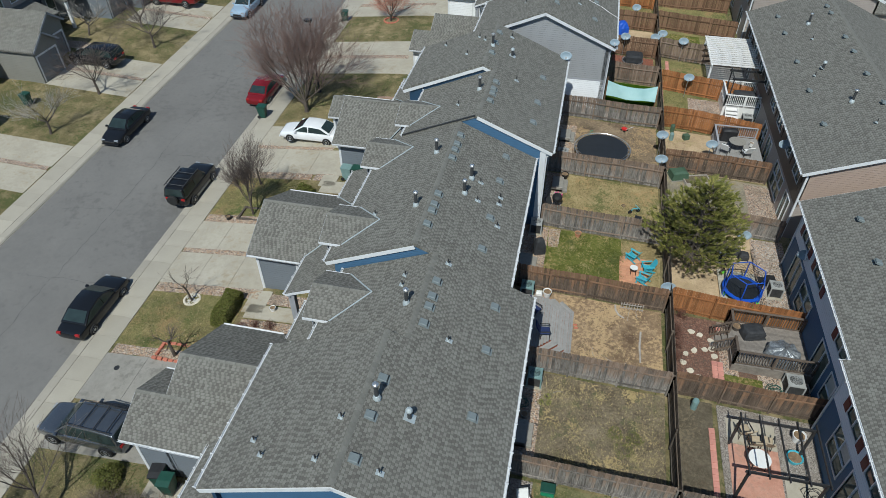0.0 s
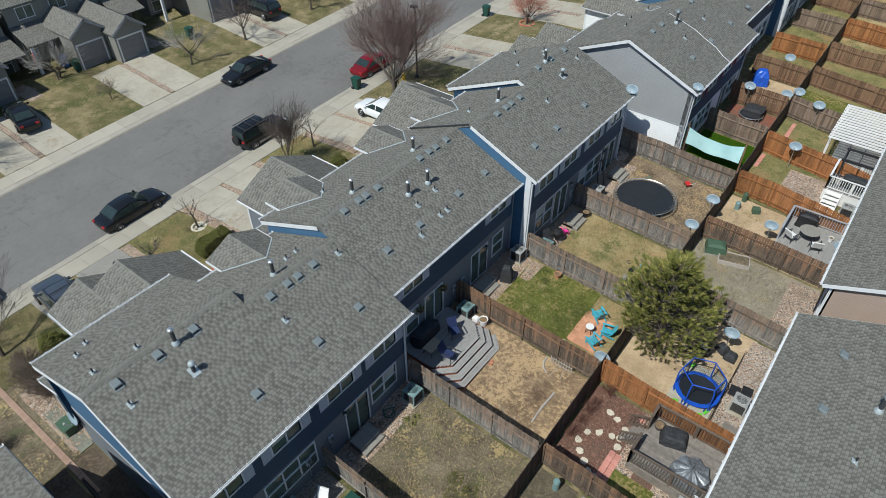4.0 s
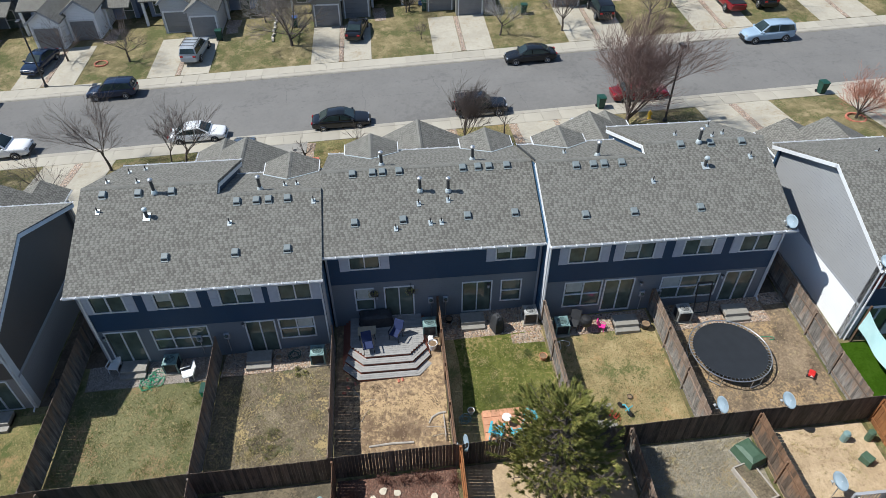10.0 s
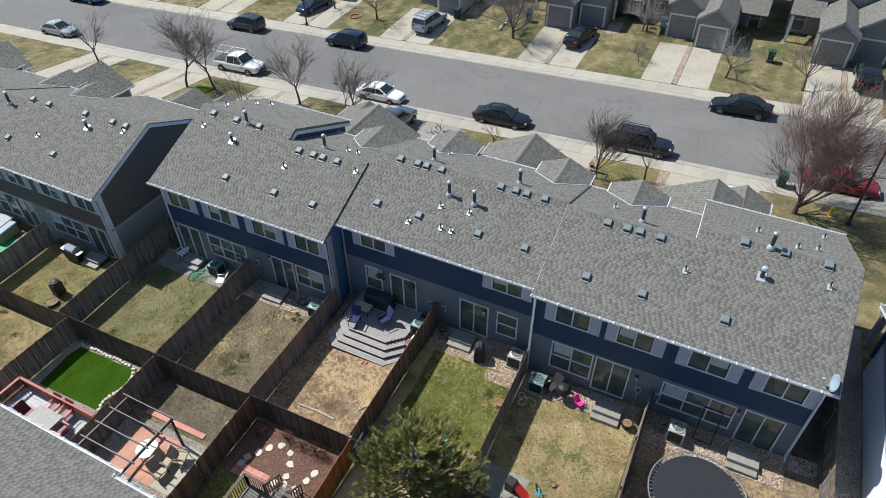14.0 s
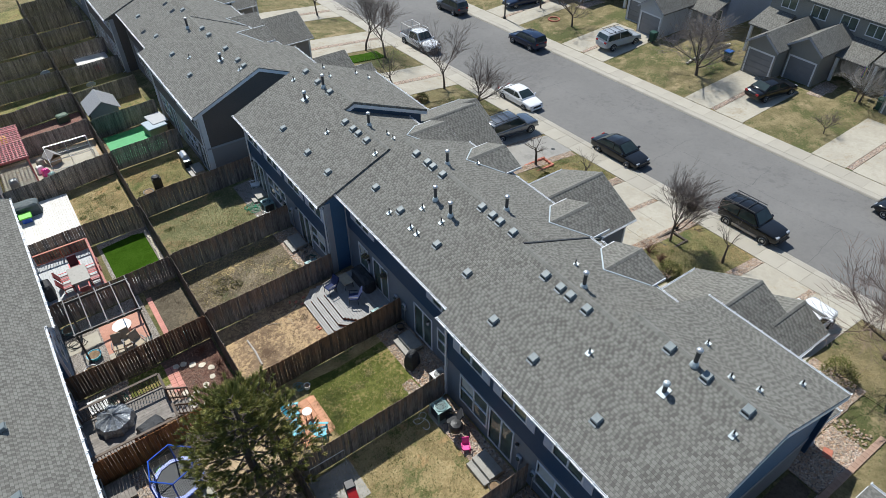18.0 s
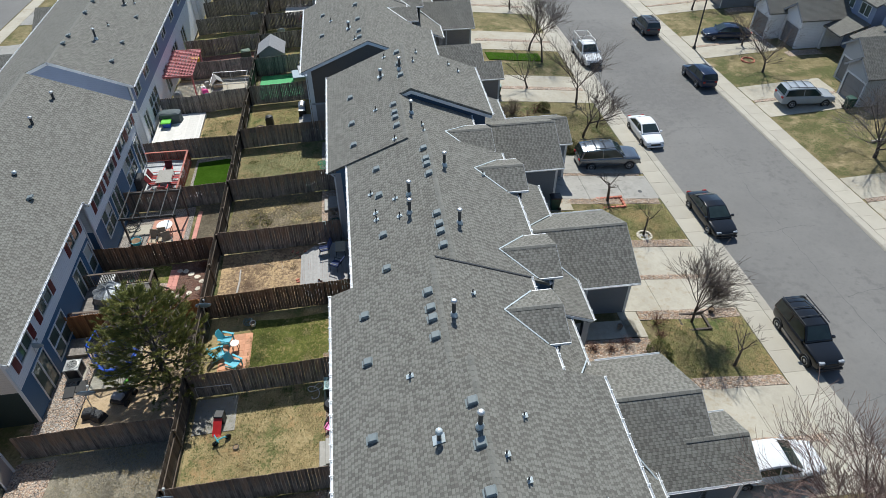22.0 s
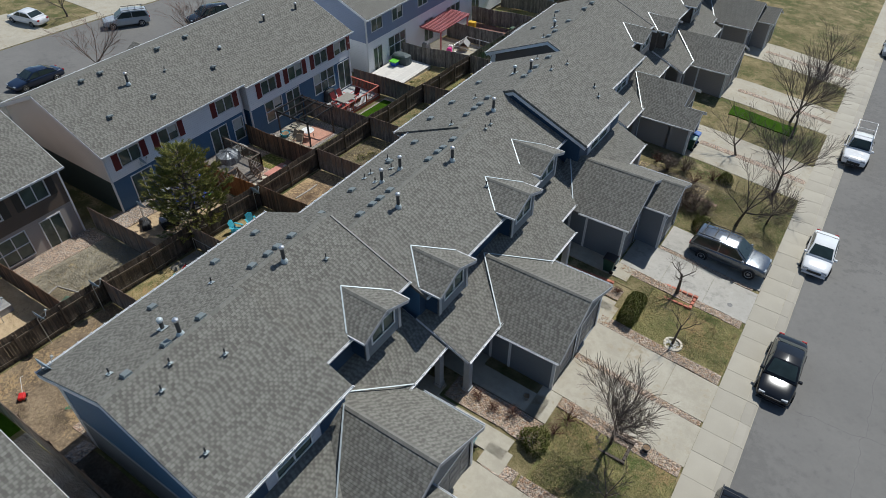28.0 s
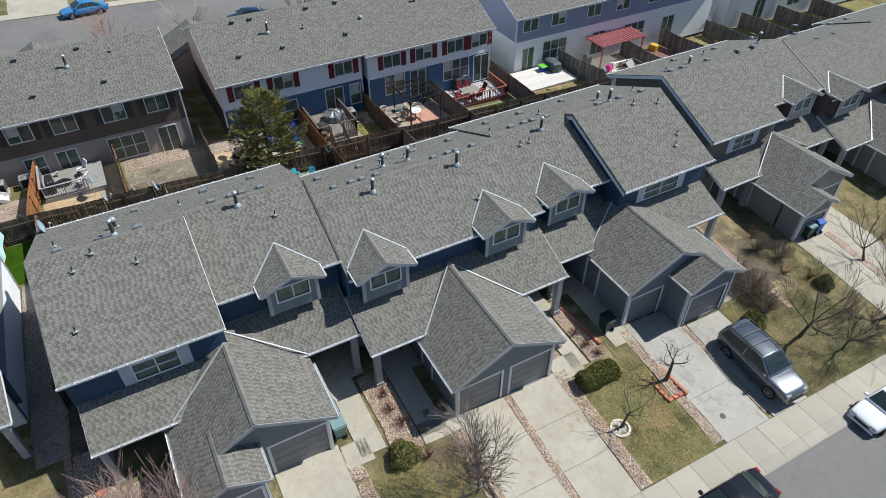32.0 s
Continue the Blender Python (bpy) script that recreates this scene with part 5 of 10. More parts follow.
def twin_row(shift, names, looks):
    """The same plan further along the street, in other colours; looks: siding by siding."""
    for src, lab in names:
        twin = copy_thing(src, shift @ src.matrix_basis)
        tagged(twin, lab, "garage" if "garage" in lab else "townhouse", "neighbouring garages" if "garage" in lab else "street row")
        for o in list(twin.children_recursive):
            if o.name.startswith("ridge_cap"):
                bpy.data.objects.remove(o)
                continue
            if o.type == "MESH" and o.data.materials and o.data.materials[0] in looks:
                o.material_slots[0].link = "OBJECT"
                o.material_slots[0].material = looks[o.data.materials[0]]
        yield src, twin


for src, twin in twin_row(SOUTH, ((HOUSES["N"], "northern charcoal and taupe townhouse of the next row"), (HOUSES["M"], "middle charcoal and taupe townhouse of the next row"), (HOUSES["S"], "southern charcoal and taupe townhouse of the next row"), (g_n, "taupe double garage of the next row"), (g_m, "middle taupe double garage of the next row"), (g_s, "southern taupe double garage of the next row")), {NAVY: CHARBROWN, BLUE_SIDE: CHARBROWN, GREY: TAUPE_GREY}):
    if src is HOUSES["N"]:
        part("end_wall_lower", box(B(), -9.0, 17.79, 0.6, -0.1, 17.815, 3.5), PALEG, twin, "pale grey lower gable wall")
for src, twin in twin_row(NORTH, ((HOUSES["S"], "navy and white townhouse of the upper row with pale grey gable"), (HOUSES["M"], "middle navy and white townhouse of the upper row"), (HOUSES["N"], "northern navy and white townhouse of the upper row"), (g_s, "white double garage of the upper row"), (g_m, "middle white double garage of the upper row"), (g_n, "northern white double garage of the upper row")), {GREY: WHITE_SIDE, SHUTTER: SHUTTER_RED}):
    if src is HOUSES["S"]:
        part("gable_cladding", prism_bm([(0.12, -17.28, 2.5), (0.12, -17.28, 5.35), (-4.88, -17.28, 7.55), (-9.7, -17.28, 5.4), (-9.7, -17.28, 2.5)], (0, 0.02, 0)), GREYLT, twin, "pale grey lap siding")
        part("gable_cladding_lower", prism_bm([(0.12, -17.28, -0.6), (0.12, -17.28, 2.495), (-9.7, -17.28, 2.495), (-9.7, -17.28, -0.6)], (0, 0.02, 0)), WHITE_SIDE, twin, "white lower gable siding")
row_house("grey two-storey townhouse far down the street row", -80, -56.5, 2.4, -2.6, -7.6, 3.6, -2.6, 0.9, GREY, GREY, SHUTTER, [(a, a + 1.45, 2.0, 3.0, "slide") for a in (-58, -63, -68, -73)], [(-60, -58.5, -2.2, 0.0, D), (-66, -64, -1.2, 0.3, DB)], "street row")
roofline_fit(2.65, -2.4, 4.72, [(0.97, -24.86, "vent"), (-1.23, -24.0, "cap"), (-1.63, -21.35, "pipe"), (-2.0, -22.5, "vent"), (-2.0, -21.4, "vent"), (-2.0, -24.84, "vent"), (0.9, -29, "vent"), (0.9, -33, "vent"), (-1.9, -28, "vent"), (-1.9, -29.5, "vent"), (-1.9, -34, "vent"), (-1.2, -31, "flue"), (0.2, -27, "pipe"), (0.9, -38, "vent"), (-1.9, -38, "vent"), (-1.9, -40, "vent")])
roofline_fit(3.75, -1.6, 6.5, [(1.9, 23.5, "vent"), (1.9, 27, "vent"), (1.9, 31, "vent"), (1.9, 35, "vent"), (-1.1, 23, "vent"), (-1.1, 24.5, "vent"), (-1.1, 27.5, "vent"), (-1.1, 30, "vent"), (-1.1, 34, "vent"), (0.6, 25, "pipe"), (0.4, 29, "pipe"), (-0.6, 26, "flue"), (-0.7, 32, "cap"), (-3.5, 24, "pipe"), (-4, 26, "pipe"), (-3.6, 28, "pipe")])
zc = lambda x: 6.5 + SL * (3.75 - x) + 0.03
lone("roof_cable", tube(B(), [(x, y, zc(x)) for x, y in ((-1.4, 26.5), (-0.4, 26.75), (0.6, 26.9), (1.5, 26.75), (2.4, 26.7), (3.1, 26.35), (3.75, 26.2))], 0.022, 5), TRIM, "thin white cable lying down the shingles", "cable")
for dy, z in ((0, 4.85), (27.0, 5.15), (-26.5, 4.45)):
    roofline_fit(14.9, 20.6, z, [(x, y, k) for x, y, k in [(16.8, 3.6 + dy, "vent"), (16.8, 0.2 + dy, "vent"), (16.8, -5.0 + dy, "vent"), (16.8, -9.5 + dy, "vent"), (16.8, -14 + dy, "vent"), (20.0, 3.0 + dy, "vent"), (20.0, 1.6 + dy, "vent"), (20.0, -3 + dy, "vent"), (20.0, -5.5 + dy, "vent"), (20.0, -9 + dy, "vent"), (20.0, -13 + dy, "vent"), (18.4, 0.8 + dy, "flue"), (18.0, -6.8 + dy, "cap"), (18.2, -2 + dy, "pipe"), (17.4, -7.6 + dy, "pipe"), (18.6, -12 + dy, "flue"), (19.2, -15 + dy, "pipe")] if dy or y > -5.6])
roofline_fit(14.9, 20.6, 4.47, [(16.8, -9.5, "vent"), (16.8, -14, "vent"), (20.0, -9, "vent"), (20.0, -13, "vent"), (20.0, -11.5, "vent"), (20.0, -16.6, "vent"), (18.0, -6.8, "cap"), (17.4, -7.6, "pipe"), (18.6, -12, "flue"), (18.4, -15.4, "flue"), (19.2, -17, "pipe")])


# drives of the neighbours in the street row
for y0, y1, wall in ((-29.6, -23.2, GREY), (-41.0, -35.1, GREY), (-52.0, -46.2, GREY), (23.1, 30.1, WHITE_SIDE), (35.05, 41.35, WHITE_SIDE)):
    yc = (y0 + y1) / 2
    sheet("driveway", -22.3, y0 + 0.4, -12.2, y1 - 0.4, CONCRETE, 0.03, "pale concrete driveway with rock strip", "driveway")
    sheet("rock_bed", -22.2, yc - 0.3, -14.0, yc + 0.3, ROCK, 0.05, "narrow bed of tan river rock", "rock bed", kind="stuff")

# houses across the street
def west_house(yc, wall, gwall, seed, flip=False):
    """A pair of houses with a double-door garage in front and two storeys behind."""
    g0 = grade(-46, yc)
    h = thing("house", "grey two-storey house with gabled garage across the street", "house", "houses across the street")
    xf, xb, zp, ze = -44.0, -51.5, g0 + 4.3, g0 + 2.75
    for i, (ya, yb, dx, dz) in enumerate(((yc - 3.2, yc + 0.15, -1.6 if flip else 0.0, 0.35 if flip else 0.0), (yc - 0.15, yc + 3.2, 0.0 if flip else -1.6, 0.0 if flip else 0.35))):
        ym = (ya + yb) / 2
        for a in (ya - 0.05, yb + 0.05):
            part("garage_roof", slab(B(), [(xf + dx, a, ze + dz), (xb, a, ze + dz), (xb, ym, zp + dz - 0.3), (xf + dx, ym, zp + dz - 0.3)], 0.12), SHINGLE, h)
        rake(h, [(xf + dx + 0.015, ya - 0.05, ze + dz), (xf + dx + 0.015, ym, zp + dz - 0.3), (xf + dx + 0.015, yb + 0.05, ze + dz)], TRIM_GREY, 0.16)
        xw = xf + dx - 0.3
        bm = B()
        cut_wall(bm, "x", xw, -0.14, ya + 0.2, yb - 0.2, g0 - 0.5, ze + dz, [(ym - 1.2, ym + 1.2, g0 + 0.02, g0 + 2.1)])
        part("garage_wall", bm, gwall, h)
        bm = B()
        prism(bm, [(xw, ya + 0.2, ze + dz), (xw, yb - 0.2, ze + dz), (xw, ym, zp + dz - 0.42)], (-0.14, 0, 0))
        part("garage_gable", bm, gwall, h)
        for yy in (ya + 0.2, yb - 0.32):
            part("garage_side", box(B(), xb, yy, g0 - 0.5, xw - 0.14, yy + 0.12, ze + dz), gwall, h)
        gar_door(h, xw - 0.1, ym - 1.2, ym + 1.2, g0 + 0.02, g0 + 2.1)
        bm = B()
        cut_wall(bm, "x", xw + 0.03, -0.05, ym - 1.33, ym + 1.33, g0, g0 + 2.25, [(ym - 1.2, ym + 1.2, g0 - 0.1, g0 + 2.1)])
        part("door_trim", bm, TRIM, h)
    zr, z2 = g0 + 7.6, g0 + 5.3
    for a, z in ((-50.6, z2), (-60.4, z2)):
        part("roof", slab(B(), [(a, yc - 6.0, z), (a, yc + 6.0, z), (-55.5, yc + 6.0, zr), (-55.5, yc - 6.0, zr)], 0.16), SHINGLE, h)
    wins = [(yc + o, yc + o + 1.4, g0 + 3.9, g0 + 4.9) for o in (-4.6, -1.6, 1.2, 3.6)]
    lows = [(yc + o, yc + o + 1.0, g0 + 0.1, g0 + 2.15) for o in (-5.2, 4.2)]
    bm = B()
    cut_wall(bm, "x", -51.0, -0.15, yc - 5.7, yc + 5.7, g0 - 0.5, z2 - 0.1, wins + lows)
    part("front_wall", bm, wall, h)
    for w in wins:
        window(h, "x", -51.0, 1, *w, "slide")
    for w in lows:
        window(h, "x", -51.0, 1, *w, "single")
    for yy in (yc - 5.7, yc + 5.58):
        bm = B()
        prism(bm, [(-51.05, yy, g0 - 0.5), (-51.05, yy, z2 - 0.1), (-55.5, yy, zr - 0.18), (-60.0, yy, z2 - 0.1), (-60.0, yy, g0 - 0.5)], (0, 0.12, 0))
        part("end_wall", bm, wall, h)
    for ya, yb in ((yc - 5.8, yc - 2.9), (yc + 2.9, yc + 5.8)):
        part("porch_roof", slab(B(), [(-51.0, ya, g0 + 3.5), (-51.0, yb, g0 + 3.5), (-48.2, yb, g0 + 2.5), (-48.2, ya, g0 + 2.5)], 0.12), SHINGLE, h)
        part("porch_post", box(B(), -48.6, ya + 0.2, g0 - 0.3, -48.35, ya + 0.45, g0 + 2.5), TRIM, h)
    for o in (-1.67, 1.53):
        sheet("driveway", -44.4, yc + o - 1.35, -36.5, yc + o + 1.35, CONCRETE, 0.03, "pale concrete driveway", "driveway")
    sheet("rock_bed", -44.2, yc - 0.28, -36.6, yc + 0.14, ROCK, 0.045, "narrow bed of tan river rock", "rock bed", kind="stuff")
    sheet("rock_bed", -48.0, yc + 3.3, -44.6, yc + 4.6, ROCK, 0.03, "bed of tan river rock by the porch", "rock bed", kind="stuff", edge=0.15)
    return h


for k, (yc, a, b) in enumerate(((-72, GREY, GREY), (-59.5, GREYLT, GREYLT), (-47, GREY, GREY), (-34.3, BLUELT_SIDE, WHITE_SIDE), (-21.6, BLUELT_SIDE, PALEG), (-5.9, SAGE, SAGE), (6.1, SAGE, SAGE), (19.5, TAUPE_SIDE, SAGE), (32.3, GREY, GREY), (45, TAUPE_SIDE, TAUPE_SIDE), (58, GREY, GREY))):
    west_house(yc, a, b, k, k % 2 == 0)
# the street beyond the east row
sheet("road", 39.0, -120, 50.5, 110, ASPHALT, 0.02, "grey asphalt street behind the east row", "road", ny=50)
sheet("pavement", 37.3, -120, 38.8, 110, CONCRETE, 0.05, "pale concrete pavement behind the east row", "pavement", ny=50)
sheet("pavement", 50.7, -120, 52.2, 110, CONCRETE, 0.05, "pale concrete pavement behind the east row", "pavement", ny=50)
for k in range(-6, 6):
    y = k * 12.4 + 5
    sheet("driveway", 28.5, y - 3, 37.4, y + 3, CONC_DK, 0.03, "concrete driveway behind the east row", "driveway")
    sheet("driveway", 52.0, y - 3, 60, y + 3, CONCRETE, 0.03, "concrete driveway on the far street", "driveway")
    g0 = grade(29, y)
    h = thing("garage", "grey hip-roofed garage behind the east row", "garage", "garages behind the east row")
    for a in (y - 3.2, y + 3.2):
        part("roof", slab(B(), [(30.5, a, g0 + 2.8), (25.4, a, g0 + 2.8), (25.4, y, g0 + 4.4), (30.5, y, g0 + 4.4)], 0.13), SHINGLE, h)
    bm = B()
    prism(bm, [(30.1, y - 2.9, g0 - 0.5), (30.1, y - 2.9, g0 + 2.75), (30.1, y, g0 + 4.2), (30.1, y + 2.9, g0 + 2.75), (30.1, y + 2.9, g0 - 0.5)], (-4.6, 0, 0))
    part("wall", bm, TAUPE_SIDE, h)
# ---------------------------------------------------------------- ground covers and fences of the yards
def yard(x0, y0, x1, y1, mat, label, lift=0.02, edge=0.05):
    return sheet("yard_ground", x0, y0, x1, y1, mat, lift, label, "yard ground", edge=edge)


yard(0.1, -18.65, 7.7, -11.6, DULLLAWN, "patchy half-green lawn in a fenced yard")
yard(0.1, -11.4, 7.7, -5.6, DRYGRASS, "dry grey-brown grass with straw tufts")
yard(-1.0, -5.4, 7.7, 0.1, DIRT, "bare rusty soil with scattered holes")
yard(-1.0, 0.25, 7.7, 5.65, YELLAWN, "dry yellow grass at the lawn's edge")
yard(0.75, 0.9, 5.3, 5.6, GREENLAWN, "mown green lawn", 0.035, 0.12)
yard(0.0, 5.8, 7.7, 11.55, YELLAWN, "yellow patchy grass")
yard(0.0, 11.75, 7.7, 19.05, SOILGREY, "bare brown soil in a fenced yard")
yard(3.6, 19.25, 7.7, 25.4, TURF, "green artificial turf")
yard(4.0, 25.8, 7.7, 30.4, REDGRAVEL, "red gravel in a fenced yard")
yard(4.0, 30.7, 7.7, 35.8, TAN, "bare soil in a fenced yard")
yard(2.7, -26.1, 7.7, -18.85, MIXLAWN, "patchy grass in a fenced yard")
yard(2.7, -32.3, 7.7, -26.3, DRYGRASS, "dry grass in a fenced yard")
yard(3.5, -32.0, 7.6, -27.2, surf("green_tarp", (0.02, 0.26, 0.07), (0.04, 0.36, 0.11), 2, 0.6, 0, 20, 0.01), "bright green ground cloth", 0.05, 0.2)
yard(2.7, -72, 7.7, -32.5, MIXLAWN, "grass in fenced yards")
yard(8.0, -72, 15.0, -42.2, MIXLAWN, "grass in fenced yards behind the east row")
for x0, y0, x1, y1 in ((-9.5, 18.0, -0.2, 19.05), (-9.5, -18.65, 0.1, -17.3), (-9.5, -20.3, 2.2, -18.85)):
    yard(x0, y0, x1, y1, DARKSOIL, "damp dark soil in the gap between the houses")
yard(-16.6, -20.6, -9.6, -17.4, DRYGRASS, "dry grass and leaf litter beside the end house", 0.025)
# beyond the back fence
yard(8.0, 14.0, 15.2, 19.2, TAN, "bare tan soil in a fenced yard")
yard(8.0, 8.0, 15.2, 13.8, STRAWGREY, "flattened dry grass")
yard(8.0, 0.5, 13.6, 7.9, TAN, "bare tan soil in a fenced yard")
yard(8.0, -5.2, 15.3, 0.2, MULCH, "red bark mulch bed")
yard(10.7, -5.15, 12.7, -3.5, GREENLAWN, "small green lawn", 0.06, 0.12)
yard(8.0, -11.3, 10.0, -5.4, DARKLOAM, "dark grey-brown soil")
yard(8.0, -17.9, 11.2, -11.6, GRAVEL, "tan gravel round the turf", 0.025)
yard(8.25, -17.3, 11.1, -12.6, TURF, "vivid green artificial turf", 0.045, 0.15)
yard(8.0, -25.9, 15.0, -18.4, YELLAWN, "yellow grass in a fenced yard")
yard(8.0, -32.9, 15.0, -26.1, TAN, "bare tan soil in a fenced yard")
yard(8.0, -38.5, 15.0, -33.2, PINKBARK, "pinkish red bark in a fenced yard")
yard(8.0, -42.1, 15.0, -39.0, GREENLAWN, "green grass in a fenced yard")
yard(8.0, 19.4, 12.0, 25.2, MIXLAWN, "patchy lawn in a fenced yard")
yard(8.0, 25.2, 12.0, 30.6, MIXLAWN, "olive lawn in a fenced yard")
yard(8.0, 31.2, 12.0, 36.0, GREENLAWN, "green lawn in a fenced yard", 0.035)
yard(8.0, 44.2, 15.0, 64, YELLAWN, "dry grass in fenced yards up the slope")
yard(3.6, 36.2, 7.7, 64, MIXLAWN, "patchy grass in fenced yards up the slope")
yard(8.0, 31.2, 15.0, 44, MIXLAWN, "lawn in a fenced yard")
for x0, y0, x1, y1, m in ((0.15, -11.3, 1.6, -5.6, ROCK), (0.15, -18.3, 1.7, -11.7, GRAVEL), (-0.95, 0.3, 0.8, 5.6, ROCK), (0.8, 3.9, 1.5, 5.6, ROCK), (0.05, 5.9, 1.3, 11.5, ROCK), (0.05, 11.8, 1.7, 17.8, ROCK), (13.3, 0.6, 15.3, 7.8, ROCK), (13.6, 8.2, 15.4, 13.6, ROCK), (10.3, 19.6, 13.2, 24.4, ROCK), (12.5, -5.1, 15.3, -3.0, ROCK), (10.65, -3.6, 11.5, 0.1, ROCK), (10.3, -11.2, 15.3, -5.5, GRAVEL), (-0.2, 17.9, 0.6, 19.05, ROCK), (-9.5, 19.2, 3.3, 20.7, GRAVEL)):
    sheet("rock_bed", x0, y0, x1, y1, m, 0.05 if x0 != 13.6 else 0.045, "bed of loose tan and grey rock by the wall", "rock bed", kind="stuff", edge=0.07)
for k, (y, m) in enumerate(LOTS):
    xa = {-11.5: 0.3, -5.5: 0.3, 0.15: -0.9, 5.72: 0.2, -18.75: -7.0, 19.13: -7.0}.get(y, 0.1)
    fence(xa, y, 7.75, y, m, {WOODGREY.name: "weathered grey wooden privacy fence between yards", WOODBROWN.name: "rust-brown wooden privacy fence between yards"}[m.name], seed=k)
for y, m in ((25.6, WOODGREY), (30.5, WOODBROWN), (35.9, WOODBROWN), (41.0, WOODORANGE), (47.0, WOODGREY), (53.0, WOODBROWN), (58.5, WOODGREY), (-26.2, WOODGREY), (-32.4, WOODGREY), (-38.6, WOODGREY), (-44.2, WOODGREY), (-49.9, WOODGREY), (-55.8, WOODGREY), (-61.5, WOODGREY), (-67.4, WOODGREY)):
    fence(3.6 if y > 0 else 2.7, y, 7.75, y, m, "weathered wooden privacy fence of a neighbouring yard", seed=3)
ys = [-72, -66, -60.5, -55.8, -49.9, -44.2, -38.6, -32.4, -26.2, -18.75, -11.5, -5.5, 0.15, 5.72, 11.65, 19.13, 25.6, 30.5, 35.9, 42, 47.5, 53, 58.5, 64]
for a, b in zip(ys, ys[1:]):
    fence(7.85, a, 7.85, b, WOODOLD, "weathered wooden fence along the back of the yards", side=-1, seed=5)
for (ya, yb), m in (((0.35, 0.3), WOODORANGE), ((-5.3, -5.35), WOODBROWN), ((-11.5, -11.4), WOODGREY), ((-17.9, -18.2), WOODGREY), ((8.0, 7.9), WOODGREY), ((13.9, 14.0), WOODBROWN), ((19.6, 19.0), WOODORANGE), ((25.3, 24.4), WOODORANGE), ((31.0, 30.2), WOODGREY), ((36.9, 36.1), WOODBROWN), ((42.0, 42.2), WOODBROWN), ((47.6, 47.5), WOODORANGE), ((53.0, 53.2), WOODGREY), ((58.6, 58.6), WOODBROWN), ((-26.3, -25.5), WOODGREY), ((-32.7, -33.3), WOODGREY), ((-38.9, -38.4), WOODGREY), ((-44.8, -44.8), WOODGREY), ((-50.2, -50.2), WOODGREY), ((-56, -56), WOODGREY), ((-62, -62), WOODGREY)):
    fence(8.0, ya, 15.1, yb, m, {WOODORANGE.name: "orange cedar privacy fence between yards", WOODBROWN.name: "rust-brown wooden privacy fence between yards", WOODGREY.name: "dark weathered privacy fence between yards"}[m.name], side=1, seed=9, sag=0.1)

# ---------------------------------------------------------------- front yards
for y0, y1, x1 in ((-2.85, -0.15, -15.3), (0.25, 2.9, -15.3), (-11.4, -8.4, -14.4), (-14.3, -11.75, -15.9), (8.6, 11.6, -14.2), (12.0, 14.7, -15.7)):
    n = 3
    for i in range(n):
        xa, xb = -22.3 + (x1 + 22.3) * i / n, -22.3 + (x1 + 22.3) * (i + 1) / n
        sheet("driveway", xa + 0.008, y0, xb - 0.008, y1, CONCRETE if y0 > -4 else CONC_DK, 0.04, "pale concrete driveway slab", "driveway")
for x0, y0, x1, y1 in ((-22.2, -0.13, -15.4, 0.23), (-22.2, -3.6, -15.3, -2.87), (-22.1, -8.38, -14.6, -7.75), (-22.2, 2.92, -16.0, 3.6), (-21.9, -11.7, -15.9, -11.42), (-15.6, -6.1, -11.2, -5.1), (-16.0, 5.0, -11.2, 6.4), (-15.6, -18.1, -9.8, -15.9), (-22.2, 11.62, -16.0, 11.98), (-17, 14.8, -12.0, 17.6), (-13.4, 17.62, -9.6, 19.25), (-15.2, -3.9, -12.3, -3.1), (-16.2, 7.9, -14.6, 8.6), (-22.2, 7.9, -16.4, 8.6), (-13.0, 7.9, -10.9, 8.9), (-13.2, -7.7, -11.2, -7.0)):
    sheet("rock_bed", x0, y0, x1, y1, ROCK, 0.055, "bed of tan and pink river rock beside the drive", "rock bed", kind="stuff", edge=0.05)
for x0, y0, x1, y1, m in ((-22.25, -7.75, -16.0, -3.55, MIXLAWN), (-22.25, 3.55, -16.6, 7.9, MIXLAWN), (-22.25, -21.5, -16.6, -14.5, LAWN), (-22.25, 15.0, -16.6, 22.5, LAWN), (-17.0, -8.3, -14.8, -6.6, LAWN)):
    sheet("lawn", x0, y0, x1, y1, m, 0.03, "dormant straw and green front lawn", "lawn", edge=0.06)
for x0, y0, x1, y1 in ((-15.6, -5.0, -9.5, -4.0), (-15.9, -4.6, -14.6, -2.9), (-15.6, 3.6, -9.5, 4.9), (-16.0, 2.95, -14.9, 4.9), (-15.3, 6.6, -10.8, 7.85), (-15.6, 7.3, -14.4, 8.55), (-15.4, -8.35, -11.0, -7.0), (-15.6, -15.8, -10.0, -14.9)):
    sheet("walkway", x0, y0, x1, y1, CONCRETE, 0.06, "concrete walkway to the front door", "walkway")
sheet("lawn", -20.0, -34.6, -14.5, -32.7, TURF, 0.065, "short vivid green front lawn", "lawn", edge=0.08)
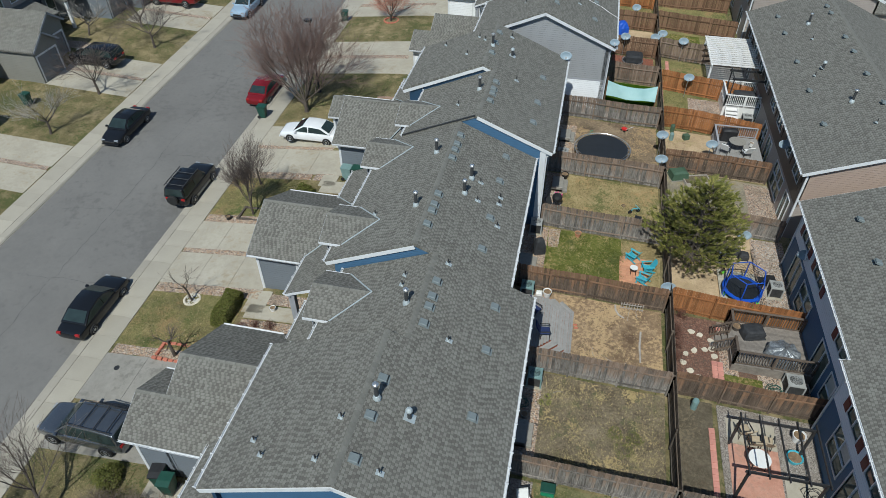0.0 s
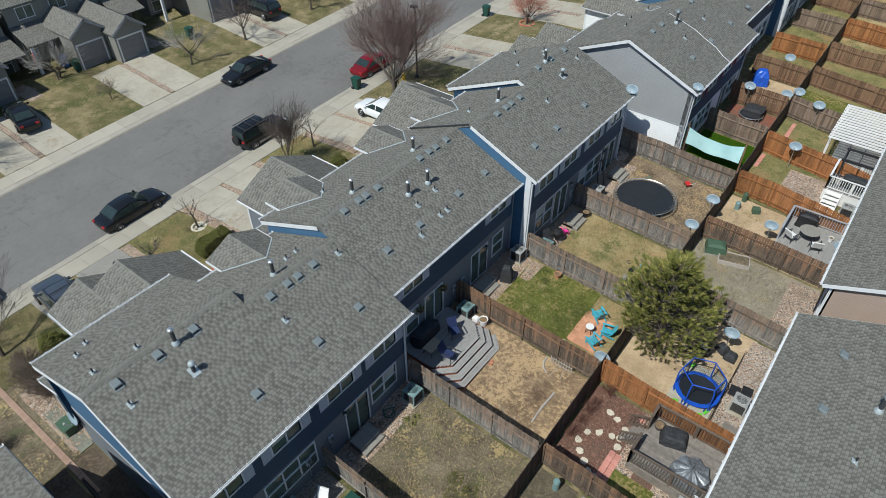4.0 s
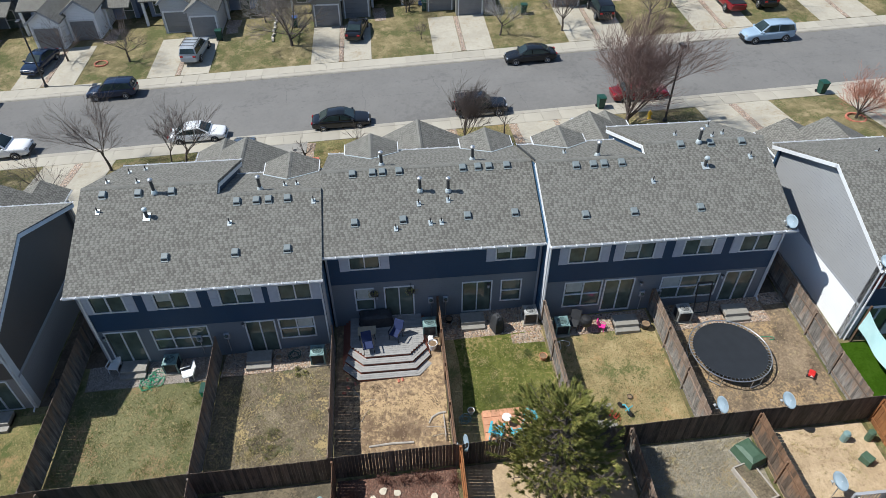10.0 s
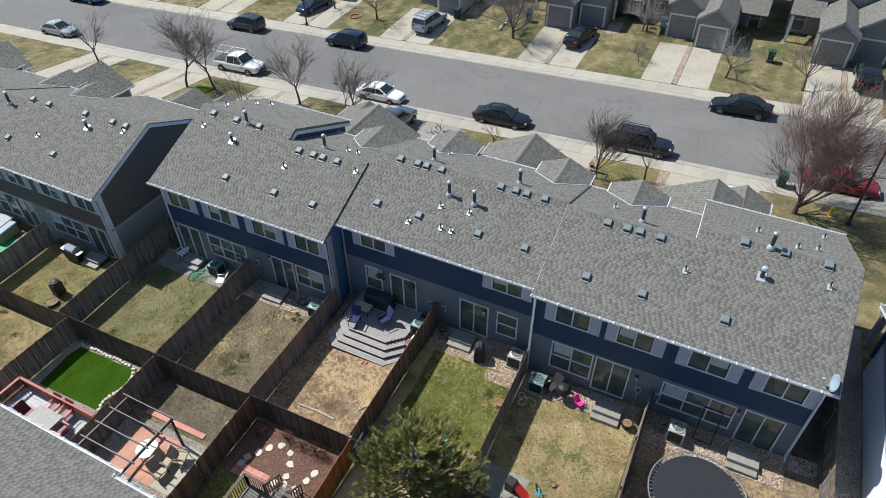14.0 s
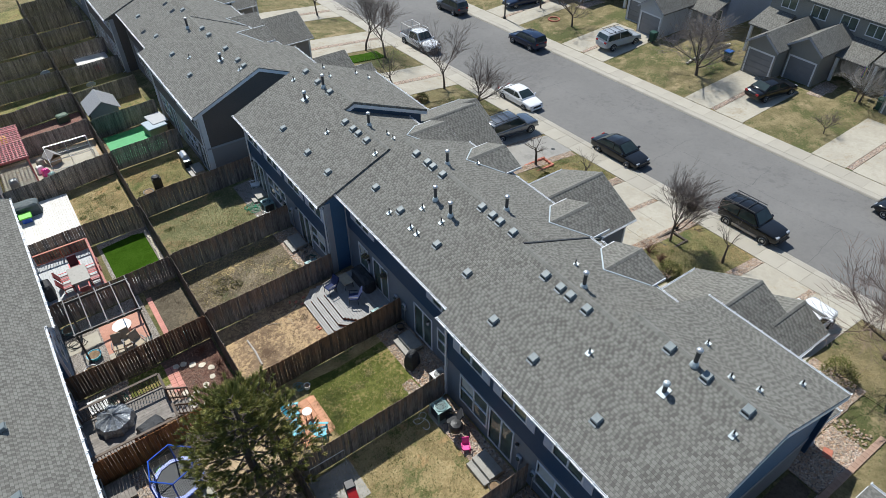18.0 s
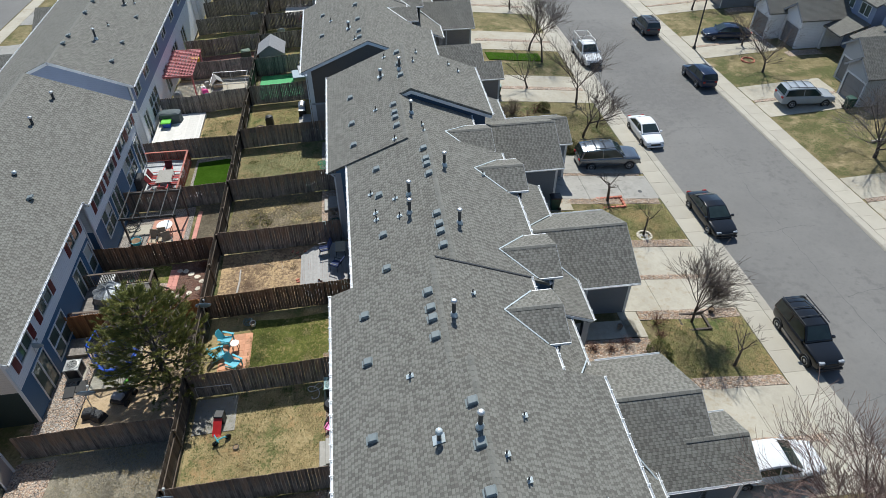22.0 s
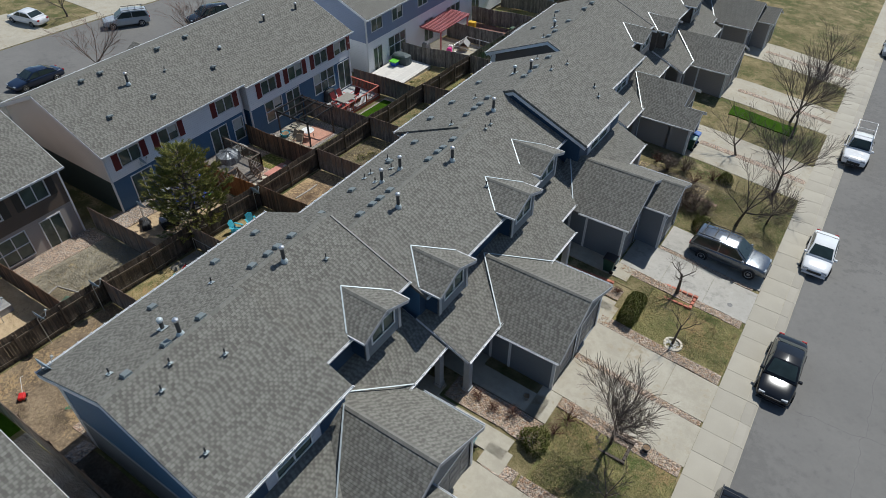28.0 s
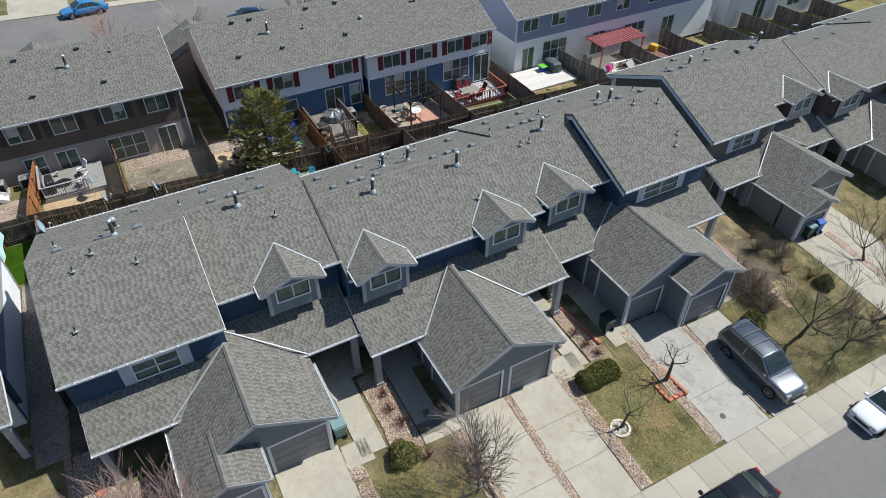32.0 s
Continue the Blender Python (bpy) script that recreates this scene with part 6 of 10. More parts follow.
# ---------------------------------------------------------------- trees and shrubs
BARK = surf("bark_grey", (0.06, 0.047, 0.038), (0.13, 0.105, 0.085), 6, 0.9, 0, 40, 0.01)
TWIG = surf("twig_grey", (0.1, 0.078, 0.068), (0.175, 0.138, 0.118), 6, 0.9, 0, 40, 0.004)
TWIG_RED = surf("twig_red", (0.16, 0.105, 0.088), (0.25, 0.168, 0.14), 6, 0.9, 0, 40, 0.004)
TWIG_DRY = surf("twig_dry", (0.13, 0.098, 0.075), (0.23, 0.18, 0.14), 6, 0.9, 0, 40, 0.004)
TWIG_ORANGE = surf("twig_orange", (0.36, 0.15, 0.1), (0.5, 0.23, 0.16), 6, 0.9, 0, 40, 0.004)
TWIG_PALE = surf("twig_pale", (0.3, 0.28, 0.25), (0.42, 0.39, 0.35), 6, 0.9, 0, 40, 0.004)
NEEDLE = surf("pine_needles", (0.085, 0.1, 0.018), (0.265, 0.26, 0.06), 3, 0.7, 0, 30, 0.0, 0.0)
NEEDLE_DRY = surf("pine_needles_pale", (0.26, 0.25, 0.06), (0.44, 0.39, 0.13), 3, 0.75, 0, 30, 0.0)
SHRUB = surf("shrub_green", (0.05, 0.058, 0.008), (0.14, 0.145, 0.022), 8, 0.8, 0, 30, 0.0)
SHRUB_RED = surf("shrub_red_twigs", (0.09, 0.04, 0.03), (0.17, 0.08, 0.055), 8, 0.85, 0, 30, 0.0)


def bare_tree(x, y, h, spread, seed, twig=TWIG, label="leafless young tree with fine upright twigs", fork=0.28, density=1.0, trunk=None, limbs=6):
    """A leafless tree: trunk, limbs and twigs grown by branching."""
    rnd = random.Random(seed)
    t = thing("tree", label, "tree", "leafless street trees", at=(x, y, grade(x, y)))
    r0 = trunk or h * 0.021
    bt, bw = B(), B()
    low = 0.4 if limbs >= 9 else 0.7
    sway = 0.012 if limbs >= 9 else 0.04

    def grow(p, d, L, r, lev):
        n = 3 if lev < 3 else 2
        pts, rad = [p], [r]
        q, dd = p, d
        for i in range(n):
            dd = (dd + Vector((rnd.gauss(0, 0.09), rnd.gauss(0, 0.09), (0, 0.07, 0.1, 0.1, 0.08)[lev]))).normalized()
            q = q + dd * (L / n)
            pts.append(q)
            rad.append(max(0.007, r * (1 - 0.5 * (i + 1) / n)))
        tube(bt if lev < 2 else bw, pts, rad, 7 if lev == 0 else (5 if lev < 2 else 3), cap=lev < 2)
        if lev >= 4 or r < 0.0065:
            return
        kids = {0: limbs, 1: 7, 2: 6, 3: 5}[lev]
        kids = max(2, int(round(kids * (density if lev > 0 else 1))))
        for k in range(kids):
            f = (0.25 + 0.75 * (k + rnd.random()) / kids) if lev > 0 else (low + (1 - low) * (k + rnd.random()) / kids)
            i = min(n - 1, int(f * n))
            base = pts[i].lerp(pts[i + 1], f * n - i)
            az = 2 * math.pi * (k / kids + rnd.random() * 0.25) + lev * 1.3
            side = Vector((math.cos(az), math.sin(az), 0))
            lean = spread * (rnd.uniform(0.75, 1.2) if limbs < 9 else (0.1, 1.1, 0.6, 1.3, 0.85, 0.35)[k % 6]) if lev == 0 else rnd.uniform(0.4, 0.85) * (0.6 + 0.5 * spread)
            nd = (dd * math.cos(lean) + (side - dd * side.dot(dd)).normalized() * math.sin(lean)).normalized()
            grow(base, nd, L * (0.95 if lev == 0 else rnd.uniform(0.45, 0.66)) * (1.0 if lev else (1 - fork) / fork * 0.62), rad[i + 1] * (0.62 if lev == 0 else 0.6), lev + 1)

    grow(Vector((0, 0, -0.1)), Vector((rnd.gauss(0, sway), rnd.gauss(0, sway), 1)).normalized(), h * fork, r0, 0)
    part("trunk", bt, BARK, t)
    part("twig_mass", bw, twig, t)["kind"] = "stuff"
    return t


def pine(x, y, h, r, seed):
    rnd = random.Random(seed)
    t = thing("pine_tree", "broad green pine with pale needle tips and open gaps", "pine tree", at=(x, y, grade(x, y)))
    bt = B()
    tube(bt, [(0, 0, -0.1), (0.1, 0, h * 0.35), (-0.05, 0.1, h * 0.7), (0, 0, h * 0.97)], [0.2, 0.16, 0.09, 0.03], 8)
    tips = []
    n = 56
    for k in range(n):
        f = (k + rnd.random() * 0.6) / n
        z = h * (0.14 + 0.84 * f)
        R = r * (1.0 - f) ** 0.62 * rnd.uniform(0.58, 1.15) + 0.2
        if f < 0.12:
            R *= 0.8
        az = k * 2.399 + rnd.gauss(0, 0.2)
        up = 0.12 + 0.55 * f
        p0 = Vector((0, 0, z))
        d = Vector((math.cos(az), math.sin(az), 0))
        p1 = p0 + d * (R * 0.55) + Vector((0, 0, R * up * 0.3))
        p2 = p0 + d * R + Vector((0, 0, R * up))
        tube(bt, [p0, p1, p2], [0.05 * (1 - f) + 0.02, 0.03, 0.01], 4, cap=False)
        m = int(11 + R * 13)
        for j in range(m):
            s = 0.36 + 0.66 * ((j + rnd.random()) / m) ** 0.8
            c = p0.lerp(p1, s / 0.55) if s < 0.55 else p1.lerp(p2, (s - 0.55) / 0.45)
            w = 0.42 * R * (0.35 + 0.65 * (1 - abs(s - 0.7)))
            side = Vector((-d.y, d.x, 0)) * rnd.uniform(-w, w)
            q = c + side + Vector((0, 0, rnd.uniform(-0.06, 0.16)))
            if rnd.random() < 0.5:
                tube(bt, [c, q], [0.014, 0.006], 3, cap=False)
            tips.append((q, (d * 0.9 + side * 1.1 / max(w, 0.1) * 0.5 + Vector((0, 0, 0.75))).normalized()))
    part("trunk", bt, BARK, t)
    for mat, pick, nm in ((NEEDLE, lambda i: i % 5 != 0, "needles"), (NEEDLE_DRY, lambda i: i % 5 == 0, "pale_foliage")):
        V, Fc = [], []
        for i, (q, d) in enumerate(tips):
            if not pick(i):
                continue
            a = d.orthogonal().normalized()
            b = d.cross(a)
            for k in range(44):
                az = rnd.random() * 6.283
                sp = rnd.uniform(0.2, 0.85)
                nd = (d + (a * math.cos(az) + b * math.sin(az)) * sp).normalized()
                L = rnd.uniform(0.13, 0.26)
                s = nd.cross(Vector((rnd.random() - 0.5, rnd.random() - 0.5, rnd.random() - 0.5))).normalized() * 0.013
                o = q + d * rnd.uniform(-0.12, 0.08)
                V += [o - s, o + s, o + nd * L]
                Fc.append((len(V) - 3, len(V) - 2, len(V) - 1))
        me = bpy.data.meshes.new(nm)
        me.from_pydata([tuple(v) for v in V], [], Fc)
        finish(new(nm, me), mat, t)["kind"] = "stuff"
    return t


def hedge(x, y, hx, hy, h, seed):
    rnd = random.Random(seed)
    t = thing("hedge", "clipped box-shaped yellow-green hedge by the drive", "hedge", at=(x, y, grade(x, y)))
    bs = B()
    for k in range(18):
        px, py = rnd.uniform(-hx, hx) * 0.7, rnd.uniform(-hy, hy) * 0.8
        tube(bs, [(px * 0.6, py * 0.9, -0.05), (px, py, h * 0.85)], [0.018, 0.006], 4, cap=False)
    part("stem_mass", bs, BARK, t)
    V, Fc = [], []
    for k in range(5200):
        u, v, w = rnd.uniform(-1, 1), rnd.uniform(-1, 1), rnd.random()
        side = rnd.random()
        if side < 0.36:
            w = rnd.uniform(0.88, 1.0)
        elif side < 0.68:
            u = rnd.choice((-1, 1)) * rnd.uniform(0.84, 1.0)
        else:
            v = rnd.choice((-1, 1)) * rnd.uniform(0.9, 1.0)
        k2 = 1.0 - 0.16 * w ** 4 + 0.05 * math.sin(5 * v + 3 * w) - 0.06 * (abs(u) * abs(v)) ** 2
        c = Vector((u * hx * k2, v * hy * k2, w * h * (1 - 0.1 * max(abs(u), abs(v)) ** 5) + 0.05 * math.sin(4 * v + 2 * u)))
        a = Vector((rnd.gauss(0, 1), rnd.gauss(0, 1), rnd.gauss(0, 1))).normalized() * 0.045
        b = a.orthogonal().normalized() * 0.026
        V += [c - a, c + b, c + a * 1.1, c - b]
        i = len(V)
        Fc.append((i - 4, i - 3, i - 2, i - 1))
    me = bpy.data.meshes.new("leaves")
    me.from_pydata([tuple(v) for v in V], [], Fc)
    finish(new("leaves", me), SHRUB, t)["kind"] = "stuff"
    return t


def shrub(x, y, r, h, seed, mat=SHRUB, label="rounded dark evergreen shrub", lx=1.0, leaf=0.05, n=1500, stems=False, z=None):
    rnd = random.Random(seed)
    t = thing("shrub", label, "shrub", "front shrubs", at=(x, y, grade(x, y) if z is None else z))
    bs = B()
    V, Fc = [], []
    for k in range((26 if r < 0.95 else 70) if stems else 14):
        az, el = rnd.random() * 6.283, rnd.uniform(0.35, 1.4)
        d = Vector((math.cos(az) * math.cos(el) * r * lx, math.sin(az) * math.cos(el) * r, math.sin(el) * h))
        tube(bs, [(0, 0, -0.05), d * 0.5 + Vector((0, 0, 0.05)), d * 0.95], [0.014, 0.01, 0.004], 3, cap=False)
        if stems:
            for j in range(5 if r < 0.95 else 8):
                f = rnd.uniform(0.35, 0.95)
                e = d * f + Vector((rnd.gauss(0, 0.2 * r), rnd.gauss(0, 0.2 * r), rnd.uniform(0.02, 0.22 * h)))
                tube(bs, [d * f, e], [0.007, 0.003], 3, cap=False)
    part("stem_mass", bs, mat if stems else BARK, t)
    for k in range(n):
        az, el = rnd.random() * 6.283, math.asin(rnd.random())
        rr = rnd.uniform(0.72, 1.03) * (1 + 0.12 * math.sin(3 * az + seed) * math.cos(el))
        c = Vector((math.cos(az) * math.cos(el) * r * lx * rr, math.sin(az) * math.cos(el) * r * rr, math.sin(el) * h * rr + 0.03))
        a = Vector((rnd.gauss(0, 1), rnd.gauss(0, 1), rnd.gauss(0, 1))).normalized() * leaf
        b = a.orthogonal().normalized() * leaf * 0.6
        V += [c - a, c + b, c + a * 1.1, c - b]
        i = len(V)
        Fc.append((i - 4, i - 3, i - 2, i - 1))
    if V:
        me = bpy.data.meshes.new("leaves")
        me.from_pydata([tuple(v) for v in V], [], Fc)
        finish(new("leaves", me), mat, t)["kind"] = "stuff"
    return t


bare_tree(-20.2, 17.0, 9.6, 0.7, 11, TWIG_RED, "large leafless tree with reddish fine twigs by the street", 0.13, 1.35, 0.2, 12)
bare_tree(-19.0, 3.9, 6.2, 0.5, 12, TWIG, "leafless upright young tree on the front lawn", 0.27, 1.6, 0.085, 9)
bare_tree(-19.9, 7.2, 3.6, 0.7, 13, TWIG, "small pruned leafless tree on the front lawn", 0.42, 0.6, 0.09, 4)
bare_tree(-19.3, -4.1, 3.4, 0.75, 14, TWIG, "small pruned leafless tree ringed by white stones", 0.45, 0.55, 0.08, 4)
bare_tree(-18.2, -8.1, 3.2, 1.15, 15, TWIG, "cut-back tree trunk with a few long limbs", 0.5, 0.5, 0.12, 5)
bare_tree(-19.3, -17.3, 6.6, 0.7, 16, TWIG, "spreading leafless tree on the front lawn", 0.3, 0.95, 0.12, 6)
bare_tree(-20.6, -23.4, 7.4, 0.7, 17, TWIG, "spreading leafless street tree", 0.26, 1.3, 0.12, 6)
bare_tree(-21.0, -18.9, 4.4, 0.45, 18, TWIG, "slim leafless street tree", 0.28, 1.3, 0.07, 6)
bare_tree(-19.2, -35.4, 8.0, 0.6, 19, TWIG, "leafless street tree in a brick ring", 0.3, 1.3, 0.12, 6)
bare_tree(-19.9, -32.6, 8.4, 0.55, 20, TWIG, "tall leafless street tree", 0.3, 1.3, 0.12, 6)
bare_tree(-17.8, 34.4, 4.8, 0.95, 21, TWIG_ORANGE, "rounded leafless tree with orange twigs", 0.16, 1.2, 0.12, 10)
bare_tree(-16.9, -26.4, 5.0, 0.7, 22, TWIG, "leafless tree beside a garage", 0.25, 0.9, 0.1, 6)
bare_tree(-20.0, -48.0, 6.0, 0.6, 23, TWIG, "slender leafless grey street tree", 0.3, 0.8, 0.12, 6)
for k, (x, y, h, tw) in enumerate(((-40.3, -27.1, 6.0, TWIG), (-39.2, 10.0, 5.4, TWIG_PALE), (-39.0, 16.3, 6.4, TWIG), (-41.5, -33.5, 5.5, TWIG), (-38.8, 25.1, 6.5, TWIG), (-42.2, 28.5, 5.0, TWIG), (-41.0, -44.5, 6.0, TWIG), (-40.5, 38.0, 6.0, TWIG), (-39.75, 2.1, 2.6, TWIG), (-46.5, 1.2, 4.6, TWIG_PALE), (-41, 50, 6, TWIG), (-46, 25.5, 5, TWIG_PALE))):
    bare_tree(x, y, h, 0.95, 40 + k, tw, "leafless tree on a lawn across the street", 0.25, 0.95, None, 7)
for k, (x, y, h, tw) in enumerate(((37.0, -6.9, 7.0, TWIG_RED), (36.0, -17.5, 6.5, TWIG_RED), (36.5, 4.2, 6.0, TWIG_PALE), (36.8, 11.8, 5.5, TWIG_ORANGE), (54, -14, 6, TWIG), (54, 2, 6, TWIG), (37, -29, 6, TWIG), (37, 22, 6, TWIG))):
    bare_tree(x, y, h, 0.75, 70 + k, tw, "leafless tree beside the street behind the east row", 0.24, 0.8, None, 6)
bare_tree(-40.7, -11.0, 7.4, 1.05, 91, surf("twig_grey_pale", (0.16, 0.135, 0.115), (0.26, 0.22, 0.19), 6, 0.9, 0, 40, 0.004), "wide spreading pale-twigged leafless tree on a lawn", 0.22, 1.15, 0.17, 10)
for k, (x, y) in enumerate(((-46.6, -14.2), (-46.2, 0.9))):
    bare_tree(x, y, 4.6, 1.0, 95 + k, TWIG_PALE, "small spreading pale-twigged leafless tree", 0.2, 1.1, 0.09, 8)
pine(9.25, 4.3, 6.1, 2.95, 5)
shrub(-16.1, 6.1, 0.75, 0.95, 1)
hedge(-16.6, -4.75, 0.52, 1.2, 1.0, 2)
shrub(-16.7, 16.2, 0.95, 1.2, 3)
shrub(-17.5, -15.3, 0.72, 1.0, 4)
shrub(-17.2, -22.0, 0.6, 0.8, 5)
for k, (x, y, r) in enumerate(((-13.6, 5.7, 0.5), (-14.5, 5.4, 0.55), (-12.6, 5.5, 0.45), (-13.7, -5.5, 0.45), (-14.6, -5.6, 0.45), (-15.3, -5.8, 0.4), (-16.8, 4.0, 0.8), (-16.6, 5.1, 0.6), (-14.2, -16.3, 0.9), (-15.0, -16.9, 1.25), (-14.3, -17.2, 1.1), (-15.6, -17.4, 1.25), (-16.4, -17.0, 1.2), (-17.2, -16.8, 1.0), (-13.2, -20.6, 1.0), (-14.3, -21.3, 1.0), (-15.4, -20.4, 0.9), (-12.2, -21.2, 0.8), (-16.4, -21.6, 0.8), (-16.0, -17.0, 0.8), (-14.8, 16.3, 0.7), (-13.6, 15.8, 0.6), (8.35, -1.5, 0.6), (8.35, -3.1, 0.55), (8.8, -4.5, 0.4), (8.7, 0.0, 0.55), (8.4, -2.2, 0.4), (8.45, -0.9, 0.4))):
    if r >= 0.95:
        shrub(x, y, r, r * 1.35, 20 + k, TWIG_DRY, "large dense leafless grey-brown shrub", leaf=0.018, n=420, stems=True)
    else:
        shrub(x, y, r, r * 1.1, 20 + k, SHRUB_RED, "leafless reddish-brown shrub in the rock bed", leaf=0.018, n=220, stems=True)

# ---------------------------------------------------------------- cars
TYRE = surf("tyre", (0.012, 0.012, 0.012), (0.022, 0.022, 0.022), 8, 0.8, 0, 40, 0.002)
RIM = surf("alloy_rim", (0.42, 0.43, 0.44), (0.55, 0.56, 0.57), 8, 0.3, 0.9, 40, 0.001)
CARGLASS = glass_mat("car_glass", (0.026, 0.04, 0.04), 0.04)
LAMPW = surf("headlamp", (0.32, 0.34, 0.36), (0.45, 0.47, 0.5), 8, 0.15, 0.2, 40, 0.0)
LAMPR = surf("tail_lamp", (0.28, 0.012, 0.012), (0.36, 0.02, 0.02), 8, 0.2, 0, 40, 0.0)


TANCLAD = surf("beige_cladding", (0.3, 0.27, 0.22), (0.38, 0.345, 0.29), 4, 0.5, 0, 40, 0.002)


def paint(name, c):
    return surf("paint_" + name, tuple(v * 0.92 for v in c), tuple(min(1, v * 1.05) for v in c), 1.5, 0.14, 0.0, 60, 0.0, 0, 0.6)


P_BLACK, P_WHITE, P_SILVER, P_RED, P_NAVY, P_BLUE, P_GREY, P_TEAL = (paint(n, c) for n, c in (("black", (0.01, 0.011, 0.013)), ("white", (0.75, 0.76, 0.77)), ("silver", (0.36, 0.39, 0.42)), ("red", (0.17, 0.01, 0.014)), ("navy", (0.012, 0.022, 0.05)), ("blue", (0.05, 0.2, 0.42)), ("grey", (0.055, 0.06, 0.07)), ("teal", (0.01, 0.03, 0.032))))


def rounded(ob, level=2):
    """Turned sheet-metal edges."""
    m = ob.modifiers.new("round", "SUBSURF")
    m.levels = m.render_levels = level
    for f in ob.data.polygons:
        f.use_smooth = True
    return ob


def car(kind, mat, x, y, deg, label, rack=False, size=1.0):
    L, W, gap, belt, roof, wr = SHAPES[kind]
    hx = L / 2
    at = Matrix.Translation((x, y, grade(x, y) + 0.02)) @ Matrix.Rotation(radians(deg), 4, "Z") @ Matrix.Rotation(0.042 * math.sin(radians(deg)) * -1, 4, "Y") @ Matrix.Scale(size, 4)
    t = thing("car" if kind != "pickup" else "pickup_truck", label, "car" if kind != "pickup" else "pickup", "parked cars", at=at)
    bm = B()
    st = []
    for k, (bx, bz) in enumerate(belt):
        e = 1 - 0.16 * (abs(bx) / hx) ** 4
        w = W / 2 * e
        z0 = gap + (0.16 if k in (0, len(belt) - 1) else 0.0)
        st.append([(bx, -w * 0.9, z0), (bx, -w, z0 + 0.16), (bx, -w, bz - 0.16), (bx, -w * 0.93, bz - 0.05), (bx, -w * 0.78, bz), (bx, w * 0.78, bz), (bx, w * 0.93, bz - 0.05), (bx, w, bz - 0.16), (bx, w, z0 + 0.16), (bx, w * 0.9, z0)])
    loft(bm, st)
    rounded(part("body", bm, mat, t))
    # cabin: a painted shell with its panes set on it
    zb = max(z for _, z in belt) - 0.06
    zt = max(z for _, z in roof)
    wt, wb = W / 2 * 0.72, W / 2 * 0.9
    half = lambda z: wb + (wt - wb) * max(0.0, min(1.0, (z - zb) / (zt - zb)))
    bm = B()
    loft(bm, [[(rx, -half(zb - 0.04), zb - 0.04), (rx, -half(rz), max(rz, zb)), (rx, 0, max(rz, zb) + 0.03), (rx, half(rz), max(rz, zb)), (rx, half(zb - 0.04), zb - 0.04)] for rx, rz in roof])
    bmesh.ops.bevel(bm, geom=list(bm.edges), offset=0.03, segments=2, affect="EDGES", profile=0.6)
    shell = part("cabin", bm, mat, t)
    for f in shell.data.polygons:
        f.use_smooth = True
    lip = 0.016
    for (xa, za), (xb, zc), name in ((roof[-1], roof[-2], "windscreen"), (roof[0], roof[1], "rear_window")):
        n = Vector((zc - za, 0, xa - xb)).normalized() * lip
        n = n if n.z > 0 else -n
        q = lambda f, e: Vector((xa + (xb - xa) * f, e * (half(max(za, zb) + (zc - za) * f) - 0.1), max(za, zb - 0.02) + (zc - za) * f + 0.025)) + n
        bm = B()
        prism(bm, [q(0.1, -1), q(0.1, 1), q(0.93, 1), q(0.93, -1)], -n * 1.2)
        part(name, bm, CARGLASS, t, "dark tinted glass")
    xm = (roof[1][0] + roof[-1][0]) / 2 - 0.12
    zl = zb + 0.06
    along = lambda a, b, z: a[0] + (b[0] - a[0]) * (z - a[1]) / (b[1] - a[1])
    zh = zt - 0.11
    fx = lambda z: min(along(roof[-1], roof[-2], z), roof[-1][0]) - 0.13
    rx_ = lambda z: max(along(roof[0], roof[1], min(z, roof[1][1])), roof[0][0]) + 0.15
    for s in (-1, 1):
        for poly in ([(xm + 0.04, zl), (fx(zl), zl), (fx(zh), zh), (xm + 0.04, zh)], [(rx_(zl), zl), (xm - 0.04, zl), (xm - 0.04, zh), (max(rx_(zh), roof[1][0] + 0.1), min(zh, roof[1][1] - 0.06))]):
            bm = B()
            prism(bm, [(x_, s * (half(z_) + lip), z_) for x_, z_ in poly], (0, -s * 0.02, 0))
            part("side_window", bm, CARGLASS, t, "dark tinted glass")
        mm = B()
        box(mm, roof[-1][0] - 0.3, s * (W / 2 + 0.02) - 0.1, zb + 0.02, roof[-1][0] - 0.12, s * (W / 2 + 0.02) + 0.1, zb + 0.16, 0.03)
        part("mirror", mm, mat, t)
        lm = B()
        box(lm, hx - 0.32, s * W * 0.3 - 0.16, belt[-2][1] - 0.2, hx - 0.06, s * W * 0.3 + 0.16, belt[-2][1] - 0.06, 0.02)
        part("headlamp", lm, LAMPW, t)
        lm = B()
        box(lm, -hx + 0.0, s * W * 0.32 - 0.14, belt[1][1] - 0.24, -hx + 0.13, s * W * 0.32 + 0.14, belt[1][1] - 0.08, 0.02)
        part("tail_lamp", lm, LAMPR, t)
        for wx in (hx * 0.62, -hx * 0.6):
            wm = B()
            prof = [(wr * 0.62, -0.1), (wr * 0.97, -0.11), (wr, -0.07), (wr, 0.07), (wr * 0.97, 0.11), (wr * 0.62, 0.1)]
            lathe(wm, prof, 18)
            bmesh.ops.transform(wm, matrix=Matrix.Translation((wx, s * (W / 2 - 0.09), wr)) @ Matrix.Rotation(radians(90), 4, "X"), verts=wm.verts)
            wh = part("wheel", wm, TYRE, t)
            rm = B()
            lathe(rm, [(wr * 0.6, -0.085), (wr * 0.66, -0.09), (wr * 0.66, 0.09), (wr * 0.6, 0.115), (wr * 0.5, 0.09), (wr * 0.15, 0.105)], 14)
            bmesh.ops.transform(rm, matrix=Matrix.Translation((wx, s * (W / 2 - 0.09), wr)) @ Matrix.Rotation(radians(-90 * s), 4, "X"), verts=rm.verts)
            part("rim", rm, RIM, wh)
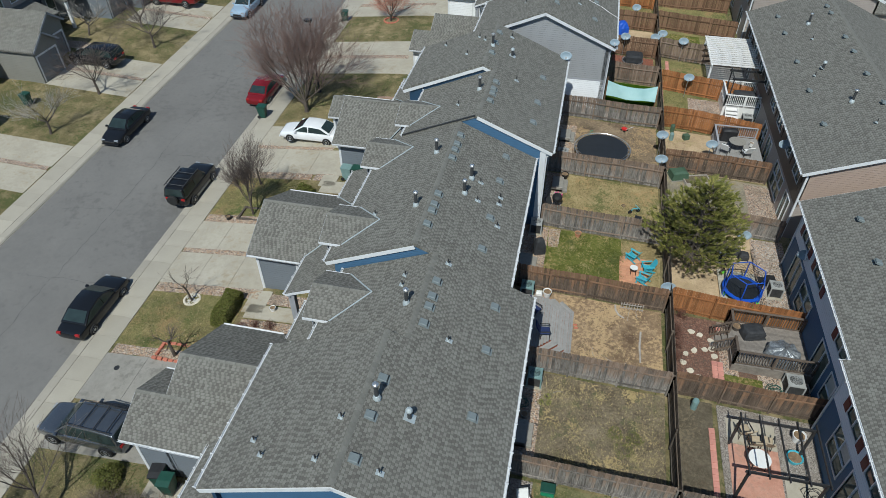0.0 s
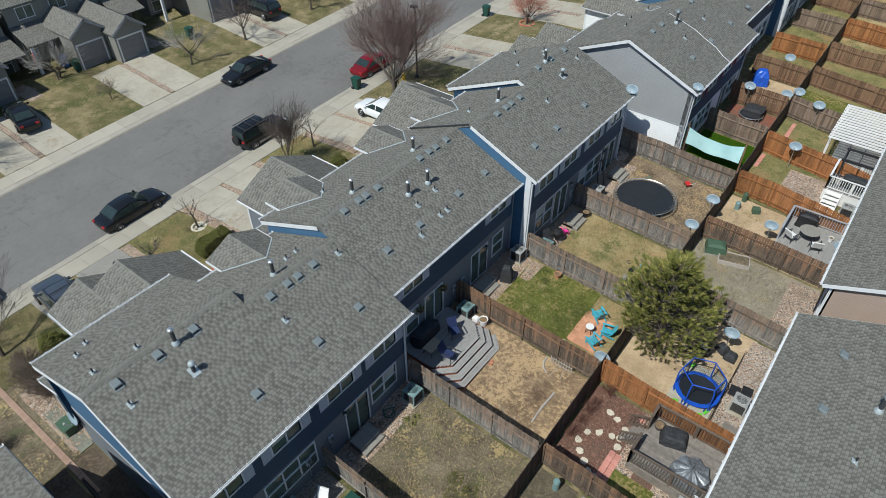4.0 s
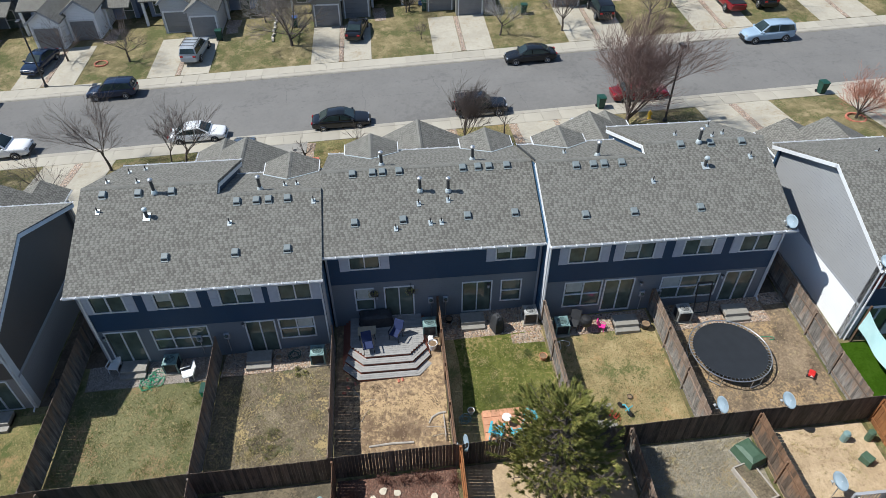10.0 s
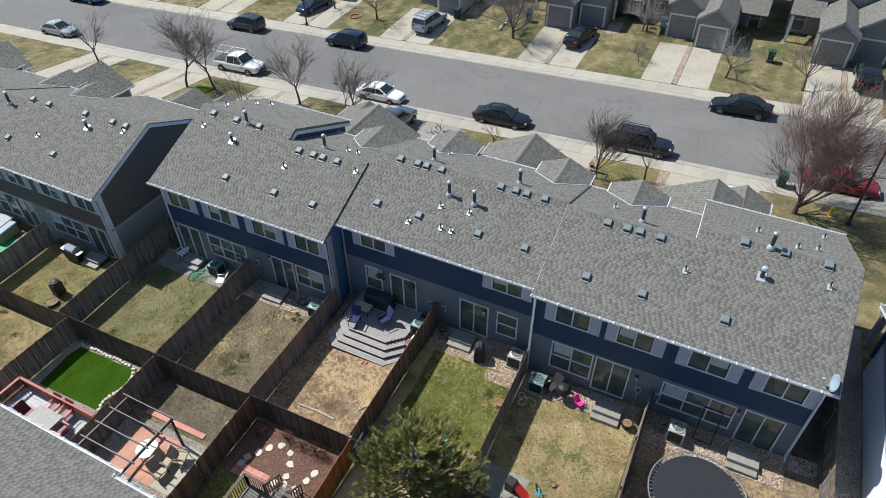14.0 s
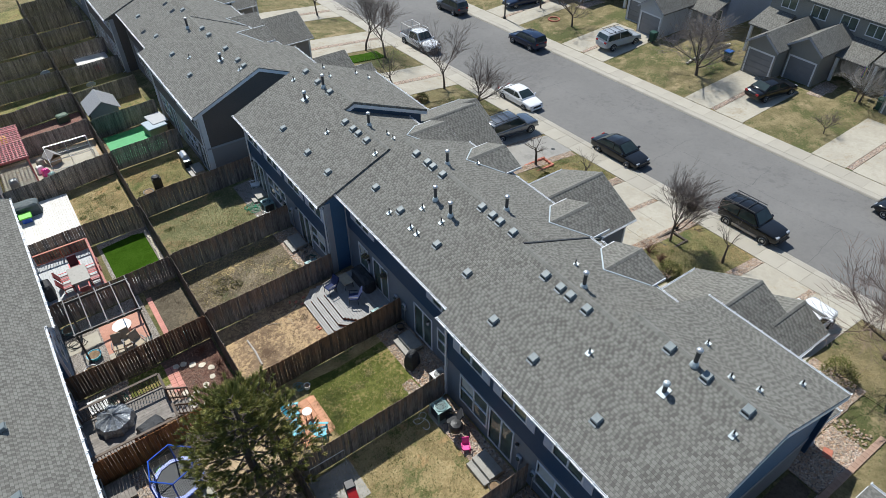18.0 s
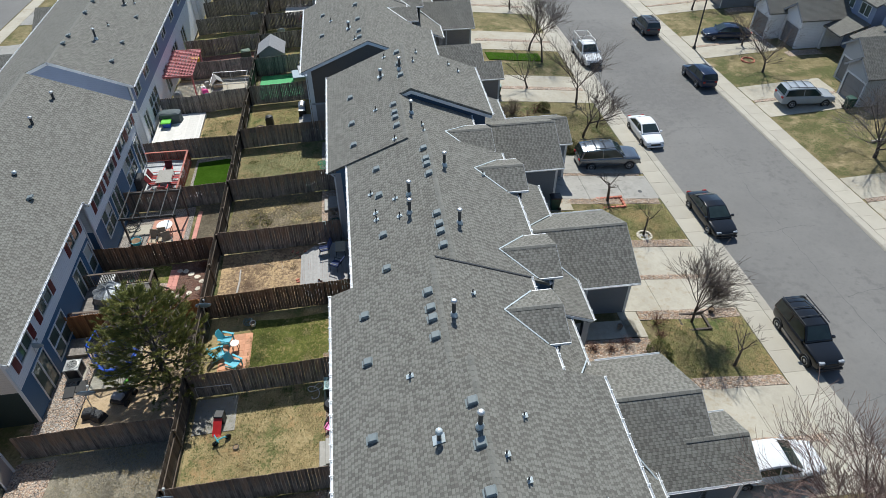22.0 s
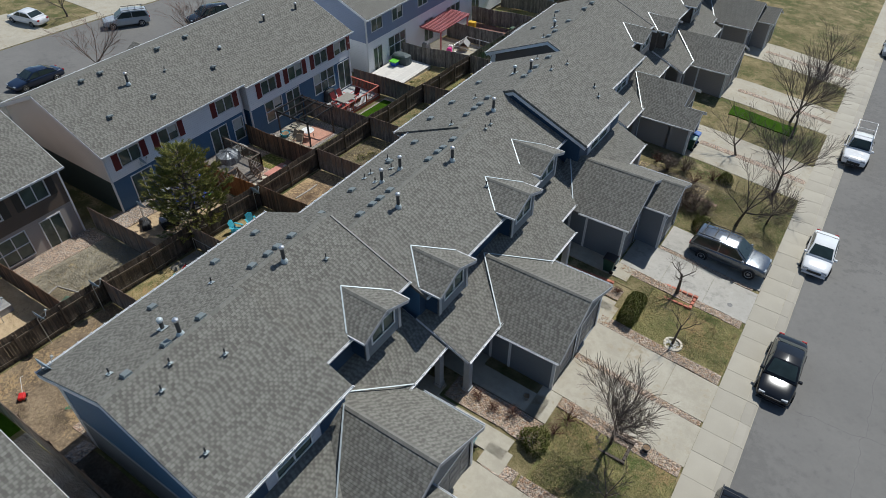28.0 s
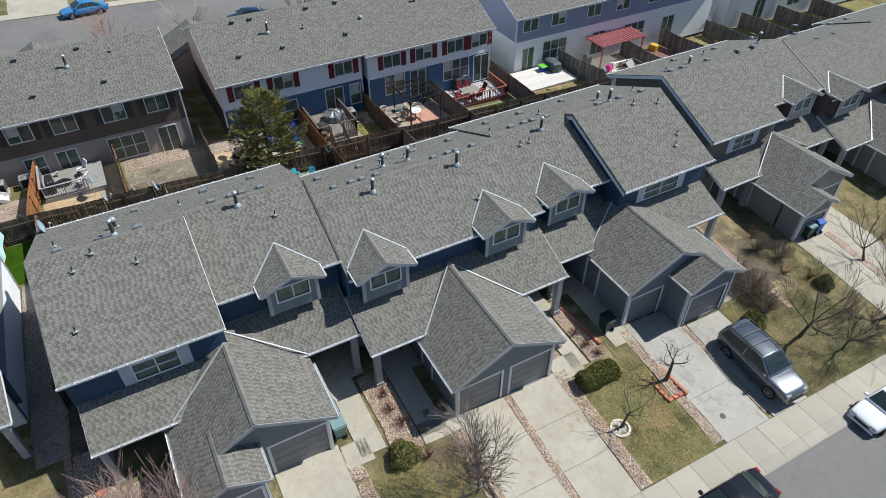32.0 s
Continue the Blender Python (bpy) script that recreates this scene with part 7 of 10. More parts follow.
    bm = B()
    box(bm, hx - 0.1, -W * 0.24, gap + 0.22, hx + 0.012, W * 0.24, belt[-1][1] - 0.02, 0.02)
    part("grille", bm, BLACKP, t)
    bm = B()
    box(bm, hx - 0.06, -W * 0.4, gap + 0.06, hx + 0.03, W * 0.4, gap + 0.2, 0.02)
    part("bumper", bm, mat if kind == "sedan" else BLACKP, t)
    if kind == "boxy":
        bm = lathe(B(), [(0.12, -0.1), (0.36, -0.1), (0.38, -0.06), (0.38, 0.06), (0.36, 0.1), (0.12, 0.1)], 18)
        bmesh.ops.transform(bm, matrix=Matrix.Translation((-hx - 0.11, 0.1, 0.95)) @ Matrix.Rotation(radians(90), 4, "Y"), verts=bm.verts)
        part("spare_wheel", bm, TYRE, t, "covered spare wheel on the tailgate")
        for s in (-1, 1):
            part("sill_cladding", box(B(), -hx * 0.42, s * (W / 2 - 0.02) - 0.03, gap + 0.02, hx * 0.42, s * (W / 2 - 0.02) + 0.03, gap + 0.2, 0.015), TANCLAD, t, "beige lower cladding")
    if kind == "pickup":
        bm = B()
        box(bm, -hx + 0.12, -W * 0.4, 1.085, -0.98, W * 0.4, 1.108)
        part("bed_liner", bm, BLACKP, t, "black truck bed liner")
    if rack:
        bm = B()
        rz = max(z for _, z in roof) + 0.08
        for s in (-1, 1):
            tube(bm, [(-hx + 0.3 if kind == "pickup" else roof[1][0] + 0.1, s * 0.68, rz + (0.15 if kind == "pickup" else 0)), (roof[-2][0], s * 0.68, rz + (0.15 if kind == "pickup" else 0))], 0.03, 6)
            if kind == "pickup":
                for px in (-hx + 0.3, -1.0, roof[-2][0]):
                    tube(bm, [(px, s * 0.68, 1.05), (px, s * 0.68, rz + 0.15)], 0.03, 6)
        for k in range(3):
            px = (-hx + 0.35 if kind == "pickup" else roof[1][0] + 0.3) + k * (1.5 if kind == "pickup" else 0.7)
            tube(bm, [(px, -0.68, rz + (0.15 if kind == "pickup" else 0)), (px, 0.68, rz + (0.15 if kind == "pickup" else 0))], 0.025, 6)
        part("roof_rack", bm, WHITEWOOD if kind == "pickup" else DKMETAL, t)
    return t


for a in (("sedan", P_BLACK, -24.75, -5.7, 90, "black sedan parked at the kerb"), ("sedan", P_WHITE, -24.68, -17.45, 90, "white older sedan parked at the kerb", False, 0.95), ("boxy", P_BLACK, -24.65, 6.0, 90, "black boxy SUV with roof rack and spare wheel at the kerb", True),
          ("pickup", P_WHITE, -24.75, -33.6, 90, "white pickup with a ladder rack at the kerb", True), ("sedan", P_RED, -24.9, 19.6, 90, "dark red sedan parked under the bare tree"), ("suv", surf("paint_slate_metallic", (0.15, 0.165, 0.182), (0.19, 0.207, 0.228), 1.5, 0.24, 0.75, 60, 0.0, 0, 0.8), -19.85, -13.2, 178, "dark metallic slate SUV with roof rails in the driveway", True),
          ("sedan", P_WHITE, -18.2, 13.2, 180, "white sedan parked in the driveway"), ("sedan", P_BLACK, -33.6, 12.0, -90, "black sedan parked across the street"), ("suv", P_NAVY, -33.7, -26.85, -90, "dark blue SUV parked across the street", False, 0.92),
          ("suv", P_GREY, -33.6, -40.1, -90, "dark grey SUV with roof rails across the street", True, 0.93), ("suv", P_SILVER, -40.4, -20.5, 175, "silver SUV in a driveway across the street", True), ("sedan", P_BLACK, -42.2, -4.4, 170, "black hatchback in a shaded driveway"),
          ("sedan", P_NAVY, -40.8, -35.8, -10, "dark blue sedan in a driveway across the street"), ("pickup", P_RED, -41.6, 34.4, 180, "red pickup in a driveway across the street"), ("suv", P_BLACK, -41.6, 38.0, 180, "black SUV in a driveway across the street"),
          ("suv", paint("ice_blue", (0.3, 0.4, 0.5)), -33.7, 35.0, -90, "pale blue SUV parked across the street"), ("sedan", P_TEAL, -41.8, -50.0, 0, "dark teal sedan in a driveway"), ("suv", P_BLACK, -42.0, 21.0, 180, "black SUV in a driveway across the street"), ("sedan", P_RED, -33.7, 52.0, -90, "dark red sedan parked up the street"),
          ("pickup", P_BLUE, -33.8, -66, -90, "blue pickup far down the street"), ("sedan", P_SILVER, -24.8, -60, 90, "silver sedan far down the street"),
          ("suv", P_SILVER, 46.5, -16.5, 60, "silver SUV on the street behind the east row", True), ("suv", P_BLACK, 40.2, -22.5, 80, "black SUV on the street behind the east row"), ("sedan", P_BLUE, 49.5, 13.0, 100, "blue sedan on the street behind the east row"), ("sedan", P_WHITE, 55.5, -10.5, 10, "white sedan in a driveway behind the east row"), ("sedan", P_NAVY, 40.3, -2.5, 90, "dark sedan behind the east row"), ("suv", P_BLACK, 40.2, -34, 90, "black SUV further along that street")):
    car(*a)
# ---------------------------------------------------------------- yard things
DARKFAB = surf("dark_cover", (0.018, 0.019, 0.022), (0.04, 0.042, 0.046), 5, 0.75, 0, 30, 0.01)
BLUECUSH = surf("navy_cushion", (0.012, 0.022, 0.075), (0.02, 0.035, 0.11), 6, 0.85, 0, 40, 0.004)
TURQ = surf("turquoise_paint", (0.05, 0.36, 0.46), (0.09, 0.45, 0.55), 5, 0.5, 0, 40, 0.002)
PALEBLUE = surf("dish_grey_blue", (0.23, 0.3, 0.35), (0.29, 0.365, 0.42), 5, 0.45, 0.0, 40, 0.001)
BLUEPL = surf("blue_plastic", (0.01, 0.07, 0.42), (0.02, 0.1, 0.55), 5, 0.4, 0, 40, 0.001)
REDPL = surf("red_plastic", (0.5, 0.02, 0.02), (0.65, 0.035, 0.03), 5, 0.4, 0, 40, 0.001)
PINKPL = surf("pink_plastic", (0.75, 0.03, 0.25), (0.85, 0.06, 0.34), 5, 0.4, 0, 40, 0.001)
GREENPL = surf("green_plastic", (0.01, 0.2, 0.1), (0.03, 0.3, 0.16), 5, 0.45, 0, 40, 0.001)
LIMEPL = surf("lime_plastic", (0.12, 0.5, 0.03), (0.18, 0.6, 0.05), 5, 0.45, 0, 40, 0.001)
UTILGREEN = surf("utility_green", (0.045, 0.09, 0.055), (0.075, 0.13, 0.085), 4, 0.6, 0, 30, 0.003)
BINGREEN = surf("bin_green", (0.008, 0.05, 0.035), (0.014, 0.07, 0.05), 5, 0.5, 0, 40, 0.002)
BINBLUE = surf("bin_blue", (0.012, 0.09, 0.35), (0.02, 0.12, 0.42), 5, 0.5, 0, 40, 0.002)
YELLOWP = surf("yellow_paint", (0.6, 0.36, 0.02), (0.7, 0.45, 0.04), 5, 0.5, 0, 40, 0.002)
ACM = surf("ac_housing", (0.34, 0.345, 0.33), (0.44, 0.445, 0.43), 6, 0.5, 0.2, 40, 0.002)
ACTEAL = surf("ac_teal", (0.16, 0.26, 0.26), (0.22, 0.33, 0.32), 6, 0.5, 0.1, 40, 0.002)
ACGRILL = surf("ac_grille", (0.06, 0.06, 0.06), (0.1, 0.1, 0.1), 6, 0.55, 0.5, 40, 0.003)
GREENPAD = ground_mat("grey_green_pad", [(0.17, 0.172, 0.14), (0.21, 0.212, 0.175), (0.25, 0.25, 0.21)], 0.8, 8, None, 0.3, 0.5, 0.6, 90, 0.02)
STONE = surf("flagstone", (0.52, 0.46, 0.36), (0.68, 0.62, 0.5), 5, 0.85, 0, 30, 0.006, 0.1)
PINKBRICK = surf("salmon_paver", (0.5, 0.21, 0.165), (0.62, 0.3, 0.24), 6, 0.85, 0, 40, 0.006, 0.12)
BRICKM = surf("red_brick", (0.42, 0.13, 0.08), (0.56, 0.21, 0.14), 6, 0.85, 0, 40, 0.006, 0.15)
LOGM = surf("grey_log", (0.3, 0.27, 0.24), (0.46, 0.42, 0.37), 5, 0.9, 0, 40, 0.008, 0.1)
RUST = surf("deck_riser", (0.22, 0.075, 0.045), (0.3, 0.11, 0.07), 5, 0.7, 0, 40, 0.004)
MATBLACK = surf("trampoline_mat", (0.012, 0.015, 0.019), (0.02, 0.024, 0.03), 2, 0.6, 0, 50, 0.002)
CLOTH = surf("turquoise_cloth", (0.36, 0.6, 0.6), (0.5, 0.72, 0.71), 1.2, 0.8, 0, 30, 0.01)
WHITEPL = surf("white_plastic", (0.7, 0.7, 0.68), (0.8, 0.8, 0.78), 4, 0.45, 0, 40, 0.001)
TARP = surf("grey_tarp", (0.2, 0.21, 0.22), (0.32, 0.33, 0.34), 7, 0.4, 0.2, 30, 0.02)
TANW = surf("plain_wood", (0.34, 0.27, 0.18), (0.46, 0.38, 0.27), 5, 0.8, 0, 40, 0.004, 0.1)


def spot(x, y, deg=0.0, lift=0.0):
    return Matrix.Translation((x, y, grade(x, y) + lift)) @ Matrix.Rotation(radians(deg), 4, "Z")


def ac_unit(x, y, deg=0, body=ACM, s=0.34, lift=0.0):
    t = thing("air_conditioner", "pale square air conditioner unit on a concrete pad" if body is ACM else "teal square air conditioner unit on a concrete pad", "air conditioner", "air conditioners", at=spot(x, y, deg, lift))
    part("pad", box(B(), -s - 0.1, -s - 0.1, -0.1, s + 0.1, s + 0.1, 0.1, 0.01), CONCRETE, t, "concrete pad")
    for sx in (-1, 1):
        for sy in (-1, 1):
            part("corner_post", box(B(), sx * s - 0.035, sy * s - 0.035, 0.1, sx * s + 0.035, sy * s + 0.035, 0.82), body, t)
    bm = B()
    for k in range(9):
        z = 0.16 + k * 0.075
        box(bm, -s + 0.01, -s + 0.01, z, s - 0.01, s - 0.01, z + 0.045)
    part("coil", bm, ACGRILL, t, "dark louvred coil")["kind"] = "stuff"
    bm = B()
    lathe(bm, [(s * 1.0, 0.8), (s * 1.0, 0.86), (s * 0.78, 0.88), (s * 0.76, 0.82)], 20)
    box(bm, -s - 0.02, -s - 0.02, 0.78, s + 0.02, s + 0.02, 0.83)
    part("top_cover", bm, body, t)
    bm = B()
    for k in range(6):
        hoop(bm, [(s * (0.12 + 0.11 * k), 0.87), (s * (0.16 + 0.11 * k), 0.87), (s * (0.16 + 0.11 * k), 0.885), (s * (0.12 + 0.11 * k), 0.885)], 16)
    part("fan_guard", bm, body, t, "round wire fan guard")
    part("fan", lathe(B(), [(0.02, 0.846), (s * 0.75, 0.846), (s * 0.75, 0.834), (0.02, 0.834)], 18), BLACKP, t, "dark fan well")
    return t


def door_step(x, y, w=1.3, n=2, d=0.75):
    t = thing("door_step", "concrete steps below the sliding door", "steps", "rear door steps", at=spot(x, y))
    for k in range(n):
        part("step", box(B(), -d / 2, -w / 2, -0.1, d / 2 + 0.3 * (n - 1 - k), w / 2, 0.19 * (k + 1), 0.015), CONC_DK, t)
    return t


def seat_chair(x, y, deg, frame_m, seat_m, label, lift=0.0, lean=0.25):
    """A patio armchair: seat, back, arms, four legs."""
    t = thing("patio_chair", label, "chair", "patio chairs", at=spot(x, y, deg, lift))
    for sx in (-1, 1):
        for yy in (-0.24, 0.24):
            part("leg", tube(B(), [(sx * 0.27, yy, 0), (sx * 0.25, yy * 0.95, 0.42)], 0.018, 6), frame_m, t)
        part("armrest", box(B(), sx * 0.29 - 0.03, -0.27, 0.6, sx * 0.29 + 0.03, 0.26, 0.63, 0.008), frame_m, t)
        part("arm_support", tube(B(), [(sx * 0.28, -0.23, 0.4), (sx * 0.29, -0.23, 0.6)], 0.016, 6), frame_m, t)
    part("seat", box(B(), -0.26, -0.26, 0.38, 0.26, 0.25, 0.46, 0.025), seat_m, t)
    bm = B()
    prism(bm, [(-0.26, 0.22, 0.42), (-0.26, 0.28, 0.4), (-0.26, 0.28 + lean, 0.95), (-0.26, 0.22 + lean, 0.97)], (0.52, 0, 0))
    part("backrest", bm, seat_m, t)
    return t


def adirondack(x, y, deg, mat=TURQ, label="turquoise slatted garden armchair on the terracotta patio"):
    t = thing("garden_chair", label, "chair", "turquoise garden chairs", at=spot(x, y, deg, 0.05) @ Matrix.Scale(0.86, 4))
    for k in range(5):
        yy = -0.28 + k * 0.115
        part("seat_slat", box(B(), -0.27, yy, 0.36 - k * 0.03, 0.27, yy + 0.095, 0.385 - k * 0.03, 0.004), mat, t)
    for k in range(5):
        xx = -0.26 + k * 0.107
        h = 0.62 + 0.1 * math.sin((k + 0.5) / 5 * math.pi)
        bm = B()
        prism(bm, [(xx, 0.28, 0.22), (xx, 0.305, 0.22), (xx, 0.305 + h * 0.42, 0.22 + h), (xx, 0.28 + h * 0.42, 0.22 + h)], (0.092, 0, 0))
        part("back_slat", bm, mat, t)
    for sx in (-1, 1):
        part("armrest", box(B(), sx * 0.34 - 0.065, -0.36, 0.55, sx * 0.34 + 0.065, 0.42, 0.575, 0.006), mat, t)
        part("front_leg", box(B(), sx * 0.3 - 0.02, -0.3, 0, sx * 0.3 + 0.02, -0.21, 0.55), mat, t)
        bm = B()
        prism(bm, [(sx * 0.3 - 0.02, -0.26, 0.25), (sx * 0.3 - 0.02, -0.26, 0.36), (sx * 0.3 - 0.02, 0.55, 0.1), (sx * 0.3 - 0.02, 0.55, 0.0)], (0.04, 0, 0))
        part("side_rail", bm, mat, t)
    return t


def table(x, y, w, d, h, mat, label, deg=0, lift=0.0, leg_m=None, rnd_top=False):
    t = thing("patio_table", label, "table", at=spot(x, y, deg, lift))
    if rnd_top:
        bm = lathe(B(), [(w / 2 - 0.02, h - 0.03), (w / 2, h - 0.02), (w / 2, h - 0.005), (w / 2 - 0.01, h)], 24)
    else:
        bm = box(B(), -w / 2, -d / 2, h - 0.035, w / 2, d / 2, h, 0.008)
    part("tabletop", bm, mat, t)
    k = 0.33 if rnd_top else 0.44
    for sx in (-1, 1):
        for sy in (-1, 1):
            part("leg", tube(B(), [(sx * w * k, sy * d * k, 0), (sx * w * k * 0.9, sy * d * k * 0.9, h - 0.03)], 0.02, 6), leg_m or mat, t)
    return t


def shroud(name, x, y, w, d, h, mat, label, category, deg=0, lift=0.0, seed=1, taper=0.8):
    """Something under a draped cover: a lumpy closed form."""
    rnd = random.Random(seed)
    bm = B()
    n, st = 16, []
    for lev, (z, k) in enumerate(((0.0, 1.04), (0.25, 1.0), (0.6, 0.96), (0.85, taper + 0.08), (0.97, taper * 0.8), (1.0, taper * 0.4))):
        ring = []
        for i in range(n):
            a = 2 * math.pi * i / n
            c, s_ = math.cos(a), math.sin(a)
            q = max(abs(c), abs(s_)) ** 0.75
            f = k * (1 + rnd.uniform(-0.05, 0.05)) / q
            ring.append((c * f * w / 2 * 0.93, s_ * f * d / 2 * 0.93, h * z + rnd.uniform(-0.02, 0.02) * (lev > 0)))
        st.append(ring)
    loft(bm, st)
    return lone(name, bm, mat, label, category, at=spot(x, y, deg, lift))


def trampoline(x, y, r, h, net=False, lift=0.0, label="large round trampoline with black mat and grey rim"):
    t = thing("trampoline", label, "trampoline", at=spot(x, y, 0, lift))
    part("mat", lathe(B(), [(0.02, h - 0.02), (r * 0.5, h - 0.025), (r * 0.91, h - 0.005), (r * 0.91, h + 0.005), (0.02, h - 0.01)], 40), MATBLACK, t, "taut black mat")
    ring = [(r * math.cos(2 * math.pi * k / 40), r * math.sin(2 * math.pi * k / 40), h) for k in range(41)]
    part("rim", tube(B(), ring, 0.03, 6, cap=False), METAL if not net else BLUEPL, t)
    for k in range(64 if not net else 36):
        a = 2 * math.pi * k / (64 if not net else 36)
        c, s = math.cos(a), math.sin(a)
        part("spring", tube(B(), [(c * r * 0.9, s * r * 0.9, h), (c * r, s * r, h + 0.005)], 0.016, 4), METAL if not net else DKMETAL, t)
    for k in range(6):
        a = 2 * math.pi * (k + 0.3) / 6
        pts = [(r * math.cos(a - 0.16), r * math.sin(a - 0.16), h), (r * 1.0 * math.cos(a - 0.15), r * math.sin(a - 0.15), 0.03), (r * math.cos(a + 0.15), r * math.sin(a + 0.15), 0.03), (r * math.cos(a + 0.16), r * math.sin(a + 0.16), h)]
        part("leg", tube(B(), pts, 0.025, 6), METAL if not net else BLUEPL, t)
        if net:
            part("net_pole", tube(B(), [(r * 1.02 * math.cos(a), r * 1.02 * math.sin(a), 0.05), (r * 1.02 * math.cos(a), r * 1.02 * math.sin(a), h + 0.9), (r * 0.93 * math.cos(a), r * 0.93 * math.sin(a), h + 1.25)], 0.035, 6), BLUEPL, t, "padded blue pole")
            b = 2 * math.pi * (k + 1.3) / 6
            part("net_rail", tube(B(), [(r * 0.93 * math.cos(a), r * 0.93 * math.sin(a), h + 1.25), (r * 0.93 * math.cos(b), r * 0.93 * math.sin(b), h + 1.25)], 0.03, 6), BLUEPL, t)
    if net:
        bm = B()
        hoop(bm, [(r * 0.86, h + 0.01), (r * 1.02, h + 0.01), (r * 1.02, h + 0.05), (r * 0.86, h + 0.05)], 12)
        part("edge_pad", bm, BLUEPL, t, "blue edge pad")
        bm = B()
        for k in range(6):
            a, b = 2 * math.pi * (k + 0.3) / 6, 2 * math.pi * (k + 1.3) / 6
            for j in range(1, 12):
                f = j / 12
                p = Vector((r * 0.95 * (math.cos(a) * (1 - f) + math.cos(b) * f), r * 0.95 * (math.sin(a) * (1 - f) + math.sin(b) * f), h))
                tube(bm, [p, p * 0.98 + Vector((0, 0, 1.25 + 0.02 * h))], 0.006, 3, cap=False)
            for j in range(1, 9):
                z = h + 1.25 * j / 9
                tube(bm, [(r * 0.94 * math.cos(a), r * 0.94 * math.sin(a), z), (r * 0.94 * math.cos(b), r * 0.94 * math.sin(b), z)], 0.006, 3, cap=False)
        part("safety_net", bm, MATBLACK, t, "black mesh safety net")["kind"] = "stuff"
    return t


def dish(x, y, z, deg, post=None, s=0.36):
    """A satellite dish facing the bearing deg (0 = +x), on a post or bracket."""
    t = thing("satellite_dish", "grey-blue oval satellite dish on a post at the fence" if post else "grey-blue oval satellite dish fixed to the roof edge", "satellite dish", "satellite dishes", at=Matrix.Translation((x, y, z)) @ Matrix.Rotation(radians(deg), 4, "Z"))
    bm = B()
    rings = []
    tilt = Matrix.Rotation(radians(-34), 4, "Y")
    for side in (0, 1):
        for rr in ((0.06, 0.4, 0.75, 1.0) if side == 0 else (1.0, 0.75, 0.4, 0.06)):
            rings.append([tuple(tilt @ Vector((s * 0.84 * rr * math.cos(2 * math.pi * k / 20), s * 1.18 * rr * math.sin(2 * math.pi * k / 20), 0.1 * rr * rr - (0.012 if side else 0)))) for k in range(20)])
    loft(bm, rings)
    for f in bm.faces:
        f.smooth = True
    # the bowl opens towards +x and up
    bmesh.ops.transform(bm, matrix=Matrix.Rotation(radians(104), 4, "Y"), verts=bm.verts)
    part("reflector", bm, PALEBLUE, t)
    part("feed_arm", tube(B(), [(0.02, 0, -0.3), (0.35, 0, -0.22), (0.46, 0, 0.05)], 0.016, 6), METAL, t)
    part("receiver", box(B(), 0.42, -0.06, 0.02, 0.52, 0.06, 0.12, 0.015), ACM, t)
    L = post if post else 0.35
    part("mast", tube(B(), [(-0.06, 0, -L), (-0.06, 0, -0.12), (0.0, 0, 0.0)], 0.024, 8), METAL, t)
    return t


def wheelie_bin(x, y, deg, mat, lid):
    t = thing("wheelie_bin", "tall plastic wheeled rubbish bin with hinged lid", "rubbish bin", "wheeled bins", at=spot(x, y, deg, 0.03))
    bm = B()
    loft(bm, [[(-0.23, -0.25, 0.05), (0.23, -0.25, 0.05), (0.23, 0.25, 0.05), (-0.23, 0.25, 0.05)], [(-0.3, -0.34, 0.98), (0.3, -0.34, 0.98), (0.3, 0.34, 0.98), (-0.3, 0.34, 0.98)]])
    part("body", bm, mat, t)
    bm = B()
    prism(bm, [(-0.32, -0.37, 0.98), (-0.32, -0.37, 1.03), (-0.32, -0.1, 1.08), (-0.32, 0.36, 1.06), (-0.32, 0.38, 0.98)], (0.64, 0, 0))
    part("lid", bm, lid, t)
    for sx in (-1, 1):
        part("wheel", bmesh_wheel(0.13, 0.06, sx * 0.27, 0.27), TYRE, t)
    part("handle", tube(B(), [(-0.24, 0.4, 0.98), (0.24, 0.4, 0.98)], 0.018, 6), mat, t)
    return t


def bmesh_wheel(r, w, x, y):
    bm = lathe(B(), [(r * 0.3, -w / 2), (r, -w / 2), (r, w / 2), (r * 0.3, w / 2)], 14)
    bmesh.ops.transform(bm, matrix=Matrix.Translation((x, y, r)) @ Matrix.Rotation(radians(90), 4, "Y"), verts=bm.verts)
    return bm


def deck(x0, y0, x1, y1, z, mat, label, board=0.14, along="y", riser=RUST, skirt=True):
    """A raised deck: boards as parts, a frame below."""
    t = thing("deck", label, "deck", "garden decks")
    if along == "y":
        n = int((x1 - x0) / board)
        for k in range(n):
            xa = x0 + (x1 - x0) * k / n
            part("board", box(B(), xa + 0.004, y0, z - 0.035, xa + (x1 - x0) / n - 0.004, y1, z), mat, t)
    else:
        n = int((y1 - y0) / board)
        for k in range(n):
            ya = y0 + (y1 - y0) * k / n
            part("board", box(B(), x0, ya + 0.004, z - 0.035, x1, ya + (y1 - y0) / n - 0.004, z), mat, t)
    zg = min(grade(x0, y0), grade(x1, y0)) - 0.1
    if skirt:
        for a in ((x0, y0 + 0.02, x1, y0 + 0.05), (x0, y1 - 0.05, x1, y1 - 0.02), (x0 + 0.02, y0 + 0.05, x0 + 0.05, y1 - 0.05), (x1 - 0.05, y0 + 0.05, x1 - 0.02, y1 - 0.05)):
            part("rim_joist", box(B(), a[0], a[1], zg, a[2], a[3], z - 0.037), riser, t)
    return t


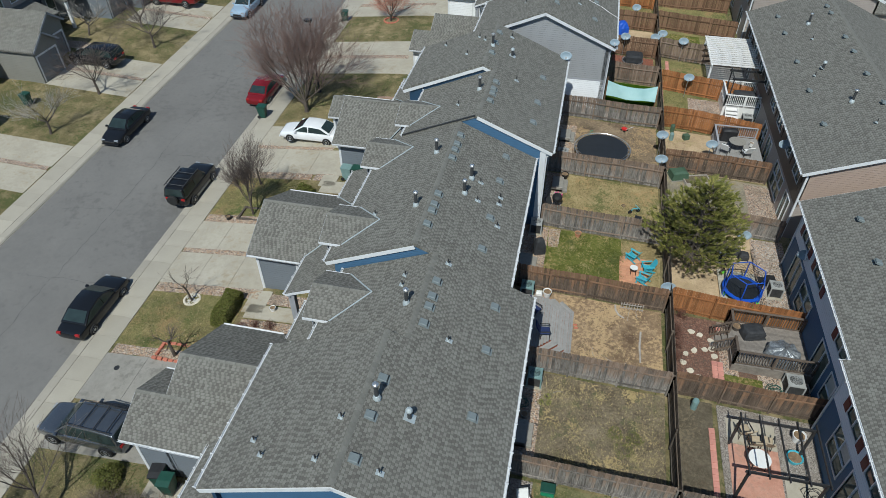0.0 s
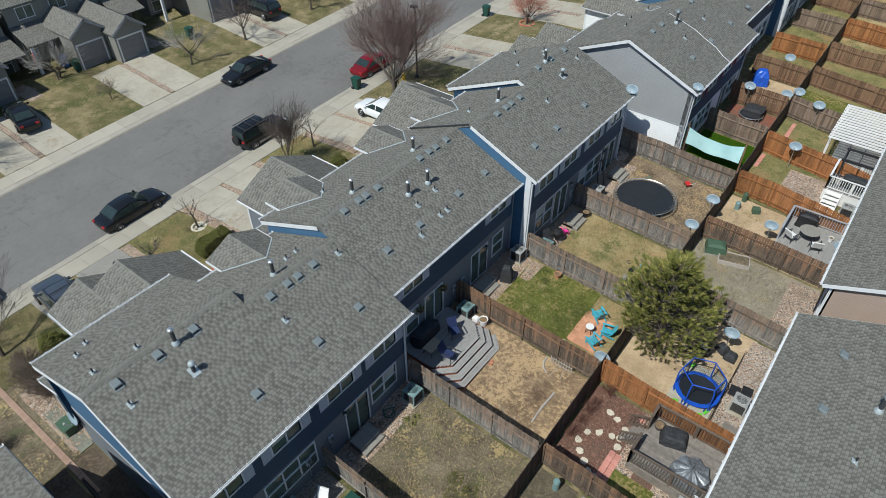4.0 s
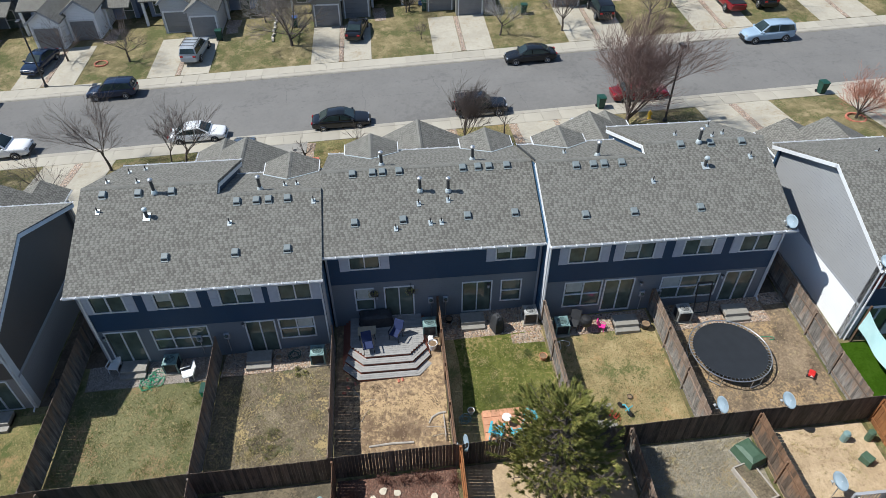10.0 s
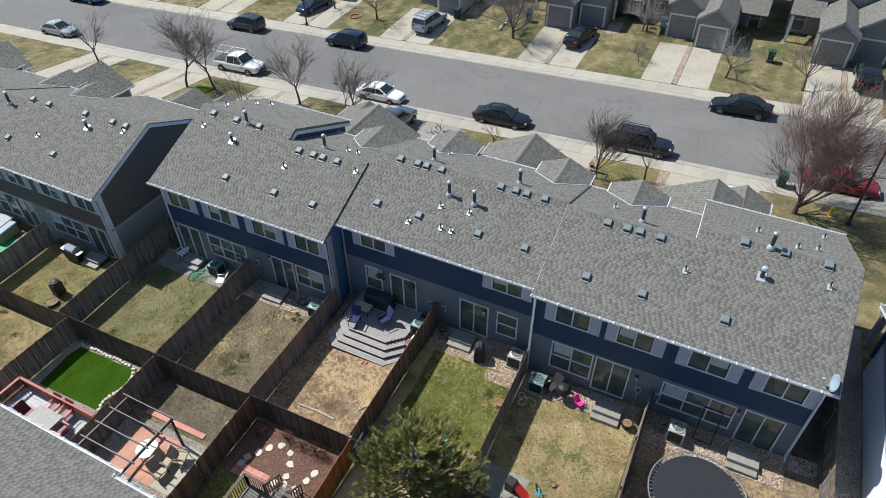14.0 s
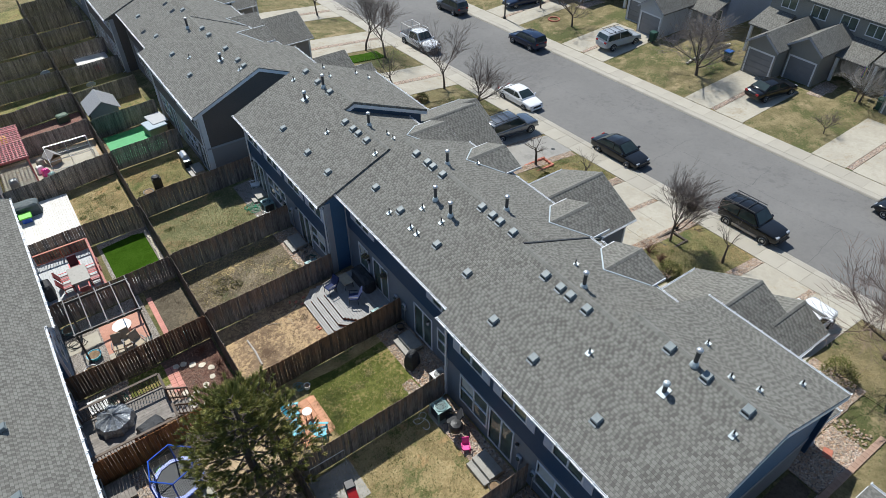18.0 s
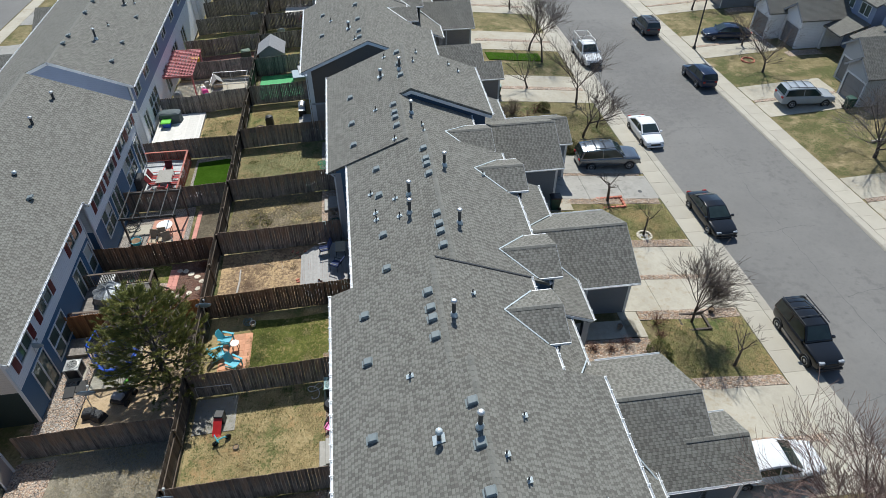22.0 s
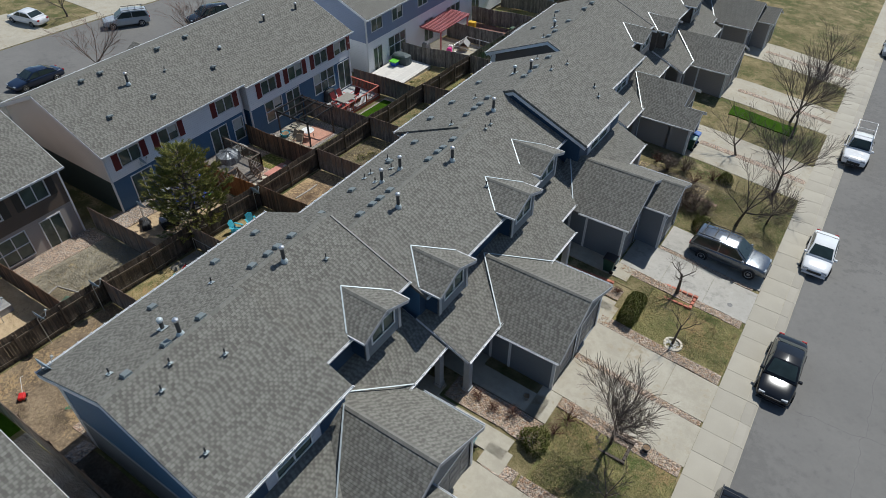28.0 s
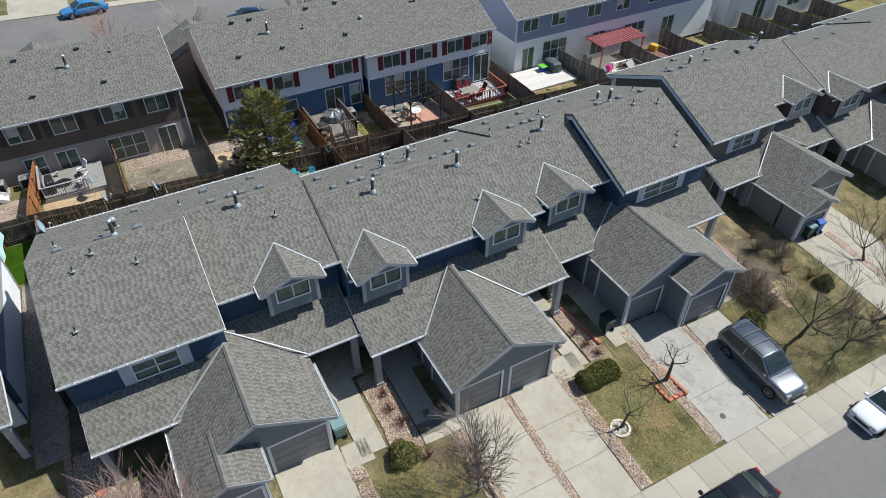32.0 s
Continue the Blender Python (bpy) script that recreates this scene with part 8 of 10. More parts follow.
def railing(t, pts, z, mat, h=0.95, gap=0.13):
    """Posts, rails and balusters along the points, as parts of a deck."""
    for (xa, ya), (xb, yb) in zip(pts, pts[1:]):
        L = math.hypot(xb - xa, yb - ya)
        n = max(1, round(L / 1.7))
        for k in range(n + 1):
            f = k / n
            px, py = xa + (xb - xa) * f, ya + (yb - ya) * f
            part("rail_post", box(B(), px - 0.045, py - 0.045, z, px + 0.045, py + 0.045, z + h + 0.03), mat, t)
        part("handrail", bar(B(), (xa, ya, z + h + 0.06), (xb, yb, z + h + 0.06), 0.13, 0.035), mat, t)
        part("bottom_rail", bar(B(), (xa, ya, z + 0.14), (xb, yb, z + 0.14), 0.04, 0.06), mat, t)
        m = int(L / gap)
        for k in range(1, m):
            f = k / m
            px, py = xa + (xb - xa) * f, ya + (yb - ya) * f
            part("baluster", box(B(), px - 0.017, py - 0.017, z + 0.13, px + 0.017, py + 0.017, z + h), mat, t)


def pergola(x0, y0, x1, y1, ztop, mat, label, n, across="x", posts=True, beam=0.12, slats=0, slat_w=0.05):
    t = thing("pergola", label, "pergola", "garden pergolas")
    if posts:
        for px in (x0 + 0.15, x1 - 0.15):
            for py in (y0 + 0.25, y1 - 0.25):
                g = grade(px, py)
                part("post", box(B(), px - beam / 2, py - beam / 2, g - 0.1, px + beam / 2, py + beam / 2, ztop - 0.1), mat, t)
    if across == "x":
        for py in (y0 + 0.25, y1 - 0.25):
            part("beam", bar(B(), (x0, py, ztop), (x1, py, ztop), 0.06, 0.16), mat, t)
        for k in range(n):
            px = x0 + 0.1 + (x1 - x0 - 0.2) * k / (n - 1)
            part("rafter", bar(B(), (px, y0, ztop + 0.1), (px, y1, ztop + 0.1), slat_w, 0.1), mat, t)
        for k in range(slats):
            py = y0 + 0.05 + (y1 - y0 - 0.1) * k / (slats - 1)
            part("slat", bar(B(), (x0, py, ztop + 0.14), (x1, py, ztop + 0.14), slat_w, 0.04), mat, t)
    else:
        for px in (x0 + 0.15, x1 - 0.15):
            part("beam", bar(B(), (px, y0, ztop), (px, y1, ztop), 0.06, 0.16), mat, t)
        for k in range(n):
            py = y0 + 0.1 + (y1 - y0 - 0.2) * k / (n - 1)
            part("rafter", bar(B(), (x0, py, ztop + 0.1), (x1, py, ztop + 0.1), slat_w, 0.1), mat, t)
    return t


def pot(x, y, r, h, mat, label, lift=0.0, plant=True):
    t = thing("plant_pot", label, "plant pot", "plant pots", at=spot(x, y, 0, lift))
    part("pot", lathe(B(), [(r * 0.7, 0), (r, h), (r * 1.08, h), (r * 1.08, h * 0.9), (r * 0.9, h * 0.88)], 14), mat, t)
    part("soil", lathe(B(), [(r * 0.9, h * 0.85), (r * 0.88, h * 0.9)], 12), DIRT, t)
    return t


def hose(x, y, r, mat, seed, label="coiled garden hose lying on the ground", loops=6, mess=0.25):
    rnd = random.Random(seed)
    bm = B()
    pts = []
    for k in range(loops * 14):
        a = 2 * math.pi * k / 14
        rr = r * (0.65 + 0.35 * rnd.random()) if k % 7 == 0 else rr * 0.97 + r * 0.02
        px, py = x + rr * math.cos(a) + mess * math.sin(k * 0.13), y + rr * math.sin(a) + mess * math.cos(k * 0.17)
        pts.append((px, py, grade(px, py) + 0.06 + 0.012 * (k % 5)))
    tube(bm, pts, 0.016, 5)
    return lone("garden_hose", bm, mat, label, "hose", "garden hoses")


# ---- the middle house's deck and bare yard
ZD = grade(0, -2.7) + 0.5
deck_mid = thing("deck", "grey composite deck with three wide angled steps behind the townhouse", "deck", "garden decks")


def deck_edge(g):
    """Outline of a step: bevelled front corners, grown by g."""
    x1, ya, yb, c = 1.75 + g, -4.6 - 0.4 * g, -0.75 + 0.4 * g, 0.8
    return [(-1.0, ya), (x1 - c, ya), (x1, ya + c), (x1, yb - c), (x1 - c, yb), (-1.0, yb)]


for k in range(20):
    xa = -1.0 + k * 0.1375
    cut = max(0.0, xa + 0.07 - 0.95)
    part("board", box(B(), xa + 0.004, -4.6 + cut, ZD - 0.03, xa + 0.1335, -0.75 - cut, ZD), DECKGREY, deck_mid)
for k in range(4):
    z = ZD - 0.16 * k
    e = deck_edge(0.36 * k - 0.03)
    bm = B()
    prism(bm, [(x, y, grade(1, -3) - 0.15) for x, y in e], (0, 0, z - 0.032 - grade(1, -3) + 0.15))
    part("step_frame", bm, RUST, deck_mid, "dark red riser")
    if k:
        for j in range(3):
            g0, g1 = 0.36 * (k - 1) + 0.12 * j + 0.004, 0.36 * (k - 1) + 0.12 * (j + 1) - 0.004
            e0, e1 = deck_edge(g0), deck_edge(g1)
            for i in range(1, 4):
                bm = B()
                prism(bm, [(*e0[i], z - 0.03), (*e1[i], z - 0.03), (*e1[i + 1], z - 0.03), (*e0[i + 1], z - 0.03)], (0, 0, 0.03))
                part("tread_board", bm, DECKGREY, deck_mid)
seat_chair(1.35, -3.65, 100, BLACKP, BLUECUSH, "dark metal patio chair with blue cushion on the deck", ZD - grade(1.35, -3.65))
seat_chair(0.65, -2.2, 60, BLACKP, BLUECUSH, "dark metal patio chair with blue cushion on the deck", ZD - grade(0.65, -2.2))
table(0.35, -3.7, 0.95, 0.6, 0.45, TANW, "low brown wooden patio table on the deck", 90, ZD - grade(0.35, -3.7), BLACKP)
shroud("covered_sofa", -0.55, -3.2, 0.8, 1.9, 0.8, DARKFAB, "outdoor sofa under a dark cover against the wall", "sofa", 0, ZD - grade(-0.55, -3.2), 4, 0.9)
ac_unit(0.05, -0.38, 0, ACTEAL, 0.34)
shroud("toy_heap", 0.75, -0.35, 0.45, 0.35, 0.4, WHITEPL, "heap of pink and white yard toys beside the deck", "toys", 0, 0, 6)
pot(1.2, -0.3, 0.24, 0.5, WHITEPL, "white plastic tub beside the deck")
for (ya, yb) in ((-3.2, -3.0), (-1.25, -1.05)):
    t = thing("hanging_basket", "hanging basket with trailing green plant beside the glass door", "hanging basket", "hanging baskets", at=(-0.82, ya, ZD + 2.0))
    part("basket", lathe(B(), [(0.06, -0.2), (0.18, -0.12), (0.2, 0.0), (0.16, 0.0)], 12), BARK, t)
    part("bracket", tube(B(), [(-0.2, 0, 0.35), (0, 0, 0.4), (0, 0, 0.0)], 0.012, 5), BLACKP, t)
    V, Fc = [], []
    rnd = random.Random(3)
    for k in range(160):
        c = Vector((rnd.gauss(0, 0.13), rnd.gauss(0, 0.13), rnd.uniform(-0.22, 0.1)))
        a = Vector((rnd.gauss(0, 1), rnd.gauss(0, 1), rnd.gauss(0, 1))).normalized() * 0.05
        b = a.orthogonal() * 0.6
        V += [tuple(c - a), tuple(c + b), tuple(c + a)]
        Fc.append((len(V) - 3, len(V) - 2, len(V) - 1))
    me = bpy.data.meshes.new("foliage")
    me.from_pydata(V, [], Fc)
    finish(new("foliage", me), NEEDLE_DRY, t)["kind"] = "stuff"
for pts in (((5.1, 0.0), (5.12, -0.35), (5.3, -0.68), (5.6, -0.85)), ((6.52, -1.65), (6.46, -2.7), (6.5, -3.75))):
    lone("log", tube(B(), [(x, y, grade(x, y) + 0.05) for x, y in pts], [0.055, 0.06, 0.05, 0.04][:len(pts)], 7), LOGM, "thin grey weathered log edging the bare soil", "log", "edging logs")
t = thing("trellis", "pale weathered slatted trellis leaning on the fence", "trellis", at=spot(6.0, -0.12, 0))
for k in range(9):
    part("slat", box(B(), -0.62 + 0.15 * k, -0.012, 0.02, -0.585 + 0.15 * k, 0.012, 0.55), LOGM, t)
for z in (0.12, 0.4):
    part("rail", box(B(), -0.64, -0.035, z, 0.64, -0.012, z + 0.04), LOGM, t)
for k, (bx, by, dg) in enumerate(((2.9, -4.4, 15), (3.1, -4.75, 40), (2.6, -4.8, 5), (3.4, -4.95, 70), (3.0, -2.2, 10), (2.95, -2.0, 5))):
    lone("brick", box(B(), -0.1, -0.05, -0.02, 0.1, 0.05, 0.055, 0.006), BRICKM, "loose red brick on the bare soil", "brick", "loose bricks", at=spot(bx, by, dg, 0.025))
for k, (bx, by, L, dg) in enumerate(((3.6, -4.3, 0.9, 30), (4.0, -3.6, 0.6, 100), (4.8, -3.9, 0.8, 150), (5.6, -4.2, 0.7, 60), (5.9, -0.4, 1.2, 80), (6.3, -0.3, 0.9, 95), (2.4, -6.6, 0.5, 20))):
    lone("stick", tube(B(), [(-L / 2, 0, 0.04), (0, 0.05, 0.06), (L / 2, -0.03, 0.04)], [0.014, 0.012, 0.006], 5), TWIG_PALE, "pale broken stick on the soil", "stick", "fallen sticks", at=spot(bx, by, dg))

# ---- the lawn yard beside it
door_step(-0.35, 2.0)
shroud("covered_grill", 0.35, 3.25, 0.75, 0.6, 1.15, DARKFAB, "barbecue under a dark grey cover on the rock bed", "barbecue", 20, 0, 7, 0.7)
ac_unit(-0.05, 5.1, 0)
pot(-0.5, 0.75, 0.2, 0.3, BLACKP, "dark plant pot by the wall")
pot(-0.1, 1.0, 0.17, 0.3, CONC_DK, "grey plant pot by the wall")
pot(2.6, 5.3, 0.2, 0.32, TERRA, "old clay plant pot at the fence")
sheet("patio", 5.2, 1.7, 6.9, 4.2, TERRA, 0.03, "terracotta tiled patio", "patio", nx=2, ny=3)
patio = thing("patio_paving", "terracotta square pavers of the small patio", "paving", kind="structure")
tile = box(B(), -0.192, -0.192, 0, 0.192, 0.192, 0.03, 0.006)
tile_me = bpy.data.meshes.new("paver")
tile.to_mesh(tile_me)
tile.free()
tile_me.materials.append(surf("terracotta_tile", (0.5, 0.235, 0.13), (0.62, 0.33, 0.2), 4, 0.85, 0, 40, 0.004, 0.12))
for i in range(4):
    for j in range(6):
        o = new("paver", tile_me)
        px, py = 5.25 + 0.2 + 0.4 * i, 1.75 + 0.2 + 0.4 * j
        o.matrix_basis = spot(px, py, 0, 0.025)
        o.parent = patio
adirondack(5.95, 4.05, 235)
adirondack(6.55, 2.25, 250)
adirondack(6.85, 3.25, 285)
table(6.05, 2.8, 0.46, 0.46, 0.5, WHITEPL, "small round white garden table on the patio", 0, 0.05, BLACKP, True)
pot(5.3, 1.2, 0.16, 0.3, WHITEPL, "pale plant pot by the patio")
hose(5.6, 0.9, 0.28, ACTEAL, 4, "coiled grey hose beside the patio", 4, 0.08)

# ---- the two southern yards
ac_unit(0.75, -13.9, 0, ACTEAL)
door_step(0.55, -15.9)
hose(1.35, -14.9, 0.42, GREENPL, 2, "tangled bright green garden hose by the wall", 8, 0.3)
seat_chair(1.45, -13.0, 20, WHITEPL, WHITEPL, "white plastic garden chair on the lawn")
seat_chair(0.45, -16.95, 80, WHITEPL, WHITEPL, "white plastic garden chair by the wall")
t = thing("storage_box", "two-tone green plastic storage box on the lawn", "box", at=spot(2.4, -11.95))
part("box", box(B(), -0.3, -0.22, 0, 0.3, 0.22, 0.35, 0.02), GREENPL, t)
part("lid", box(B(), -0.33, -0.25, 0.35, 0.33, 0.25, 0.42, 0.02), BINGREEN, t)
ac_unit(1.15, -6.3, 0, ACTEAL)
door_step(0.75, -9.4)
pot(0.9, -8.4, 0.18, 0.35, CONC_DK, "pale stone plant pot by the wall")
hose(0.7, -7.6, 0.3, BINGREEN, 5, "coiled dark green hose by the wall", 4, 0.08)
for k, (x, y, r) in enumerate(((1.6, -7.4, 0.16), (1.9, -7.0, 0.18), (2.0, -7.35, 0.15))):
    shrub(x, y, r, r, 60 + k, NEEDLE, "small green weed tuft in the gravel", leaf=0.03, n=90)
for k, (x, y, r) in enumerate(((5.7, -9.1, 0.5), (6.2, -8.4, 0.45), (5.3, -8.3, 0.4))):
    shrub(x, y, r, 0.14, 64 + k, SHRUB, "low grey-green weed patch in dry grass", leaf=0.03, n=300)
seat_chair(1.9, -19.3, 80, BLACKP, DARKFAB, "dark folding patio chair by the wall")
pot(6.7, -21.5, 0.35, 0.25, DKMETAL, "dark metal fire bowl on the lawn")
t = thing("charcoal_smoker", "black upright smoker cabinet on the lawn", "barbecue", at=spot(5.9, -21.8))
part("cabinet", box(B(), -0.3, -0.25, 0.1, 0.3, 0.25, 0.95, 0.03), BLACKP, t)
part("lid", lathe(B(), [(0.28, 0.95), (0.26, 1.05), (0.1, 1.12)], 14), BLACKP, t)

# ---- the northern yards
ac_unit(0.95, 6.6, 0, ACTEAL)
door_step(0.9, 10.1)
t = thing("barbecue", "black barbecue grill on legs by the wall", "barbecue", at=spot(1.0, 7.9))
part("lid", lathe(B(), [(0.32, 0.7), (0.33, 0.8), (0.25, 0.95), (0.05, 1.0)], 16), BLACKP, t)
part("bowl", lathe(B(), [(0.1, 0.42), (0.28, 0.5), (0.33, 0.7)], 16), BLACKP, t)
for k in range(3):
    a = k * 2.1
    part("leg", tube(B(), [(0.3 * math.cos(a), 0.3 * math.sin(a), 0), (0.18 * math.cos(a), 0.18 * math.sin(a), 0.5)], 0.015, 6), METAL, t)
c = seat_chair(1.1, 8.8, 150, PINKPL, PINKPL, "small pink plastic chair by the wall")
c.matrix_basis = c.matrix_basis @ Matrix.Scale(0.62, 4)
seat_chair(0.8, 7.3, 60, BLACKP, DARKFAB, "dark folding patio chair by the wall")
pot(1.3, 11.1, 0.25, 0.4, BLACKP, "dark tub by the wall")
hose(1.7, 6.4, 0.35, WHITEPL, 9, "loose white hose on the grass", 2, 0.25)
sheet("slab", 5.6, 5.95, 7.6, 8.0, CONC_DK, 0.05, "grey concrete slab in the corner of the yard", "slab", nx=1, ny=1)
t = thing("play_frame", "pale metal tube frame over the slab", "play frame", at=spot(6.6, 6.9))
part("frame", tube(B(), [(-0.85, -0.85, 0), (-0.85, -0.85, 1.1), (0.85, -0.85, 1.1), (0.85, -0.85, 0)], 0.02, 6), METAL, t)
t = thing("toy_slide", "red and black plastic toy slide on the slab", "toy", at=spot(6.3, 7.55, 80))
bm = B()
prism(bm, [(0.0, -0.2, 0.5), (0.0, -0.2, 0.55), (0.6, -0.2, 0.1), (0.7, -0.2, 0.06), (0.6, -0.2, 0.04)], (0, 0.4, 0))
part("chute", bm, REDPL, t)
part("ladder", box(B(), -0.4, -0.22, 0, 0.02, 0.22, 0.62, 0.03), BLACKP, t)
t = thing("toy_bicycle", "small blue toy bicycle lying on the grass", "toy", at=spot(6.1, 8.55, 30))
part("frame", tube(B(), [(-0.3, 0, 0.15), (-0.1, 0.05, 0.35), (0.2, 0, 0.3), (0.3, 0, 0.15)], 0.035, 6), TURQ, t)
part("handlebar", tube(B(), [(0.18, -0.25, 0.45), (0.18, 0.25, 0.45)], 0.025, 6), TURQ, t)
for xx in (-0.32, 0.3):
    bm = lathe(B(), [(0.05, -0.03), (0.15, -0.03), (0.15, 0.03), (0.05, 0.03)], 14)
    bmesh.ops.transform(bm, matrix=Matrix.Translation((xx, 0, 0.15)) @ Matrix.Rotation(radians(90), 4, "X"), verts=bm.verts)
    part("wheel", bm, TYRE, t)
pot(5.4, 9.0, 0.13, 0.12, BLACKP, "small dark bowl on the grass")
trampoline(3.7, 14.6, 2.0, 0.6)
trampoline(5.8, 29.2, 0.9, 0.3, False, 0.0, "small round black trampoline on red gravel")
door_step(0.95, 16.1)
t = thing("leaning_screen_door", "dark framed screen door leaning on the wall", "screen door", at=Matrix.Translation((0.75, 14.35, grade(0.7, 14.3))) @ Matrix.Rotation(radians(14), 4, "Y"))
bm = B()
for a in ((-0.42, -0.36, 0, 2.0), (0.36, 0.42, 0, 2.0), (-0.36, 0.36, 0, 0.1), (-0.36, 0.36, 1.93, 2.0)):
    box(bm, 0.0, a[0], a[2], -0.04, a[1], a[3])
bmesh.ops.transform(bm, matrix=Matrix.Rotation(radians(-28), 4, "Y"), verts=bm.verts)
part("frame", bm, BLACKP, t)
ac_unit(0.95, 13.2, 0)
t = thing("toy_scooter", "small red toy mower on the soil", "toy", at=spot(5.3, 18.2, 140))
part("body", box(B(), -0.2, -0.15, 0.08, 0.2, 0.15, 0.28, 0.04), REDPL, t)
part("handle", tube(B(), [(-0.18, 0, 0.2), (-0.75, 0, 0.7), (-0.8, 0.12, 0.72)], 0.015, 6), WHITEPL, t)
for xx in (-0.15, 0.15):
    for yy in (-0.17, 0.17):
        bm = lathe(B(), [(0.02, -0.02), (0.08, -0.02), (0.08, 0.02), (0.02, 0.02)], 10)
        bmesh.ops.transform(bm, matrix=Matrix.Translation((xx, yy, 0.08)) @ Matrix.Rotation(radians(90), 4, "X"), verts=bm.verts)
        part("wheel", bm, BLACKP, t)
hose(2.6, 16.6, 0.4, GREENPL, 12, "thin green hose trailing on the rock bed", 2, 0.6)

# ---- dishes and utility boxes
for x, y, z, dg, L in ((7.55, 12.3, 2.35, -88, 2.0), (7.7, 15.3, 2.5, -88, 2.0), (7.75, 0.7, 1.6, -88, 1.5), (11.3, 15.9, 1.5, -88, 1.4), (10.05, 24.5, 2.2, -88, 1.8), (9.9, 30.7, 2.5, -88, 1.9), (8.15, 31.9, 2.7, -88, 1.8), (7.5, 31.0, 2.7, -88, 1.8), (4.9, 30.2, 2.7, -88, 1.9), (5.9, 37.3, 2.7, -88, 1.6), (6.0, -41.4, 1.2, -88, 0.8), (12.35, 6.0, 1.9, -88, 1.7), (9.0, -45.0, 1.2, -88, 1.6)):
    dish(x, y, grade(x, y) + min(L, 1.95) , dg, L)
dish(0.2, 17.85, 6.75, -88)
dish(3.55, 20.62, 6.86, -88, None, 0.3)
dish(15.1, 13.2, 4.2, -88)
dish(15.0, 3.6, 2.9, -88)
dish(-9.55, -17.4, 1.95, -88)
t = thing("utility_box", "large dark green utility cabinet cover on the dry grass", "utility box", at=spot(9.1, 13.25, 20) @ Matrix.Scale(0.8, 4))
part("cover", loft(B(), [[(-0.75, -0.6, 0.1), (0.75, -0.6, 0.1), (0.75, 0.6, 0.1), (-0.75, 0.6, 0.1)], [(-0.68, -0.52, 0.7), (0.68, -0.52, 0.7), (0.68, 0.52, 0.7), (-0.68, 0.52, 0.7)], [(-0.4, -0.3, 0.82), (0.4, -0.3, 0.82), (0.4, 0.3, 0.82), (-0.4, 0.3, 0.82)]]), UTILGREEN, t)
part("base", box(B(), -0.8, -0.65, -0.1, 0.8, 0.65, 0.1, 0.01), CONC_DK, t)
t = thing("raised_bed", "weathered timber raised bed full of straw", "raised bed", at=spot(10.35, 13.0, 15))
for a in ((-0.9, -0.5, 0.9, -0.45), (-0.9, 0.45, 0.9, 0.5), (-0.9, -0.45, -0.85, 0.45), (0.85, -0.45, 0.9, 0.45)):
    part("plank", box(B(), a[0], a[1], 0, a[2], a[3], 0.3), LOGM, t)
part("straw", box(B(), -0.85, -0.45, 0, 0.85, 0.45, 0.24), DRYGRASS, t)
for x, y, m, h in ((8.9, 19.0, UTILGREEN, 0.65), (8.8, 17.9, ACTEAL, 0.6), (9.1, -5.9, ACTEAL, 0.7), (10.0, 20.0, UTILGREEN, 0.6)):
    t = thing("cable_pedestal", "small round green cable pedestal in the soil", "pedestal", "cable pedestals", at=spot(x, y))
    part("post", lathe(B(), [(0.16, -0.05), (0.16, h * 0.8), (0.13, h)], 10), m, t)
    part("cap", lathe(B(), [(0.17, h * 0.8), (0.17, h * 0.88), (0.1, h * 1.02)], 10), m, t)
t = thing("transformer_box", "dark green transformer box in the yard corner", "utility box", at=spot(9.9, 18.3, 25) @ Matrix.Scale(0.65, 4))
part("cabinet", box(B(), -0.35, -0.3, 0, 0.35, 0.3, 0.55, 0.03), UTILGREEN, t)
part("lid", box(B(), -0.37, -0.32, 0.55, 0.37, 0.32, 0.6, 0.02), UTILGREEN, t)

# ---- yards beyond the back fence
PALEPLANK = surf("pale_plank", (0.36, 0.335, 0.27), (0.46, 0.43, 0.35), 5, 0.8, 0, 40, 0.004, 0.12)
d = deck(11.05, 1.1, 13.2, 4.4, grade(12, 3) + 0.2, PALEPLANK, "pale grey plank platform below the trampoline", 0.14, "x", PALEPLANK)
trampoline(12.2, 2.55, 1.08, 0.4, True, 0.2, "small trampoline with blue poles and net")
for k, (x, y, dg) in enumerate(((11.5, 1.5, 20), (13.0, 1.75, 70), (12.75, 1.4, 30), (11.25, 2.3, 110), (11.4, 4.15, 60))):
    t = thing("toy_block", "lime green plastic toy on the platform", "toy", "green toys", at=spot(x, y, dg, grade(12, 3) + 0.2 - grade(x, y)))
    part("block", box(B(), -0.17, -0.07, 0, 0.17, 0.07, 0.12, 0.03), LIMEPL, t)
t = thing("wire_fence", "low dark wire garden fence beside the gravel", "wire fence", at=spot(13.28, 3.6))
for k in range(8):
    part("post", tube(B(), [(0, -2.5 + k * 0.75, -0.05), (0, -2.5 + k * 0.75, 0.75)], 0.012, 5), BLACKP, t)
for k in range(7):
    part("wire", tube(B(), [(0, -2.5, 0.08 + 0.1 * k), (0, 2.75, 0.08 + 0.1 * k)], 0.005, 4), BLACKP, t)
for x, y in ((13.68, 4.0), (14.2, 4.3)):
    lone("floor_mat", box(B(), -0.26, -0.36, 0, 0.26, 0.36, 0.04, 0.01), BLACKP, "black rubber mat on the gravel", "mat", "black mats", at=spot(x, y, 4, 0.09))
t = thing("toy_mower", "grey ride-on toy car beside the platform", "toy", at=spot(11.3, 5.1, 70))
